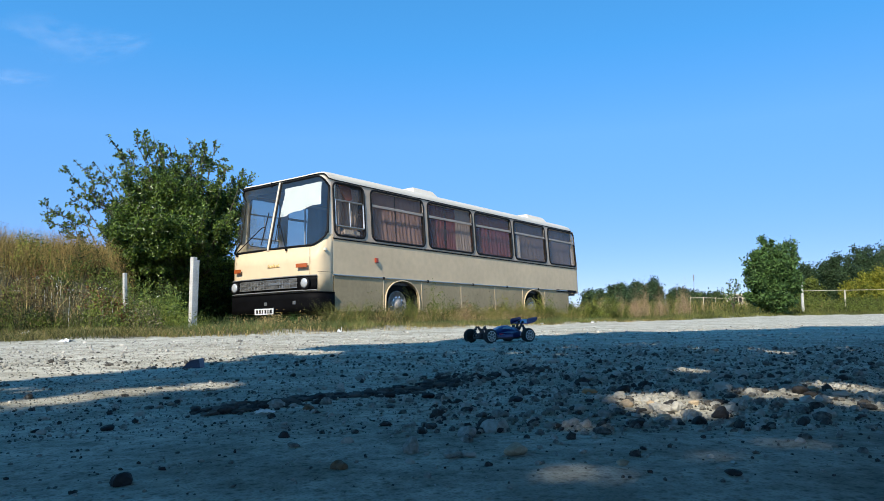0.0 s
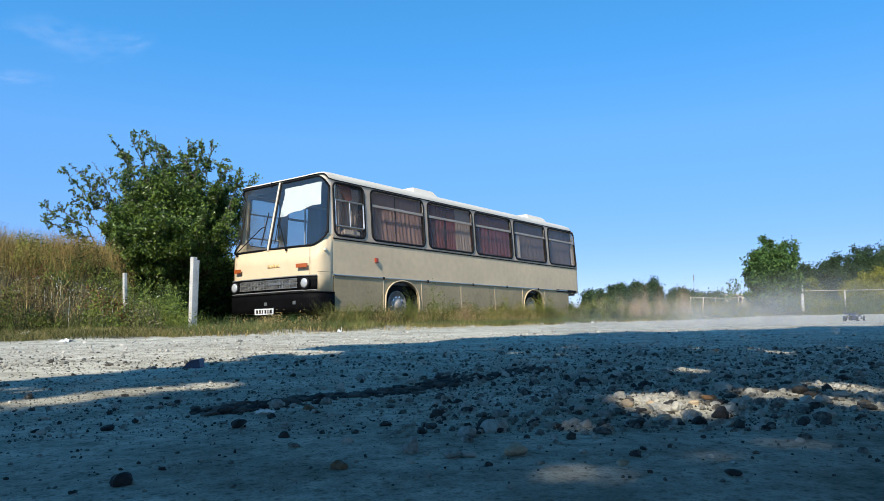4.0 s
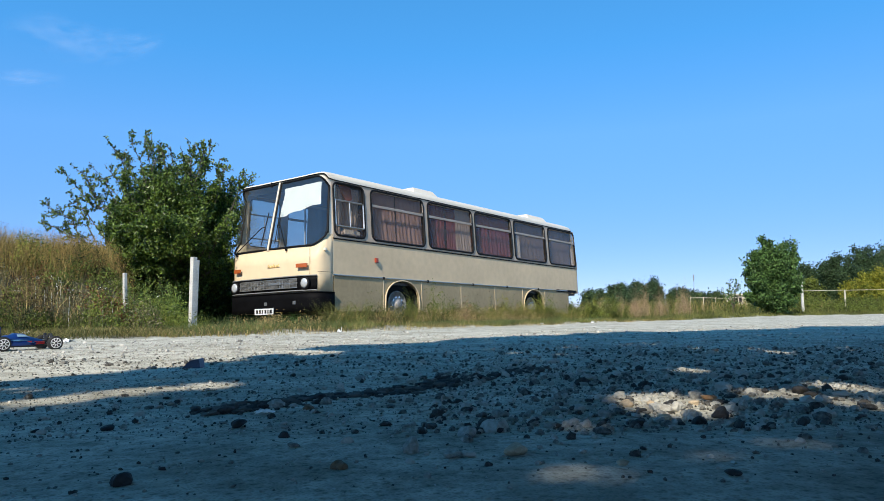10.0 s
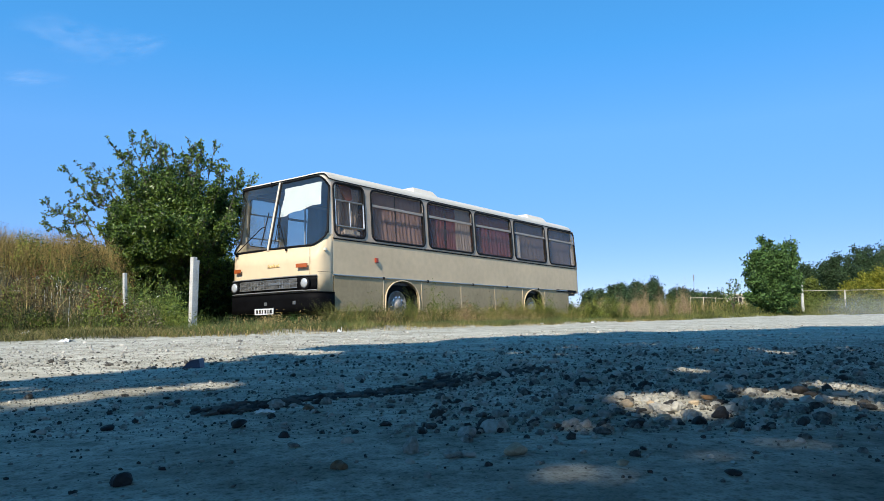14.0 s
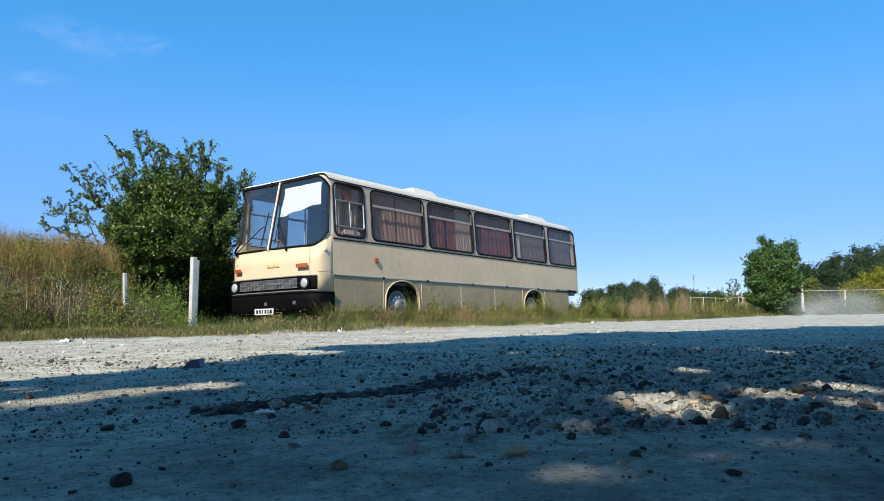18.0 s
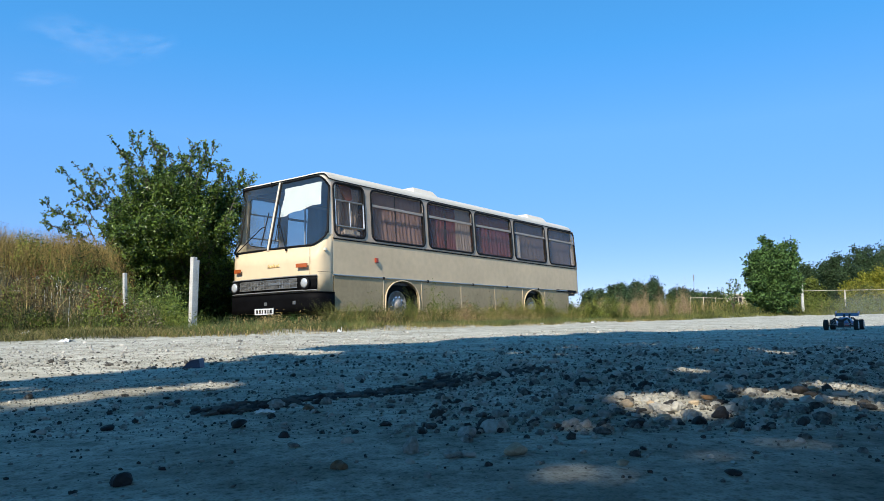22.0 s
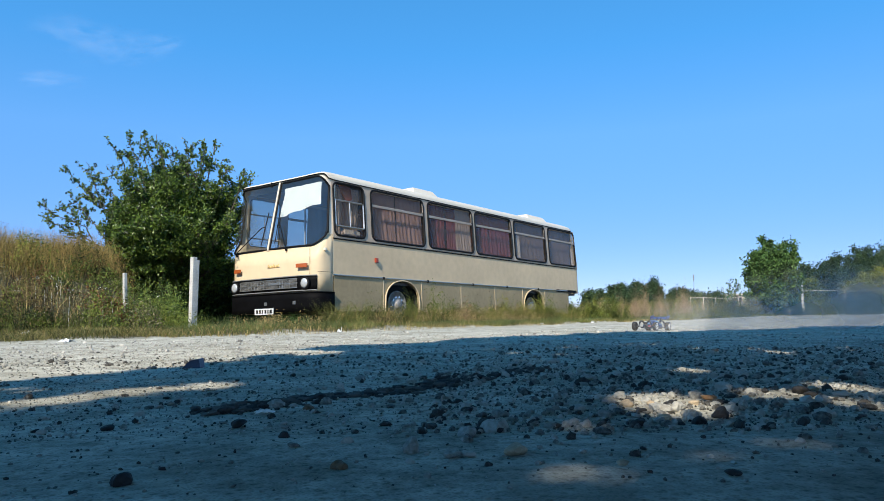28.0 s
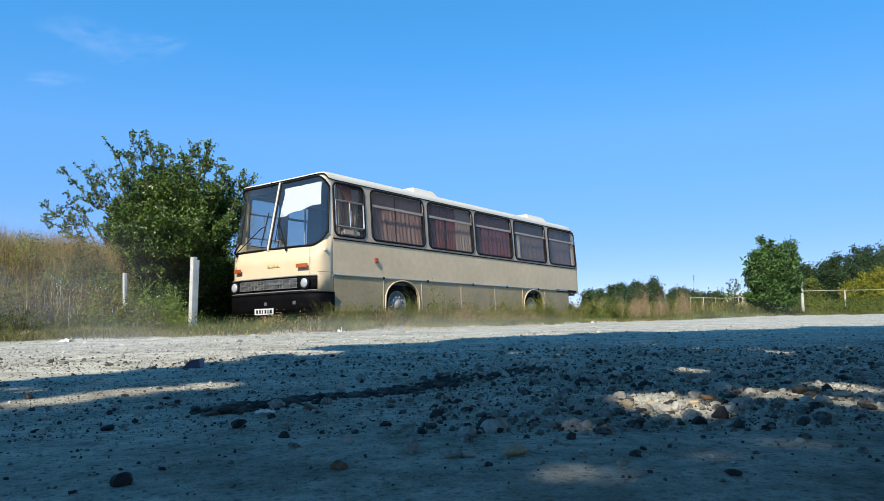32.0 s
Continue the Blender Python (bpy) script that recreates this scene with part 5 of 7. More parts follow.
def build_shade_tree():
    rng = np.random.default_rng(31)
    tree = tagged(new("shade_tree"), "broad leafy tree whose crown shades the gravel", "tree")
    edge_x = np.array([-3.0, -1.08, -0.85, -0.63, 0.05, 1.06, 2.11, 4.89, 9.0])
    edge_y = np.array([0.9, 1.73, 2.45, 4.26, 4.93, 6.1, 6.5, 7.9, 9.5])
    n = 90000
    g = np.column_stack([rng.uniform(-2.6, 8.0, n), rng.uniform(-6.0, 8.6, n)])
    lim = np.interp(g[:, 0], edge_x, edge_y) + 0.16 * np.sin(g[:, 0] * 5.1) + 0.1 * np.sin(g[:, 0] * 11.7) + rng.normal(size=n) * 0.07
    keep = (g[:, 1] < lim) & (g[:, 0] > -2.2 + 0.25 * np.sin(g[:, 1] * 2.3) + 0.12 * np.sin(g[:, 1] * 6.1))
    size = rng.uniform(0.13, 0.22, n)
    fine = (g[:, 0] > -0.55) & (g[:, 0] < 1.15) & (g[:, 1] > 0.3) & (g[:, 1] < 2.1)
    m = 26000
    g = np.concatenate([g, np.column_stack([rng.uniform(-0.62, 1.22, m), rng.uniform(0.24, 2.18, m)])])
    keep = np.concatenate([keep & ~fine, np.ones(m, bool)])
    size = np.concatenate([size, rng.uniform(0.055, 0.09, m)])
    n = n + m
    # gaps between the sprays of leaves
    gaps = ((0.12, 0.66, 0.075, 0.05), (0.25, 0.77, 0.06, 0.08), (0.36, 1.17, 0.12, 0.21), (0.60, 1.30, 0.10, 0.11), (0.79, 1.42, 0.085, 0.17), (0.67, 1.16, 0.055, 0.095), (0.38, 0.8, 0.052, 0.055), (0.65, 1.88, 0.06, 0.11), (1.28, 2.75, 0.07, 0.22), (0.18, 0.94, 0.035, 0.06), (-0.78, 1.35, 0.102, 0.122), (-0.70, 1.50, 0.124, 0.123), (-0.58, 1.68, 0.124, 0.120), (-0.64, 3.33, 0.223, 0.302))
    for x, y, a, b in gaps:
        keep &= (((g[:, 0] - x) / a) ** 2 + ((g[:, 1] - y) / b) ** 2 > rng.uniform(0.42, 1.1, n) * (0.9 if y < 0.9 else 1.05)) | (rng.uniform(size=n) < (0.075 if y < 0.9 else 0.0))
    g, size = g[keep], size[keep]
    h = 3.05 + 0.12 * np.sin(g[:, 0] * 0.7) + rng.uniform(-0.25, 0.35, len(g))
    w = np.array(SUN_WAY)
    c = np.column_stack([g, np.zeros(len(g))]) - w * (h / -w[2])[:, None]
    v, f = leaf_cloud(c, size, rng, 0.2, 0.7)
    root = np.array([c[:, 0].mean(), c[:, 1].mean() - 1.0, -0.05])
    crown = new("crown", raw_mesh("crown", v, f, LEAF))
    crown.parent = tree
    part("trunk", tube(bmesh.new(), [root, root + np.array([0.1, 0, 1.0]), root + np.array([0, 0.2, 2.0]), root + np.array([0.1, 0.4, 2.9])], [0.32, 0.25, 0.21, 0.12], 12), BARK, tree)
    for k in range(9):
        tip = c[rng.integers(len(c))]
        pth = grow(rng, root + np.array([0, 0.2, 1.7 + 0.1 * k]), tip, 0.08, 6, 0.05)
        part("limb", tube(bmesh.new(), pth, [0.1 * (1 - 0.85 * i / 6) for i in range(7)], 7), BARK, tree)


build_shade_tree()

# ---- stones and litter on the lot ----


def pebble_shape(rng, sub):
    bm = bmesh.new()
    bmesh.ops.create_icosphere(bm, subdivisions=sub, radius=1.0)
    a, b = rng.normal(size=3), rng.normal(size=3)
    sq = rng.uniform(0.55, 1.0, 3) * np.array([1.15, 0.95, 0.72])
    for v in bm.verts:
        p = np.array(v.co)
        p = p * (1 + 0.16 * math.sin(2.1 * p @ a + 1) + 0.14 * math.sin(3.3 * p @ b) + (0.06 if sub < 3 else 0.008) * rng.normal())
        k = p @ (a / np.linalg.norm(a))
        if k > 0.7:
            p -= (k - 0.7) * (a / np.linalg.norm(a))
        v.co = p * sq
    return bm


def gravel_field():
    rng = np.random.default_rng(41)
    shapes = []
    for i in range(14):
        bm = pebble_shape(rng, 2 if i < 7 else 1)
        bm.verts.ensure_lookup_table()
        shapes.append((np.array([v.co for v in bm.verts]), np.array([[v.index for v in f.verts] for f in bm.faces])))
        bm.free()
    spots = []
    for n, y0, y1 in ((700, 0.6, 1.6), (2600, 1.0, 3.0), (5200, 2.5, 9.0), (5000, 0.7, 2.6), (6000, 2.0, 6.5), (12000, 0.61, 1.9), (8000, 1.5, 4.0)):
        y = rng.uniform(y0, y1, n)
        spots.append(np.column_stack([rng.uniform(-0.72, 0.72, n) * y, y, rng.lognormal(-5.75, 0.5, n) * {0.6: 0.8, 1.0: 1.0, 2.5: 1.5, 0.7: 0.6, 2.0: 1.1, 0.61: 0.5, 1.5: 0.8}[y0]]))
    for cx, cy, sx, sy, n, r in ((-0.27, 1.25, 0.16, 0.05, 170, -5.1), (0.1, 1.74, 0.2, 0.07, 190, -5.0), (0.17, 0.96, 0.2, 0.09, 120, -5.15), (0.10, 0.86, 0.11, 0.07, 40, -5.2), (0.26, 1.0, 0.18, 0.12, 95, -5.2), (0.5, 1.25, 0.26, 0.2, 170, -5.2), (0.08, 1.25, 0.18, 0.16, 70, -5.2), (0.95, 1.9, 0.5, 0.35, 380, -4.95), (0.30, 0.80, 0.16, 0.06, 40, -5.2), (0.43, 1.15, 0.14, 0.07, 70, -5.1), (-0.02, 0.9, 0.16, 0.07, 90, -5.2), (0.6, 1.5, 0.4, 0.25, 260, -5.1), (1.0, 2.6, 0.7, 0.5, 330, -4.9), (-0.5, 2.0, 0.5, 0.3, 160, -5.2)):
        spots.append(np.column_stack([rng.normal(cx, sx, n), rng.normal(cy, sy, n), rng.lognormal(r, 0.42, n)]))
    spots = np.concatenate(spots)
    spots = spots[(spots[:, 1] > 0.58) & (verge(spots[:, 0], spots[:, 1])[0] < -0.1)]
    spots = spots[(spots[:, 1] > 0.9) | (rng.uniform(size=len(spots)) < 0.22)]
    bare = (spots[:, 0] < -0.02) & (spots[:, 1] < 2.3) & (spots[:, 2] > 0.003)
    spots = spots[~bare | (rng.uniform(size=len(spots)) < 0.3)]
    near, far = [], []
    for x, y, r in spots:
        r = min(r, 0.02)
        close = y < 2.0 and r > 0.005
        v, f = shapes[rng.integers(7) if close else 7 + rng.integers(7)]
        a = rng.uniform(0, 6.283)
        c, s = math.cos(a), math.sin(a)
        w = np.column_stack([v[:, 0] * c - v[:, 1] * s, v[:, 0] * s + v[:, 1] * c, v[:, 2]]) * r
        z = float(ground_z(x, y))
        (near if y < 3.2 else far).append((w + np.array([x, y, z + r * 0.24]), f))
    v, f = merged(near)
    tagged(new("gravel", raw_mesh("gravel", v, f, STONE)), "loose grey-brown pebbles scattered over the gravel lot", "gravel", kind="stuff")
    # pebbles further off take the sunlit stone colour
    v, f = merged(far)
    tagged(new("gravel", raw_mesh("gravel", v, f, STONE_LIGHT)), "pale pebbles on the sunlit gravel, coloured lighter for the sun", "gravel", kind="stuff")


gravel_field()


def broken_edge():
    """Crumbs of old asphalt along the lip of a worn hollow."""
    rng = np.random.default_rng(43)
    line = np.array([(-0.37, 1.14), (-0.31, 1.22), (-0.265, 1.33), (-0.19, 1.38), (-0.15, 1.43), (-0.10, 1.55), (-0.005, 1.68), (0.11, 1.80), (0.29, 2.05)])
    shapes = []
    for i in range(8):
        bm = pebble_shape(rng, 2)
        bm.verts.ensure_lookup_table()
        shapes.append((np.array([v.co for v in bm.verts]), np.array([[v.index for v in f.verts] for f in bm.faces])))
        bm.free()
    out = []
    for k in range(620):
        t = rng.uniform(0, len(line) - 1.001)
        i = int(t)
        x, y = line[i] * (1 - t + i) + line[i + 1] * (t - i) + rng.normal(size=2) * np.array([0.03, 0.022])
        r = rng.lognormal(-4.95, 0.4)
        a = rng.uniform(0, 6.28)
        v, f = shapes[rng.integers(8)]
        c, s = math.cos(a), math.sin(a)
        w = np.column_stack([v[:, 0] * c - v[:, 1] * s, v[:, 0] * s + v[:, 1] * c, v[:, 2] * 0.8]) * min(r, 0.016)
        out.append((w + np.array([x, y, float(ground_z(x, y)) + 0.2 * r]), f))
    v, f = merged(out)
    tagged(new("asphalt_crumbs", raw_mesh("asphalt_crumbs", v, f, CRUMB, True)), "dark crumbs of broken asphalt along a worn hollow", "rubble", kind="stuff")


CRUMB = mat("old_asphalt", (0.045, 0.04, 0.036), 0.9, vary=0.4, islands=True, bump=0.4, fine=200, second=(0.085, 0.072, 0.06))
broken_edge()


def stone(x, y, r, kind, sub=3, label=""):
    rng = np.random.default_rng(int(x * 7919 + y * 104729 + 5000))
    bm = pebble_shape(rng, sub)
    for v in bm.verts:
        v.co = v.co * r
    for f in bm.faces:
        f.smooth = True
    ob = bm_object("stone", bm, (STONE, STONE_DARK, STONE_RED, STONE_BROWN, STONE_PALE)[kind])
    words = ("grey-brown rounded stone", "dark rounded stone", "orange-brown broken brick chip", "brown stained stone", "pale sandy rounded stone")[kind]
    tagged(ob, label or words + " lying on the gravel", "stone", "stones on the gravel")
    ob.location = (x, y, float(ground_z(x, y)) + r * 0.32)
    ob.rotation_euler = (0, 0, rng.uniform(0, 6.28))
    return ob


STONE_BROWN = mat("brown_stone", (0.17, 0.10, 0.05), 0.8, vary=0.3, scale=60, bump=0.4, fine=300)
STONE_PALE = mat("pale_stone", (0.42, 0.33, 0.22), 0.8, vary=0.25, scale=60, bump=0.4, fine=300)
for x, y, r, k in ((0.075, 0.752, 0.0135, 4), (-0.036, 0.779, 0.0156, 0), (0.006, 0.743, 0.0101, 0), (-0.104, 0.702, 0.0078, 3), (-0.294, 0.656, 0.0095, 1), (-0.199, 0.891, 0.0078, 1), (0.303, 0.986, 0.0134, 4), (0.291, 1.150, 0.0120, 4), (0.344, 0.972, 0.0117, 1), (0.169, 0.689, 0.0072, 4), (0.210, 0.765, 0.0046, 1), (0.252, 0.636, 0.0076, 1), (-0.564, 0.989, 0.0047, 1), (-0.456, 1.057, 0.0063, 1), (-0.220, 1.163, 0.0102, 3), (-0.280, 0.715, 0.0034, 1), (-0.465, 0.989, 0.0087, 1), (0.649, 1.303, 0.0156, 1), (0.593, 1.321, 0.0095, 1), (0.835, 1.570, 0.0113, 4), (0.711, 1.275, 0.0102, 0), (0.028, 0.879, 0.0119, 0), (0.066, 0.905, 0.0094, 1)):
    stone(x, y, r, k)
flying_stone = stone(0.34, 1.36, 0.0145, 1, 3, "dark stone thrown up from the gravel by the car")
skipping_stone = stone(0.12, 1.22, 0.011, 1, 3, "dark pebble skipping over the gravel")
rolling_stone = stone(-0.03, 1.30, 0.0145, 1, 3, "dark rounded stone rolled aside by the car")
for x, y, r, k in ((0.331, 1.145, 0.0120, 4), (0.365, 1.15, 0.0125, 1), (0.352, 1.02, 0.0155, 0), (0.397, 1.03, 0.0140, 1), (0.435, 1.24, 0.0130, 0), (0.405, 1.16, 0.0110, 4), (0.475, 1.14, 0.0100, 0), (0.64, 1.25, 0.0120, 1), (0.56, 1.18, 0.0085, 0), (0.70, 1.36, 0.0120, 4), (0.30, 1.09, 0.0085, 1)):
    stone(x, y, r, k)
brick_chip = stone(0.27, 1.33, 0.016, 2, 3, "orange-brown brick chip thrown aside by the car")
brick_chip.scale = (1.25, 0.85, 0.62)
left_stone = stone(-0.10, 1.34, 0.011, 1, 3, "dark pebble thrown aside by the car")

BLUE_SCRAP = mat("blue_plastic_scrap", (0.010, 0.022, 0.06), 0.35, vary=0.25, scale=60)
PAPER = mat("crumpled_white_paper", (0.78, 0.77, 0.74), 0.8, vary=0.1, scale=40)


def scrap(name, x, y, w, h, material, label, seed):
    """A crumpled sheet."""
    rng = np.random.default_rng(seed)
    bm = bmesh.new()
    n = 6
    vs = [[bm.verts.new(((i / n - 0.5) * w + rng.normal() * w * 0.05, (j / n - 0.5) * w * 0.7, abs(rng.normal()) * h * 0.55 * math.sin(math.pi * (i + 0.6) / (n + 1.2)) + 0.002)) for j in range(n + 1)] for i in range(n + 1)]
    for i in range(n):
        for j in range(n):
            bm.faces.new((vs[i][j], vs[i + 1][j], vs[i + 1][j + 1], vs[i][j + 1]))
    ob = tagged(bm_object(name, bm, material), label, "litter")
    thicken(ob, 0.001)
    ob.location = (x, y, float(ground_z(x, y)))
    ob.rotation_euler = (0, 0, rng.uniform(0, 3))
    return ob


wedge = bmesh.new()
slab(wedge, [(-0.032, -0.016, 0.0), (0.03, -0.016, 0.0), (0.024, -0.012, 0.03), (-0.006, -0.014, 0.026)], (0.005, 0.03, 0.002))
piece = tagged(bm_object("plastic_scrap", wedge, BLUE_SCRAP), "dark blue plastic scrap lying on the gravel", "litter")
piece.location = (-0.835, 2.37, float(ground_z(-0.835, 2.37)))
scrap("paper_scrap", -4.12, 7.0, 0.16, 0.035, PAPER, "crumpled white bag in the verge grass", 1)
scrap("paper_scrap", -3.15, 5.95, 0.12, 0.03, PAPER, "torn white paper at the gravel edge", 2)
scrap("paper_scrap", -1.28, 8.75, 0.07, 0.06, PAPER, "small white paper scrap at the gravel edge", 3)
scrap("paper_scrap", 1.95, 14.0, 0.09, 0.04, PAPER, "small white paper scrap at the gravel edge", 4)
scrap("paper_scrap", 3.35, 15.9, 0.09, 0.06, PAPER, "small white paper scrap in the verge grass", 5)
scrap("paper_scrap", -0.28, 1.12, 0.028, 0.005, PAPER, "flat white scrap among the pebbles", 6)

# ---- the model car ----
BLUE = mat("metallic_blue_shell", (0.006, 0.026, 0.14), 0.3, 0.15, vary=0.15, scale=30, coat=0.35)
BLACK_NYLON = mat("black_nylon", (0.014, 0.014, 0.015), 0.5, vary=0.3, scale=60)
WHITE_NYLON = mat("white_nylon", (0.72, 0.72, 0.72), 0.45, vary=0.08, scale=60)
RED_DECAL = mat("red_decal", (0.6, 0.03, 0.03), 0.35, vary=0.1, scale=60)
SILVER = mat("spring_steel", (0.5, 0.5, 0.52), 0.3, 0.9, vary=0.1, scale=60)
BLUE_DEEP = mat("deep_blue_decal", (0.012, 0.05, 0.2), 0.4, vary=0.1, scale=60)
PALE_BLUE = mat("pale_blue_decal_highlight", (0.08, 0.22, 0.42), 0.4, vary=0.1, scale=60)
SMOKE_GLASS = mat("painted_screen", (0.22, 0.33, 0.42), 0.2, vary=0.1, scale=60)


def loft_plate(rows):
    """A thin plate down the middle of the shell: rows of (x, half width, z)."""
    bm = bmesh.new()
    top = [[bm.verts.new((x, y, z)) for y in (-w, w)] for x, w, z in rows]
    low = [[bm.verts.new((x, y, z - 0.004)) for y in (-w, w)] for x, w, z in rows]
    for a, b, c, d in zip(top, top[1:], low, low[1:]):
        bm.faces.new((a[0], a[1], b[1], b[0]))
        bm.faces.new((c[1], c[0], d[0], d[1]))
        for k in (0, 1):
            bm.faces.new((a[k], b[k], d[k], c[k]))
    return bm


def build_buggy():
    car = tagged(new("model_car"), "blue radio-controlled buggy with white spoked wheels and a rear wing", "model car")
    wheels = []
    part("chassis", slab(bmesh.new(), [(0.15, -0.025, 0.022), (0.10, -0.035, 0.02), (0.04, -0.055, 0.02), (-0.10, -0.06, 0.02), (-0.16, -0.035, 0.022), (-0.16, 0.035, 0.022), (-0.10, 0.06, 0.02), (0.04, 0.055, 0.02), (0.10, 0.035, 0.02), (0.15, 0.025, 0.022)], (0, 0, 0.012)), BLACK_NYLON, car, "black chassis plate")
    secs = ((0.122, 0.018, 0.03, 0.05, 0.010), (0.10, 0.028, 0.03, 0.062, 0.018), (0.06, 0.040, 0.03, 0.073, 0.024), (0.02, 0.052, 0.03, 0.085, 0.026), (-0.01, 0.058, 0.03, 0.100, 0.026), (-0.055, 0.062, 0.03, 0.103, 0.026), (-0.075, 0.062, 0.03, 0.094, 0.024), (-0.12, 0.055, 0.034, 0.088, 0.018), (-0.135, 0.05, 0.04, 0.08, 0.014))
    bm = bmesh.new()
    rings = []
    for x, w, z0, z1, t in secs:
        m = z0 + (z1 - z0) * 0.55
        rings.append([(x, -w, z0), (x, -w, m), (x, -(w + t) / 2, m + (z1 - m) * 0.55), (x, -t, z1), (x, t, z1), (x, (w + t) / 2, m + (z1 - m) * 0.55), (x, w, m), (x, w, z0)])
    vs = loft(bm, rings)
    bm.faces.new(vs[0])
    bm.faces.new(vs[-1][::-1])
    bmesh.ops.recalc_face_normals(bm, faces=bm.faces)
    shell = part("body_shell", bm, BLUE, car, "glossy metallic blue body shell", True)
    for s in (-1, 1):
        part("side_screen", slab(bmesh.new(), [(0.012, s * 0.0475, 0.083), (-0.05, s * 0.0535, 0.083), (-0.05, s * 0.0395, 0.097), (-0.008, s * 0.0375, 0.094)], (0, s * 0.0022, 0.001)), SMOKE_GLASS, shell)
        part("flame_decal", slab(bmesh.new(), [(0.118, s * 0.0200, 0.034), (0.052, s * 0.0438, 0.034), (0.072, s * 0.0390, 0.044), (0.045, s * 0.0455, 0.052), (0.112, s * 0.0232, 0.053)], (0, s * 0.002, 0)), RED_DECAL, shell, "red flame decal")
        part("flame_decal", slab(bmesh.new(), [(0.035, s * 0.0495, 0.056), (0.0, s * 0.0575, 0.053), (0.03, s * 0.0508, 0.047)], (0, s * 0.002, 0)), RED_DECAL, shell, "red flame decal")
        part("side_swoosh", slab(bmesh.new(), [(0.03, s * 0.0512, 0.0605), (-0.03, s * 0.0615, 0.0665), (-0.11, s * 0.0595, 0.0655), (-0.05, s * 0.0625, 0.0560)], (0, s * 0.0015, 0)), PALE_BLUE, shell, "pale blue painted flash")
        part("decal_line", tube(bmesh.new(), [(0.098, s * 0.031, 0.034), (0.07, s * 0.0395, 0.034), (0.045, s * 0.0468, 0.045), (0.0, s * 0.059, 0.05)], 0.0012, 4), PALE_BLUE, shell)
    # pale plates paint the sunlit highlight onto bonnet and cab
    part("hood_highlight_stripe", loft_plate(((0.105, 0.010, 0.0615), (0.06, 0.017, 0.0735), (0.022, 0.020, 0.0850))), PALE_BLUE, shell, "pale blue painted bonnet stripe with the sunlit highlight in it")
    part("roof_highlight_patch", loft_plate(((-0.012, 0.020, 0.1010), (-0.054, 0.021, 0.1040))), PALE_BLUE, shell)
    part("nose_bumper", boxm(0.14, 0.178, -0.03, 0.03, 0.024, 0.034, 0.004), BLACK_NYLON, car)
    for x, h, w in ((0.128, 0.103, 0.045), (-0.138, 0.106, 0.048)):
        part("shock_tower", slab(bmesh.new(), [(x, -0.02, 0.03), (x, 0.02, 0.03), (x, 0.022, 0.07), (x, w, h - 0.01), (x, w - 0.006, h), (x, 0.012, h - 0.016), (x, -0.012, h - 0.016), (x, -w + 0.006, h), (x, -w, h - 0.01), (x, -0.022, 0.07)], (0.005, 0, 0)), BLACK_NYLON, car)
        part("gearbox", boxm(x - 0.03, x + 0.026, -0.022, 0.022, 0.024, 0.06, 0.006), BLACK_NYLON, car)
        for s in (-1, 1):
            o = 0.012 if x > 0 else -0.012
            part("damper", tube(bmesh.new(), [(x + o, s * (w - 0.004), h - 0.006), (x + o, s * (w + 0.012), (h + 0.035) / 2 + 0.012), (x + o, s * (w + 0.026), 0.036)], [0.0075, 0.0085, 0.004], 8), BLACK_NYLON, car)
            coil = [(x + o + 0.0095 * math.cos(a * 0.9), s * (w + 0.0 + 0.018 * a / 28) + 0.0095 * math.sin(a * 0.9), h - 0.016 - (h - 0.062) * a / 28) for a in range(29)]
            part("spring", tube(bmesh.new(), coil, 0.0013, 4), SILVER, car)
            part("suspension_arm", slab(bmesh.new(), [(x - 0.022, s * 0.02, 0.03), (x + 0.022, s * 0.02, 0.03), (x + 0.008, s * 0.1, 0.034), (x - 0.008, s * 0.1, 0.034)], (0, 0, 0.006)), BLACK_NYLON, car)
            part("drive_shaft", tube(bmesh.new(), [(x, s * 0.02, 0.044), (x, s * 0.1, 0.043)], 0.003, 6), SILVER, car)
    wing = part("wing", slab(bmesh.new(), [(-0.135, -0.083, 0.122), (-0.135, 0.083, 0.122), (-0.165, 0.083, 0.132), (-0.20, 0.083, 0.146), (-0.20, -0.083, 0.146), (-0.165, -0.083, 0.132)], (0, 0, 0.004)), BLUE, car, "blue rear wing")
    wing.location = (-0.024, 0, -0.010)
    for s in (-1, 1):
        part("end_plate", slab(bmesh.new(), [(-0.128, s * 0.084, 0.118), (-0.128, s * 0.084, 0.152), (-0.15, s * 0.084, 0.158), (-0.208, s * 0.084, 0.166), (-0.212, s * 0.084, 0.15), (-0.19, s * 0.084, 0.132)], (0, s * 0.003, 0)), BLUE, wing)
        loop = [(-0.139 - 0.058 * a, s * 0.0876, 0.129 + 0.019 * b + 0.016 * a) for a, b in rounded(0, 1, 0, 1, 0.3, 3)]
        part("plate_outline", tube(bmesh.new(), loop, 0.0011, 4, True), PALE_BLUE, wing)
        for k in range(3):
            x = -0.147 - 0.018 * k
            part("logo_bar", slab(bmesh.new(), [(x, s * 0.0872, 0.137 + 0.002 * k), (x, s * 0.0872, 0.150 + 0.002 * k), (x - 0.013, s * 0.0872, 0.152 + 0.002 * k), (x - 0.013, s * 0.0872, 0.139 + 0.002 * k)], (0, s * 0.0006, 0)), BLUE_DEEP, wing)
        part("wing_strut", tube(bmesh.new(), [(-0.14, s * 0.018, 0.075), (-0.172, s * 0.02, 0.128)], 0.0075, 6), BLACK_NYLON, car)
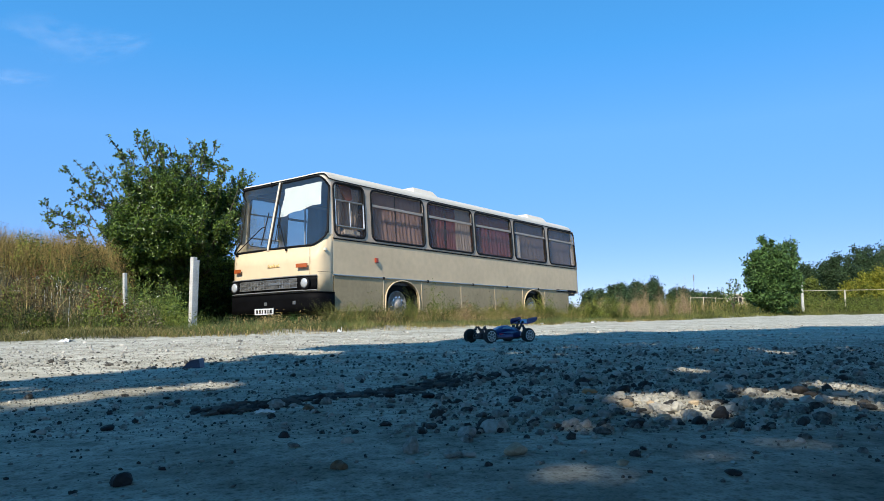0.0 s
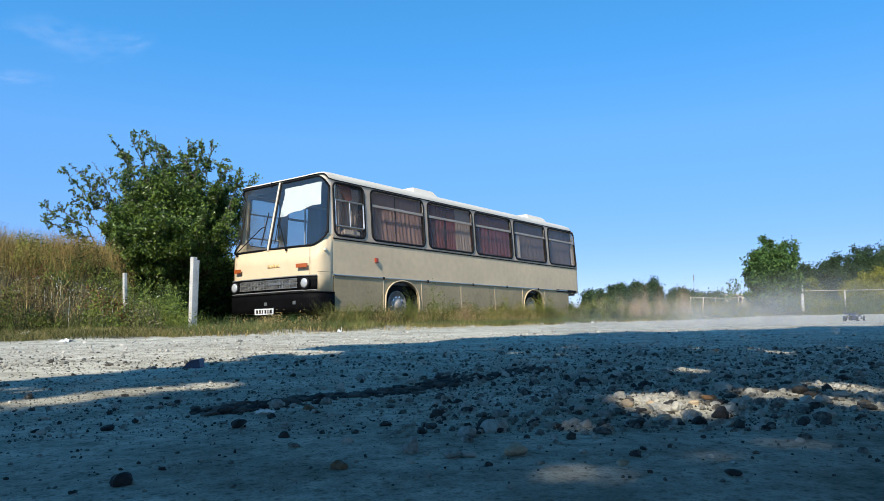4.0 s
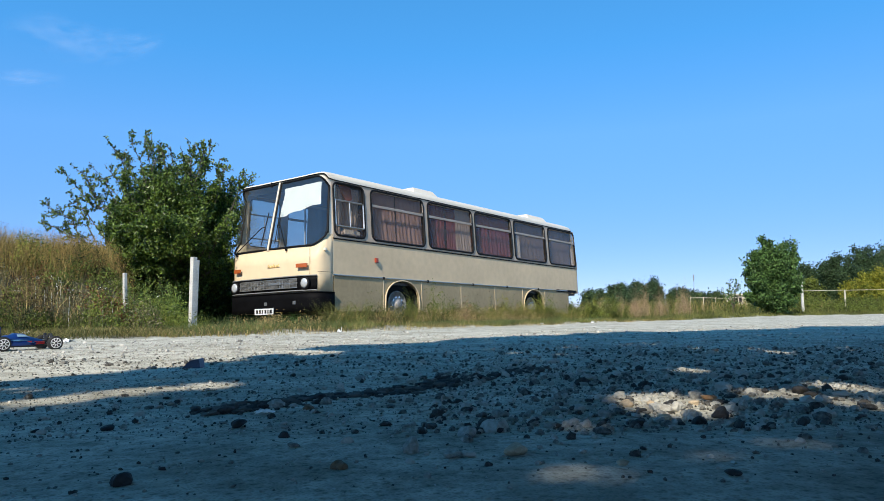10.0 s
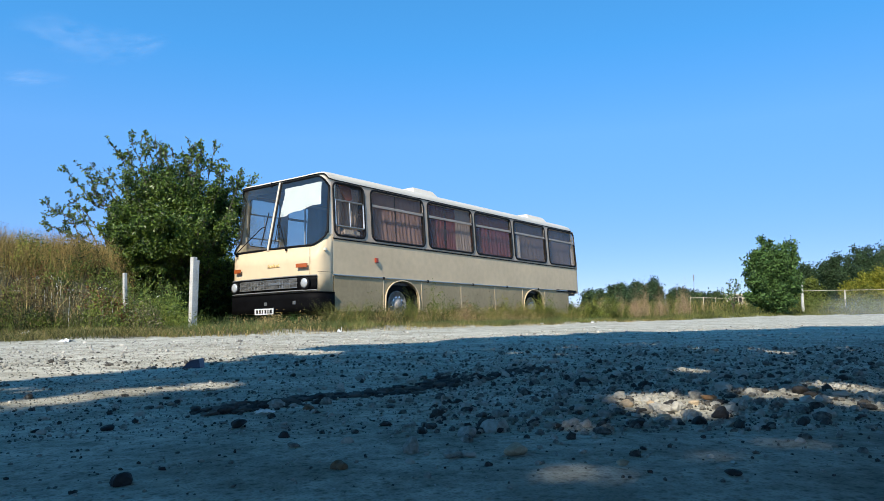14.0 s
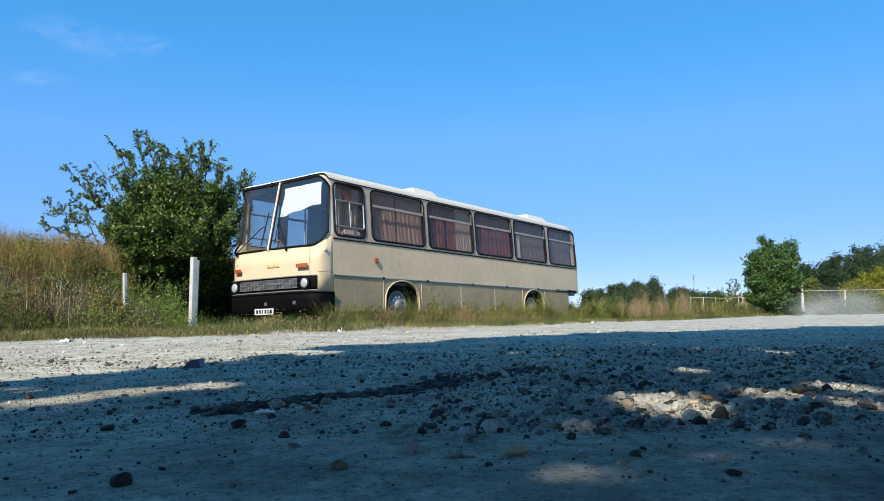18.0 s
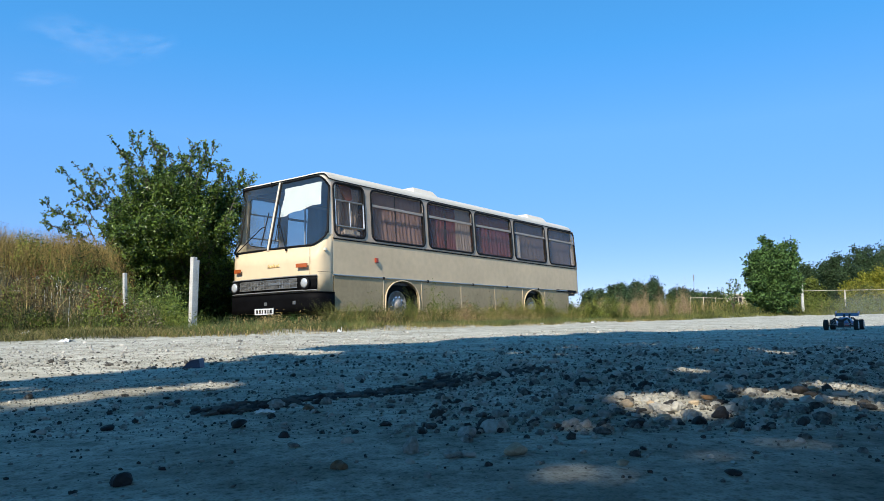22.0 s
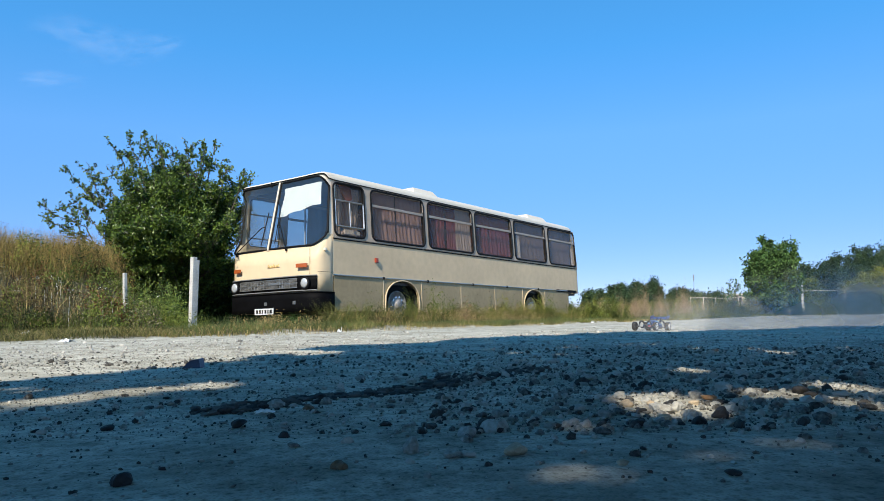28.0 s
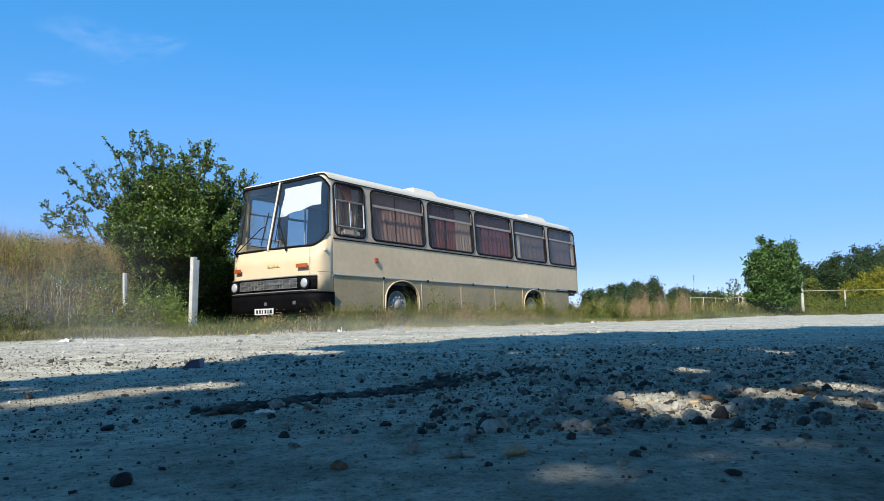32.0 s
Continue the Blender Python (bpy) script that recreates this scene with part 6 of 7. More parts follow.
    for x, wid in ((0.143, 0.032), (-0.143, 0.04)):
        for s in (-1, 1):
            hub = new("wheel")
            hub.parent = car
            hub.location = (x, s * (0.125 - wid / 2), 0.0425)
            o = s * wid / 2
            part("tyre", lathe(bmesh.new(), [(0.029, -o), (0.038, -o), (0.0415, -o * 0.8), (0.0425, -o * 0.4), (0.0425, o * 0.4), (0.0415, o * 0.8), (0.038, o), (0.029, o * 0.96)], "Y", 32), TYRE, hub, "black rubber tyre", True)
            bm = bmesh.new()
            for row in range(4):
                for k in range(28):
                    a = (k + 0.5 * (row % 2)) * 6.28318 / 28
                    c, d = math.cos(a), math.sin(a)
                    y0 = (row - 1.5) * wid * 0.2
                    ring = [[(r * c - q * d * 0.0028, y0 + e * 0.0022, r * d + q * c * 0.0028) for q, e in ((-1, -1), (1, -1), (1, 1), (-1, 1))] for r in (0.0415, 0.0435)]
                    vs = loft(bm, ring, True)
                    bm.faces.new(vs[1])
            part("tread", bm, TYRE, hub, "small rubber tread lugs")
            bm = bmesh.new()
            lathe(bm, [(0.0275, o * 0.2), (0.031, o * 0.2), (0.031, o * 1.02), (0.0275, o * 1.02)], "Y", 32)
            for f in [f for f in bm.faces if len(f.verts) > 4]:
                bm.faces.remove(f)
            for k in range(8):
                a = k * math.pi / 4
                dx, dz = math.cos(a), math.sin(a)
                tube(bm, [(0.007 * dx, o * 0.92, 0.007 * dz), (0.029 * dx, o * 0.96, 0.029 * dz)], [0.0036, 0.0026], 5)
            part("rim", bm, WHITE_NYLON, hub, "white eight-spoked rim")
            part("hub_nut", lathe(bmesh.new(), [(0.0095, o * 0.4), (0.0095, o * 0.98), (0.005, o * 1.08)], "Y", 10), BLACK_NYLON, hub)
            part("inner_disc", lathe(bmesh.new(), [(0.03, o * 0.1), (0.03, o * 0.2)], "Y", 24), BLACK_NYLON, hub)
            wheels.append(hub)
    return car, wheels


buggy, buggy_wheels = build_buggy()



# ---- bird, cloud, dust ----
FEATHER = mat("dark_feathers", (0.06, 0.055, 0.05), 0.6, vary=0.35, scale=60)
FEATHER_PALE = mat("pale_wing_feathers", (0.7, 0.66, 0.6), 0.7, vary=0.2, scale=60)


def build_bird():
    bird = tagged(new("bird"), "small grey-backed bird with a pale belly and wing linings in flight", "bird")
    rings = []
    for x, r, z in ((-0.06, 0.006, 0.0), (-0.04, 0.018, -0.002), (-0.01, 0.027, -0.005), (0.025, 0.026, -0.003), (0.05, 0.02, 0.004), (0.068, 0.018, 0.010), (0.082, 0.012, 0.010), (0.088, 0.004, 0.008)):
        rings.append([(x, r * math.cos(a), z + r * math.sin(a)) for a in spread(0, 5.76, 11)])
    bm = bmesh.new()
    vs = loft(bm, rings, True)
    bm.faces.new(vs[0][::-1])
    bm.faces.new(vs[-1])
    part("body", bm, FEATHER, bird, "", True)
    rings = [[(x, 1.03 * r * math.cos(a), z + 1.06 * r * math.sin(a)) for a in spread(math.pi * 0.97, math.pi * 2.03, 8)] for x, r, z in ((-0.055, 0.009, 0.0), (-0.04, 0.018, -0.002), (-0.01, 0.027, -0.005), (0.025, 0.026, -0.003), (0.05, 0.02, 0.004), (0.068, 0.018, 0.010))]
    bm = bmesh.new()
    loft(bm, rings)
    thicken(part("belly", bm, FEATHER_PALE, bird, "pale belly feathers", True), 0.001)
    part("beak", tube(bmesh.new(), [(0.086, 0, 0.008), (0.10, 0, 0.005)], [0.0045, 0.001], 6), BLACK_NYLON, bird)
    part("tail", slab(bmesh.new(), [(-0.05, -0.008, 0.002), (-0.125, -0.02, 0.004), (-0.118, 0.0, 0.004), (-0.125, 0.02, 0.004), (-0.05, 0.008, 0.002)], (0, 0, 0.003)), FEATHER, bird)
    wings = []
    for s in (-1, 1):
        wing = part("wing", slab(bmesh.new(), [(0.035, 0, 0), (0.045, s * 0.04, 0), (0.03, s * 0.085, 0), (-0.01, s * 0.135, 0), (-0.022, s * 0.1, 0), (-0.03, s * 0.05, 0), (-0.03, 0, 0)], (0, 0, 0.003)), FEATHER, bird)
        part("wing_lining", slab(bmesh.new(), [(0.034, s * 0.004, 0.0002), (0.043, s * 0.045, 0.0002), (0.027, s * 0.088, 0.0002), (-0.010, s * 0.128, 0.0002), (-0.02, s * 0.1, 0.0002), (-0.029, s * 0.01, 0.0002)], (0, 0, -0.003)), FEATHER_PALE, wing, "pale wing lining")
        wing.location = (0.0, s * 0.02, 0.012)
        wings.append((wing, s))
    return bird, wings


bird, bird_wings = build_bird()
bird.scale = (1.2, 1.2, 1.2)


def veil_material(name, colour, alpha, scale, low, high, forward=0.35):
    """A thin veil: thick in its middle, gone at its rim, broken by noise."""
    m = bpy.data.materials.new(name)
    m.use_nodes = True
    nt = m.node_tree
    nt.nodes.remove(nt.nodes["Principled BSDF"])
    co = nt.nodes.new("ShaderNodeTexCoord")
    info = nt.nodes.new("ShaderNodeObjectInfo")
    ln = nt.nodes.new("ShaderNodeVectorMath")
    ln.operation = "LENGTH"
    nt.links.new(co.outputs["Object"], ln.inputs[0])
    rim = nt.nodes.new("ShaderNodeMapRange")
    rim.interpolation_type = "SMOOTHERSTEP"
    rim.inputs["From Min"].default_value, rim.inputs["From Max"].default_value = 1.0, 0.05
    nt.links.new(ln.outputs["Value"], rim.inputs["Value"])
    shift = nt.nodes.new("ShaderNodeVectorMath")
    shift.operation = "ADD"
    mul = nt.nodes.new("ShaderNodeMath")
    mul.operation = "MULTIPLY"
    mul.inputs[1].default_value = 40
    nt.links.new(info.outputs["Random"], mul.inputs[0])
    nt.links.new(co.outputs["Object"], shift.inputs[0])
    nt.links.new(mul.outputs[0], shift.inputs[1])
    no = nt.nodes.new("ShaderNodeTexNoise")
    no.inputs["Scale"].default_value, no.inputs["Detail"].default_value = scale, 5
    nt.links.new(shift.outputs["Vector"], no.inputs["Vector"])
    cut = nt.nodes.new("ShaderNodeMapRange")
    cut.inputs["From Min"].default_value, cut.inputs["From Max"].default_value = low, high
    nt.links.new(no.outputs["Fac"], cut.inputs["Value"])
    both = nt.nodes.new("ShaderNodeMath")
    both.operation = "MULTIPLY"
    nt.links.new(rim.outputs["Result"], both.inputs[0])
    nt.links.new(cut.outputs["Result"], both.inputs[1])
    amount = nt.nodes.new("ShaderNodeMath")
    amount.operation = "MULTIPLY"
    amount.inputs[1].default_value = alpha
    nt.links.new(both.outputs[0], amount.inputs[0])
    clear = nt.nodes.new("ShaderNodeBsdfTransparent")
    dif = nt.nodes.new("ShaderNodeBsdfDiffuse")
    tra = nt.nodes.new("ShaderNodeBsdfTranslucent")
    for n in (dif, tra):
        n.inputs["Color"].default_value = (*colour, 1)
    body = nt.nodes.new("ShaderNodeMixShader")
    body.inputs[0].default_value = forward
    nt.links.new(dif.outputs[0], body.inputs[1])
    nt.links.new(tra.outputs[0], body.inputs[2])
    mx = nt.nodes.new("ShaderNodeMixShader")
    nt.links.new(amount.outputs[0], mx.inputs[0])
    nt.links.new(clear.outputs[0], mx.inputs[1])
    nt.links.new(body.outputs[0], mx.inputs[2])
    nt.links.new(mx.outputs[0], nt.nodes["Material Output"].inputs["Surface"])
    return m


def bowl(rings=7, n=20, depth=0.25):
    """A shallow bowl of unit radius, hollow side away from the viewer's side."""
    bm = bmesh.new()
    loops = []
    for k in range(1, rings + 1):
        r = k / rings
        loops.append([bm.verts.new((r * math.cos(6.28318 * j / n), -depth * (1 - r * r), r * math.sin(6.28318 * j / n))) for j in range(n)])
    c = bm.verts.new((0, -depth, 0))
    for j in range(n):
        bm.faces.new((c, loops[0][j], loops[0][(j + 1) % n]))
    for a, b in zip(loops, loops[1:]):
        for j in range(n):
            bm.faces.new((a[j], b[j], b[(j + 1) % n], a[(j + 1) % n]))
    for f in bm.faces:
        f.smooth = True
    return bm


CLOUD = veil_material("thin_cloud", (0.95, 0.95, 0.97), 0.13, 2.0, 0.38, 0.85, 0.2)
clouds = []
for px, py, w, h, tilt in ((165, 82, 120, 44, -4), (80, 58, 120, 46, 12), (30, 138, 90, 22, 4), (225, 76, 60, 26, -10)):
    me = bowl()
    ob = bm_object("cloud", me, CLOUD)
    ob.scale = (w / 1250 * 1800, 1.0, h / 1250 * 1800)
    tagged(ob, "faint wisp of white cloud in the blue sky", "cloud", kind="stuff")
    clouds.append((ob, px, py, tilt))

DUST = veil_material("road_dust", (0.54, 0.55, 0.58), 0.72, 1.6, 0.25, 0.72)
dust_mesh = bpy.data.meshes.new("dust_puff")
_b = bowl(7, 18, 0.3)
_b.to_mesh(dust_mesh)
_b.free()
dust_mesh.materials.append(DUST)
DUST_THIN = veil_material("thin_road_dust", (0.54, 0.55, 0.58), 0.34, 1.6, 0.25, 0.72)
thin_mesh = dust_mesh.copy()
thin_mesh.materials.clear()
thin_mesh.materials.append(DUST_THIN)
# each puff: starts, ends, x, y, half width, half height, drift in x and y over its life
DUST_PUFFS = (
    (0.05, 2.2, 1.00, 4.7, 0.55, 0.16, 0.25, 0.15), (0.2, 2.6, 0.75, 4.1, 0.5, 0.15, 0.35, 0.2), (0.4, 3.0, -0.15, 2.9, 0.5, 0.13, 0.3, 0.2),
    (0.6, 2.6, -0.25, 1.95, 0.34, 0.10, 0.3, 0.1), (0.75, 3.0, 0.0, 1.62, 0.32, 0.11, 0.25, 0.1), (0.95, 3.2, 0.28, 1.5, 0.3, 0.09, 0.2, 0.1),
    (0.85, 2.0, 0.22, 1.14, 0.18, 0.07, 0.1, 0.05), (1.0, 2.2, 0.5, 1.1, 0.17, 0.06, 0.15, 0.05), (0.95, 2.4, 0.02, 1.3, 0.25, 0.09, -0.1, 0.05), (1.05, 2.4, 0.42, 1.33, 0.22, 0.07, 0.2, 0.06), (1.2, 2.1, 0.55, 1.55, 0.3, 0.08, 0.15, 0.05), (1.3, 2.6, 0.45, 1.95, 0.5, 0.12, 0.3, 0.1), (1.15, 2.2, 0.50, 1.28, 0.2, 0.06, 0.25, 0.05), 
    (1.6, 3.6, 0.62, 2.3, 0.4, 0.14, 0.3, 0.1),
    (1.9, 4.4, 0.85, 3.6, 0.6, 0.16, 0.3, 0.3), (2.2, 5.0, 1.1, 5.4, 1.0, 0.22, 0.4, 0.2), (2.6, 5.4, 2.0, 6.8, 1.2, 0.24, 0.4, 0.2), (3.2, 6.4, 3.6, 8.8, 1.5, 0.3, 0.5, 0.2),
    (1.5, 5.2, 2.4, 5.2, 1.5, 0.34, 0.6, 0.2), (1.3, 3.9, 0.9, 2.6, 0.9, 0.16, 0.5, 0.2), (1.3, 4.2, 1.6, 4.2, 1.5, 0.2, 0.5, 0.2), (1.4, 4.6, 2.6, 5.6, 1.7, 0.25, 0.4, 0.2), (1.5, 4.6, 0.8, 3.4, 1.2, 0.15, 0.4, 0.2), (1.6, 4.4, 0.2, 4.6, 1.4, 0.14, 0.3, 0.1), (1.35, 4.2, 1.5, 3.2, 1.1, 0.2, 0.5, 0.2), (1.4, 5.0, 3.4, 8.5, 2.6, 0.5, 0.4, 0.2), (1.6, 5.2, 5.0, 9.5, 2.8, 0.55, 0.4, 0.2), (28.3, 31.0, 2.4, 4.2, 1.0, 0.22, 0.4, 0.1), (5.6, 8.0, -0.6, 8.2, 0.8, 0.14, 0.3, 0.1), (6.3, 7.0, -3.2, 5.2, 0.7, 0.1, 0.3, 0.1),
    (10.3, 12.6, -0.6, 6.9, 0.7, 0.12, 0.4, 0.2), (10.7, 12.0, 4.2, 15.8, 1.4, 0.22, 0.5, 0.3), (12.6, 15.4, 13.0, 22.0, 2.2, 0.5, 0.6, 0.2),
    (13.2, 17.6, 13.0, 21.5, 2.2, 0.4, -0.6, 0.2), (15.2, 20.5, 12.6, 21.0, 2.2, 0.55, -1.4, 0.1), (16.4, 21.6, 12.6, 21.5, 2.4, 0.6, -1.2, 0.2), (16.9, 20.4, 10.9, 20.5, 0.8, 0.32, -0.6, 0.2), (17.6, 22.4, 12.0, 20.5, 1.8, 0.4, -0.6, 0.2), (18.6, 23.4, 12.6, 20.0, 1.8, 0.7, -0.8, 0.1),
    (21.9, 25.6, 5.2, 8.4, 1.0, 0.28, 0.5, 0.3), (22.1, 25.0, 2.6, 5.2, 0.8, 0.16, 0.3, 0.2), (22.5, 24.6, 0.5, 2.0, 0.5, 0.12, 0.2, 0.1), (22.3, 25.9, 6.2, 9.2, 1.2, 0.4, 0.5, 0.2),
    (26.6, 29.6, 3.9, 6.8, 1.0, 0.42, 0.3, 0.2), (27.0, 29.8, 3.5, 6.6, 1.3, 0.36, 0.5, 0.2), (27.1, 30.2, 3.0, 6.5, 1.25, 0.3, 0.5, 0.2), (27.4, 30.6, 2.6, 6.9, 1.2, 0.26, 0.5, 0.2), (28.4, 31.2, 2.2, 6.2, 1.0, 0.26, 0.6, 0.2), (28.7, 31.4, 3.2, 5.9, 1.0, 0.3, 0.6, 0.2), (28.8, 31.6, 3.6, 5.8, 1.2, 0.4, 0.5, 0.2), (29.6, 32.6, 3.0, 8.2, 1.8, 0.4, 0.6, 0.2),
    (30.7, 31.6, 0.1, 1.9, 0.5, 0.12, 0.1, 0.1), (30.8, 31.8, -0.6, 2.0, 0.6, 0.16, 0.1, 0.1), (31.0, 33.2, -1.6, 3.6, 0.9, 0.10, 0.2, 0.2), (31.1, 33.6, -4.6, 7.4, 2.2, 0.8, 0.3, 0.2), (30.2, 33.0, -0.5, 7.0, 2.4, 0.17, 0.4, 0.1))
dust = []
for row in DUST_PUFFS:
    ob = new("dust_puff", thin_mesh if (12.5 < row[0] < 20 and row[4] > 1) or row[0] in (0.85, 0.95, 1.0, 1.05, 1.15, 1.3, 1.35, 1.4, 1.45, 1.5, 1.6, 2.2, 2.6, 28.3, 28.8, 29.6, 30.2, 31.0, 31.1, 5.6, 22.5) else dust_mesh)
    ob.scale = (row[4], row[4] * 0.6, row[5] * 1.5)
    tagged(ob, "pale drifting puff of road dust behind the car", "dust", "puffs of road dust", kind="stuff")
    dust.append(ob)
# the car: seconds, x, y and the way its nose points
BUGGY_ROWS = (
    (0, 0.348, 4.415, 211), (0.1, 0.238, 3.974, 214), (0.2, 0.096, 3.634, 228), (0.3, -0.033, 3.234, 255),
    (0.4, -0.080, 2.727, 288), (0.5, -0.092, 2.352, 308), (0.6, -0.042, 1.928, 332), (0.7, 0.018, 1.511, 362),
    (0.8, 0.158, 1.419, 374), (0.9, 0.248, 1.416, 394), (1, 0.330, 1.380, 412), (1.1, 0.379, 1.374, 422),
    (1.2, 0.416, 1.401, 433), (1.3, 0.503, 1.468, 446), (1.4, 0.574, 1.574, 460), (1.5, 0.593, 1.798, 472),
    (1.6, 0.572, 1.943, 473), (1.7, 0.551, 2.138, 468), (1.8, 0.561, 2.435, 460), (1.9, 0.604, 2.962, 452),
    (2, 0.701, 3.771, 442), (2.1, 0.769, 4.315, 422), (2.2, 0.875, 4.885, 405), (2.4, 1.200, 5.910, 385),
    (2.6, 1.537, 6.370, 374), (2.8, 2.086, 7.099, 372), (3, 2.799, 7.990, 374), (3.1, 3.230, 8.522, 380),
    (3.2, 3.562, 8.671, 385), (3.3, 4.067, 9.339, 395), (3.4, 4.637, 10.162, 402), (3.5, 4.976, 10.592, 408),
    (4, 7.200, 12.400, 400), (4.5, 8.200, 14.200, 485), (4.9, 6.000, 14.400, 565), (5.2, 3.200, 12.200, 575),
    (5.5, 0.119, 9.512, 585), (5.6, -0.171, 8.881, 605), (5.7, -0.439, 8.340, 601), (5.8, -0.650, 8.000, 600),
    (5.9, -0.887, 7.574, 593), (6, -1.147, 7.353, 606), (6.1, -1.334, 6.551, 609), (6.2, -1.608, 6.145, 606),
    (6.3, -1.813, 5.480, 607), (6.4, -2.097, 4.998, 598), (6.5, -2.404, 4.530, 593), (6.6, -2.758, 4.106, 567),
    (7, -4.600, 3.400, 575), (7.6, -6.200, 2.200, 600), (8, -6.500, 1.400, 630), (8.4, -6.400, 0.800, 670),
    (8.8, -6.000, 0.500, 720), (9.2, -5.600, 0.900, 765), (9.7, -4.200, 2.600, 782), (10, -2.572, 4.341, 769),
    (10.1, -2.301, 4.770, 757), (10.2, -1.753, 4.957, 743), (10.3, -1.254, 5.205, 765), (10.4, -0.828, 5.873, 777),
    (10.5, -0.275, 6.738, 783), (10.6, 0.293, 8.062, 784), (10.7, 1.087, 9.507, 780), (10.8, 1.759, 10.592, 775),
    (10.9, 2.522, 11.581, 774), (11, 3.218, 12.570, 760), (11.2, 4.560, 13.272, 754), (11.4, 5.976, 14.423, 754),
    (11.7, 7.348, 15.120, 751), (12, 8.852, 16.174, 745), (12.5, 15.500, 19.000, 730), (13.5, 20.500, 21.000, 660),
    (15, 21.500, 19.000, 620), (17, 21.000, 17.000, 580), (19, 18.000, 14.500, 560), (20.5, 14.200, 12.600, 545),
    (21.3, 9.500, 10.400, 565), (21.8, 4.844, 7.948, 573), (21.9, 4.058, 6.867, 594), (22, 3.323, 5.879, 592),
    (22.1, 2.639, 5.046, 591), (22.2, 1.855, 4.078, 592), (22.3, 1.140, 3.160, 591), (22.4, 0.478, 2.359, 571),
    (22.5, -0.141, 1.835, 574), (22.6, -0.804, 1.190, 568), (22.8, -3.000, 0.600, 550), (23.4, -4.600, -0.600, 600),
    (23.8, -4.400, -1.600, 645), (24.2, -3.600, -2.400, 690), (25.2, 1.000, -3.000, 725), (26.2, 5.400, -0.600, 770),
    (26.8, 6.600, 2.600, 830), (27.2, 5.300, 5.300, 870), (27.5, 2.646, 5.953, 903), (27.6, 2.414, 5.894, 903),
    (27.7, 2.284, 6.006, 908), (27.8, 2.222, 6.333, 916), (27.9, 2.154, 6.698, 928), (28, 2.086, 7.099, 948),
    (28.1, 1.887, 6.949, 988), (28.2, 1.762, 6.746, 1028), (28.3, 1.661, 6.540, 1050), (28.4, 1.633, 6.291, 1064),
    (28.5, 1.685, 5.999, 1072), (28.6, 1.774, 5.702, 1077), (28.7, 1.925, 5.380, 1079), (28.8, 2.120, 5.052, 1075),
    (28.9, 2.312, 4.747, 1070), (29, 2.582, 4.564, 1070), (29.1, 2.750, 4.302, 1065), (29.4, 5.600, 4.600, 1035),
    (29.8, 6.300, 3.000, 970), (30.1, 4.600, 1.900, 920), (30.5, 1.126, 1.530, 902), (30.6, 0.790, 1.535, 908),
    (30.7, 0.475, 1.498, 914), (30.8, 0.088, 1.441, 904), (30.9, -0.313, 1.480, 890), (31, -0.785, 1.650, 893),
    (31.1, -1.400, 1.820, 888), (31.4, -4.200, 3.000, 870), (32, -7.500, 4.500, 890),
)


def key_buggy():
    rows = []
    for t, x, y, h in BUGGY_ROWS:
        squat = math.exp(-((t - 1.0) / 0.22) ** 2)   # the tail digs in where it spins round
        rows.append((t, pose(x, y, float(ground_z(x, y)) - 0.012 * squat, 1.6 * math.sin(t * 21), 1.2 * math.sin(t * 17) - 4.0 * squat, h)))
    walk(buggy, rows)
    for hub in buggy_wheels:
        x, y, z = hub.location
        walk(hub, [(i / 10, pose(x, y, z, 0, (78 * i) % 360, 0)) for i in range(321)])


def key_stones():
    def fly(ob, rows):
        first, last = rows[0], rows[-1]
        out = [(0.0, pose(*first[1], 0, 0, 20))]
        for i, (t, p) in enumerate(rows):
            k = min(i, len(rows) - 1 - i)   # tumbling, then coming to rest
            out.append((t, pose(*p, 45 * k, 15 * k, 20 + 25 * i)))
        out.append((32.0, out[-1][1]))
        walk(ob, out)

    def air(px, py, d):
        return tuple(float(v) for v in at_depth(px, py, d))

    fly(flying_stone, [(0.8, tuple(flying_stone.location)), (0.9, air(1009, 504, 1.3)), (1.0, air(1088, 353, 1.08)), (1.1, air(1218, 268, 0.8)), (1.2, air(1470, 325, 0.53)), (1.3, (0.48, 0.36, 0.05)), (1.4, (0.56, 0.30, 0.008))])
    fly(skipping_stone, [(1.1, tuple(skipping_stone.location)), (1.2, air(967, 626, 1.0)), (1.3, air(1070, 665, 0.88)), (1.4, air(1236, 775, 0.74)), (1.5, air(1425, 747, 0.66)), (1.6, (0.42, 0.56, 0.02)), (1.7, (0.45, 0.52, 0.005))])
    fly(rolling_stone, [(0.9, tuple(rolling_stone.location)), (1.0, (-0.1, 1.22, 0.05)), (1.2, air(530, 735, 1.06)), (1.5, air(440, 742, 1.0)), (1.7, (-0.283, 0.985, 0.007))])
    fly(brick_chip, [(0.9, tuple(brick_chip.location)), (1.05, (0.36, 1.26, 0.06)), (1.2, (0.42, 1.22, 0.03)), (1.3, (0.446, 1.207, 0.007))])
    fly(left_stone, [(0.8, tuple(left_stone.location)), (0.9, (-0.3, 1.2, 0.06)), (1.1, (-0.38, 0.85, 0.04)), (1.2, air(103, 812, 0.66)), (1.3, (-0.48, 0.55, 0.01)), (1.4, (-0.52, 0.5, 0.004))])


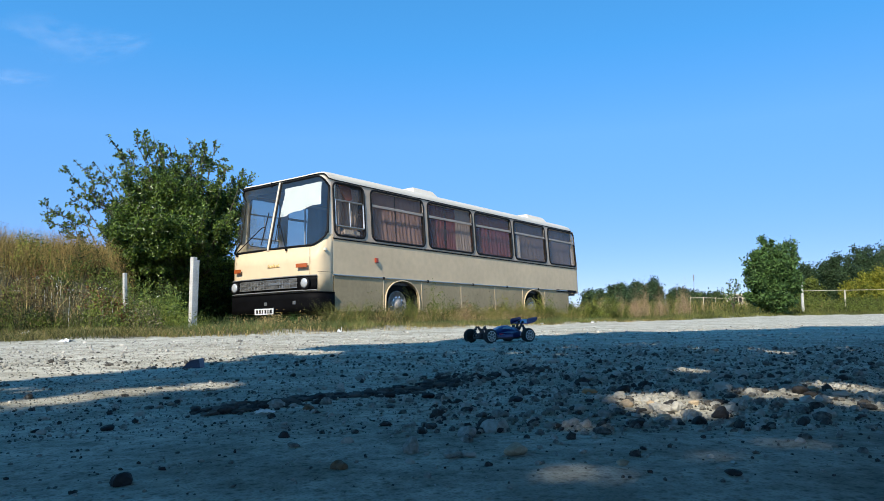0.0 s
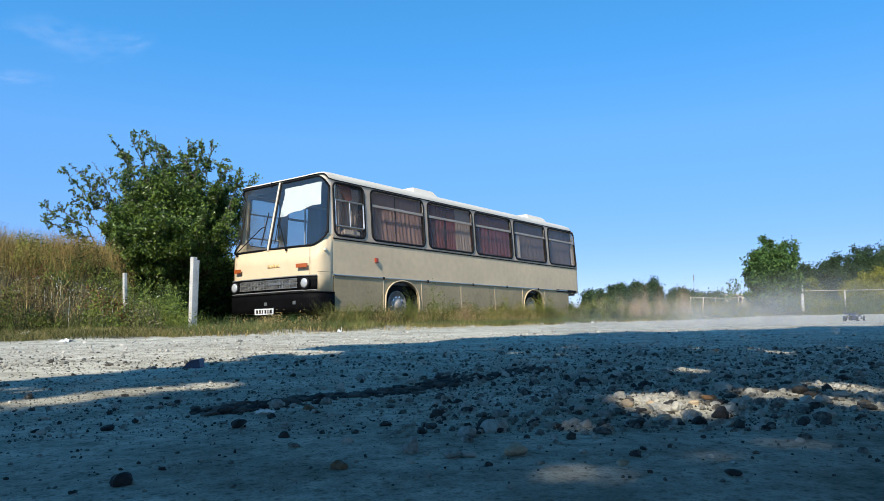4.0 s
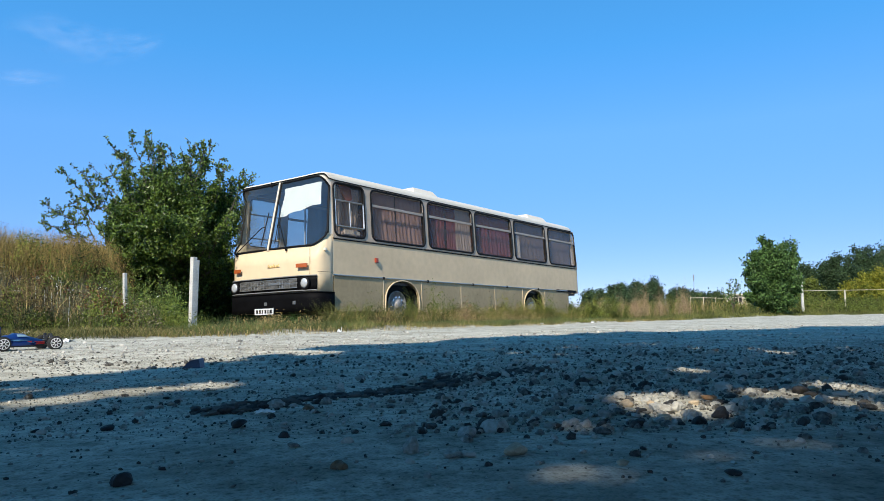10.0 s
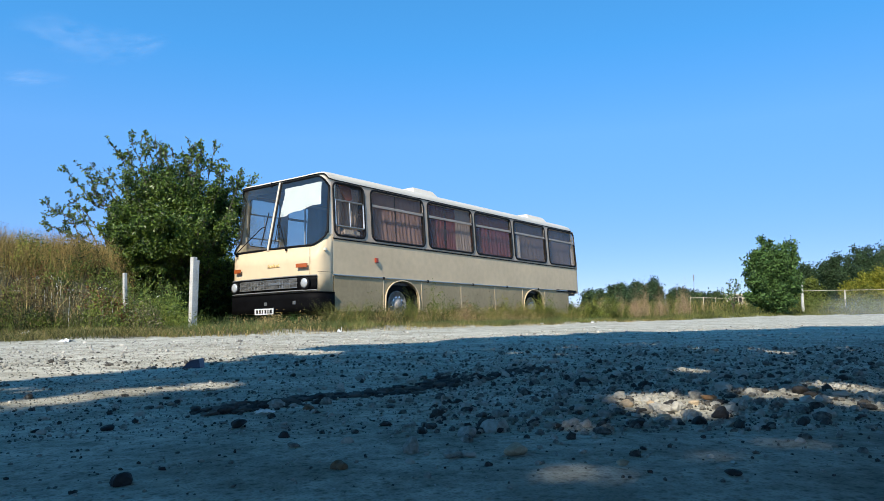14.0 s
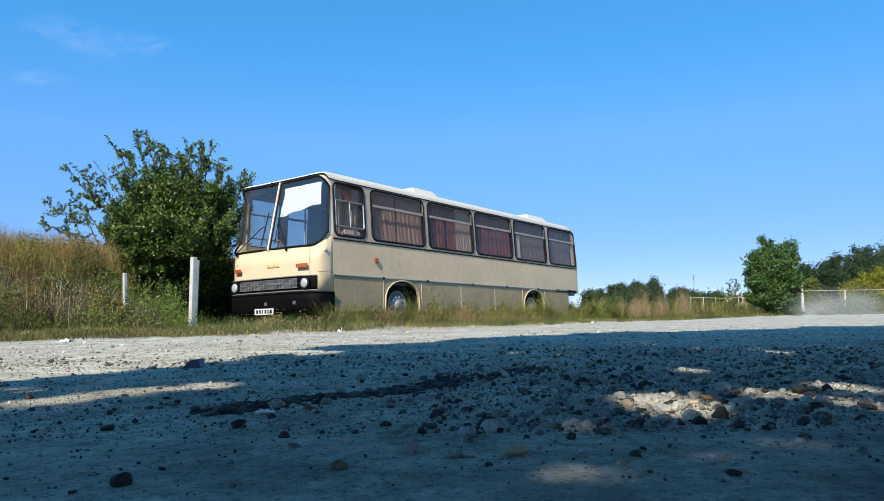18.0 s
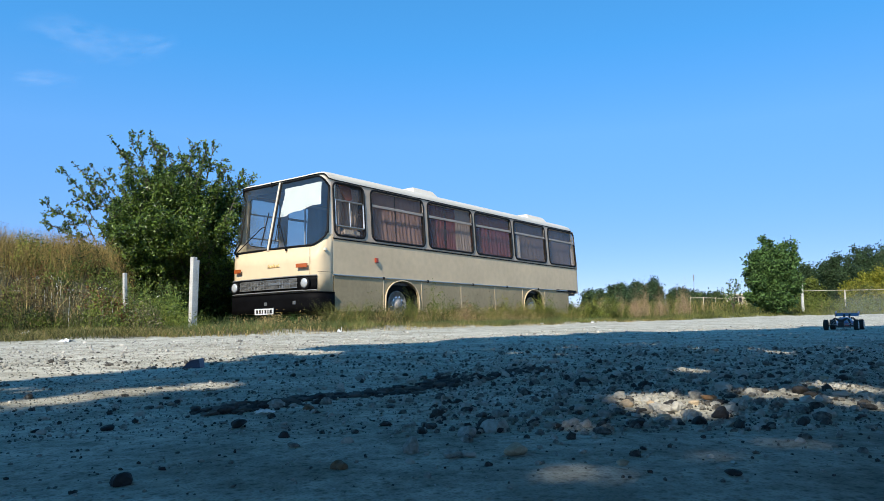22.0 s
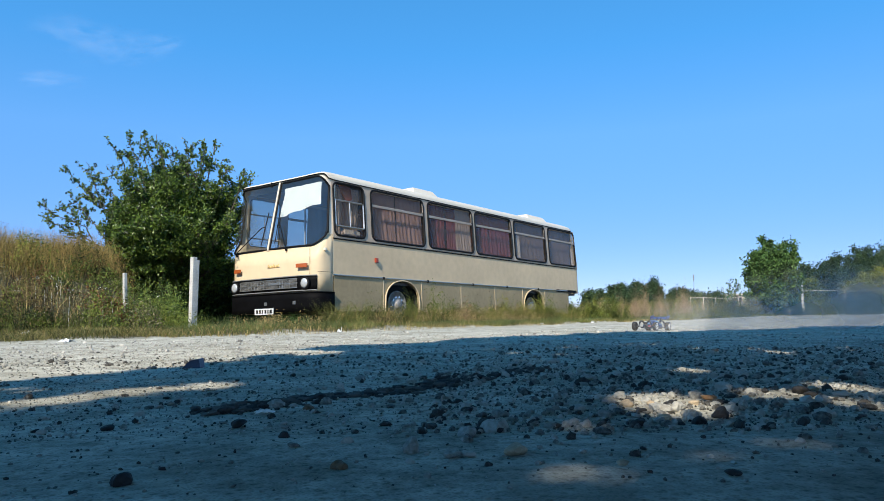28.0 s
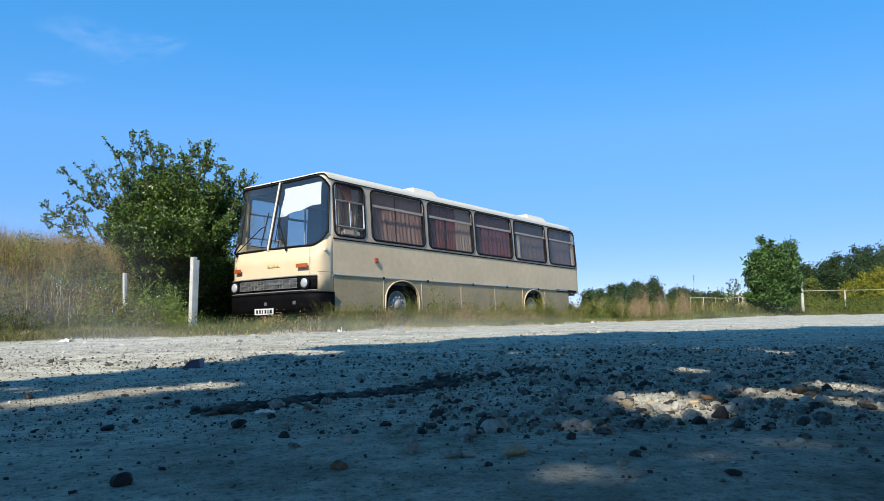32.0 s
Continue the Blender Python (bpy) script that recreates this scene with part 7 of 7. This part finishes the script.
def key_bird():
    track = [(24.5, -320, 470, 14.5), (24.7, 20, 420, 12.2), (24.8, 122, 390, 11.0), (24.9, 201, 360, 10.0), (25.0, 311, 330, 8.8), (25.1, 435, 308, 7.7), (25.2, 591, 277, 6.4), (25.3, 786, 253, 5.3), (25.4, 1042, 238, 4.3), (25.5, 1340, 224, 3.7), (25.6, 1720, 205, 3.2)]
    pts = [(t, at_depth(a, b, d)) for t, a, b, d in track]
    rows = [(0.0, pose(*pts[0][1], 0, 0, -40))]
    for i, (t, p) in enumerate(pts):
        q = pts[min(i + 1, len(pts) - 1)][1] - pts[max(i - 1, 0)][1]
        rows.append((t, pose(*p, 0, -math.degrees(math.atan2(q[2], math.hypot(q[0], q[1]))), math.degrees(math.atan2(q[1], q[0])))))
    end = pose(9.0, -5.0, 4.0, 0, 0, -60)
    rows += [(26.4, end), (32.0, end)]
    walk(bird, rows)
    for wing, s in bird_wings:
        flap = [(24.4, 10), (24.5, 50), (24.6, -20), (24.7, 55), (24.8, -10), (24.9, 62), (25.0, 50), (25.1, 62), (25.2, 70), (25.3, 40), (25.4, -42), (25.5, -8), (25.6, 50), (25.7, -20), (26.0, 10)]
        base = tuple(wing.location)
        walk(wing, [(0.0, pose(*base, s * 10))] + [(t, pose(*base, s * a)) for t, a in flap] + [(32.0, pose(*base, s * 10))])


def key_air():
    for ob, px, py, tilt in clouds:
        a, b = at_depth(px, py, 1800), at_depth(px + 66, py + 3, 1800)
        walk(ob, [(0.0, pose(*a, 0, tilt, 0)), (32.0, pose(*b, 0, tilt, 0))])
    for ob, (t0, t1, x, y, w, h, dx, dy) in zip(dust, DUST_PUFFS):
        z = float(ground_z(x, y))
        low = z - h * 1.9
        rows = [(0.0, pose(x, y, low))] if t0 > 0.02 else []
        life = t1 - t0
        for f, up in ((0.0, low), (0.12, z + 0.15 * h), (0.45, z + 0.45 * h), (0.75, z - 0.2 * h), (1.0, low)):
            rows.append((t0 + life * f, pose(x + dx * f, y + dy * f, up)))
        rows.append((34.0, pose(x + dx, y + dy, low)))
        walk(ob, rows)


def key_sway():
    # the wind stirs the limbs of the tree and the bush
    rng = np.random.default_rng(77)
    for limbs, size in ((tree_limbs, 0.9), (bush_limbs, 0.6)):
        for limb in limbs:
            a, b, w = rng.uniform(0, 6.28), rng.uniform(0, 6.28), rng.uniform(0.8, 1.4)
            walk(limb, [(t * 0.8, pose(0, 0, 0, size * math.sin(a + w * t * 1.3), size * math.sin(b + w * t * 1.7), 0)) for t in range(41)])


def motions():
    key_buggy()
    key_stones()
    key_bird()
    key_air()
    key_sway()


motions()
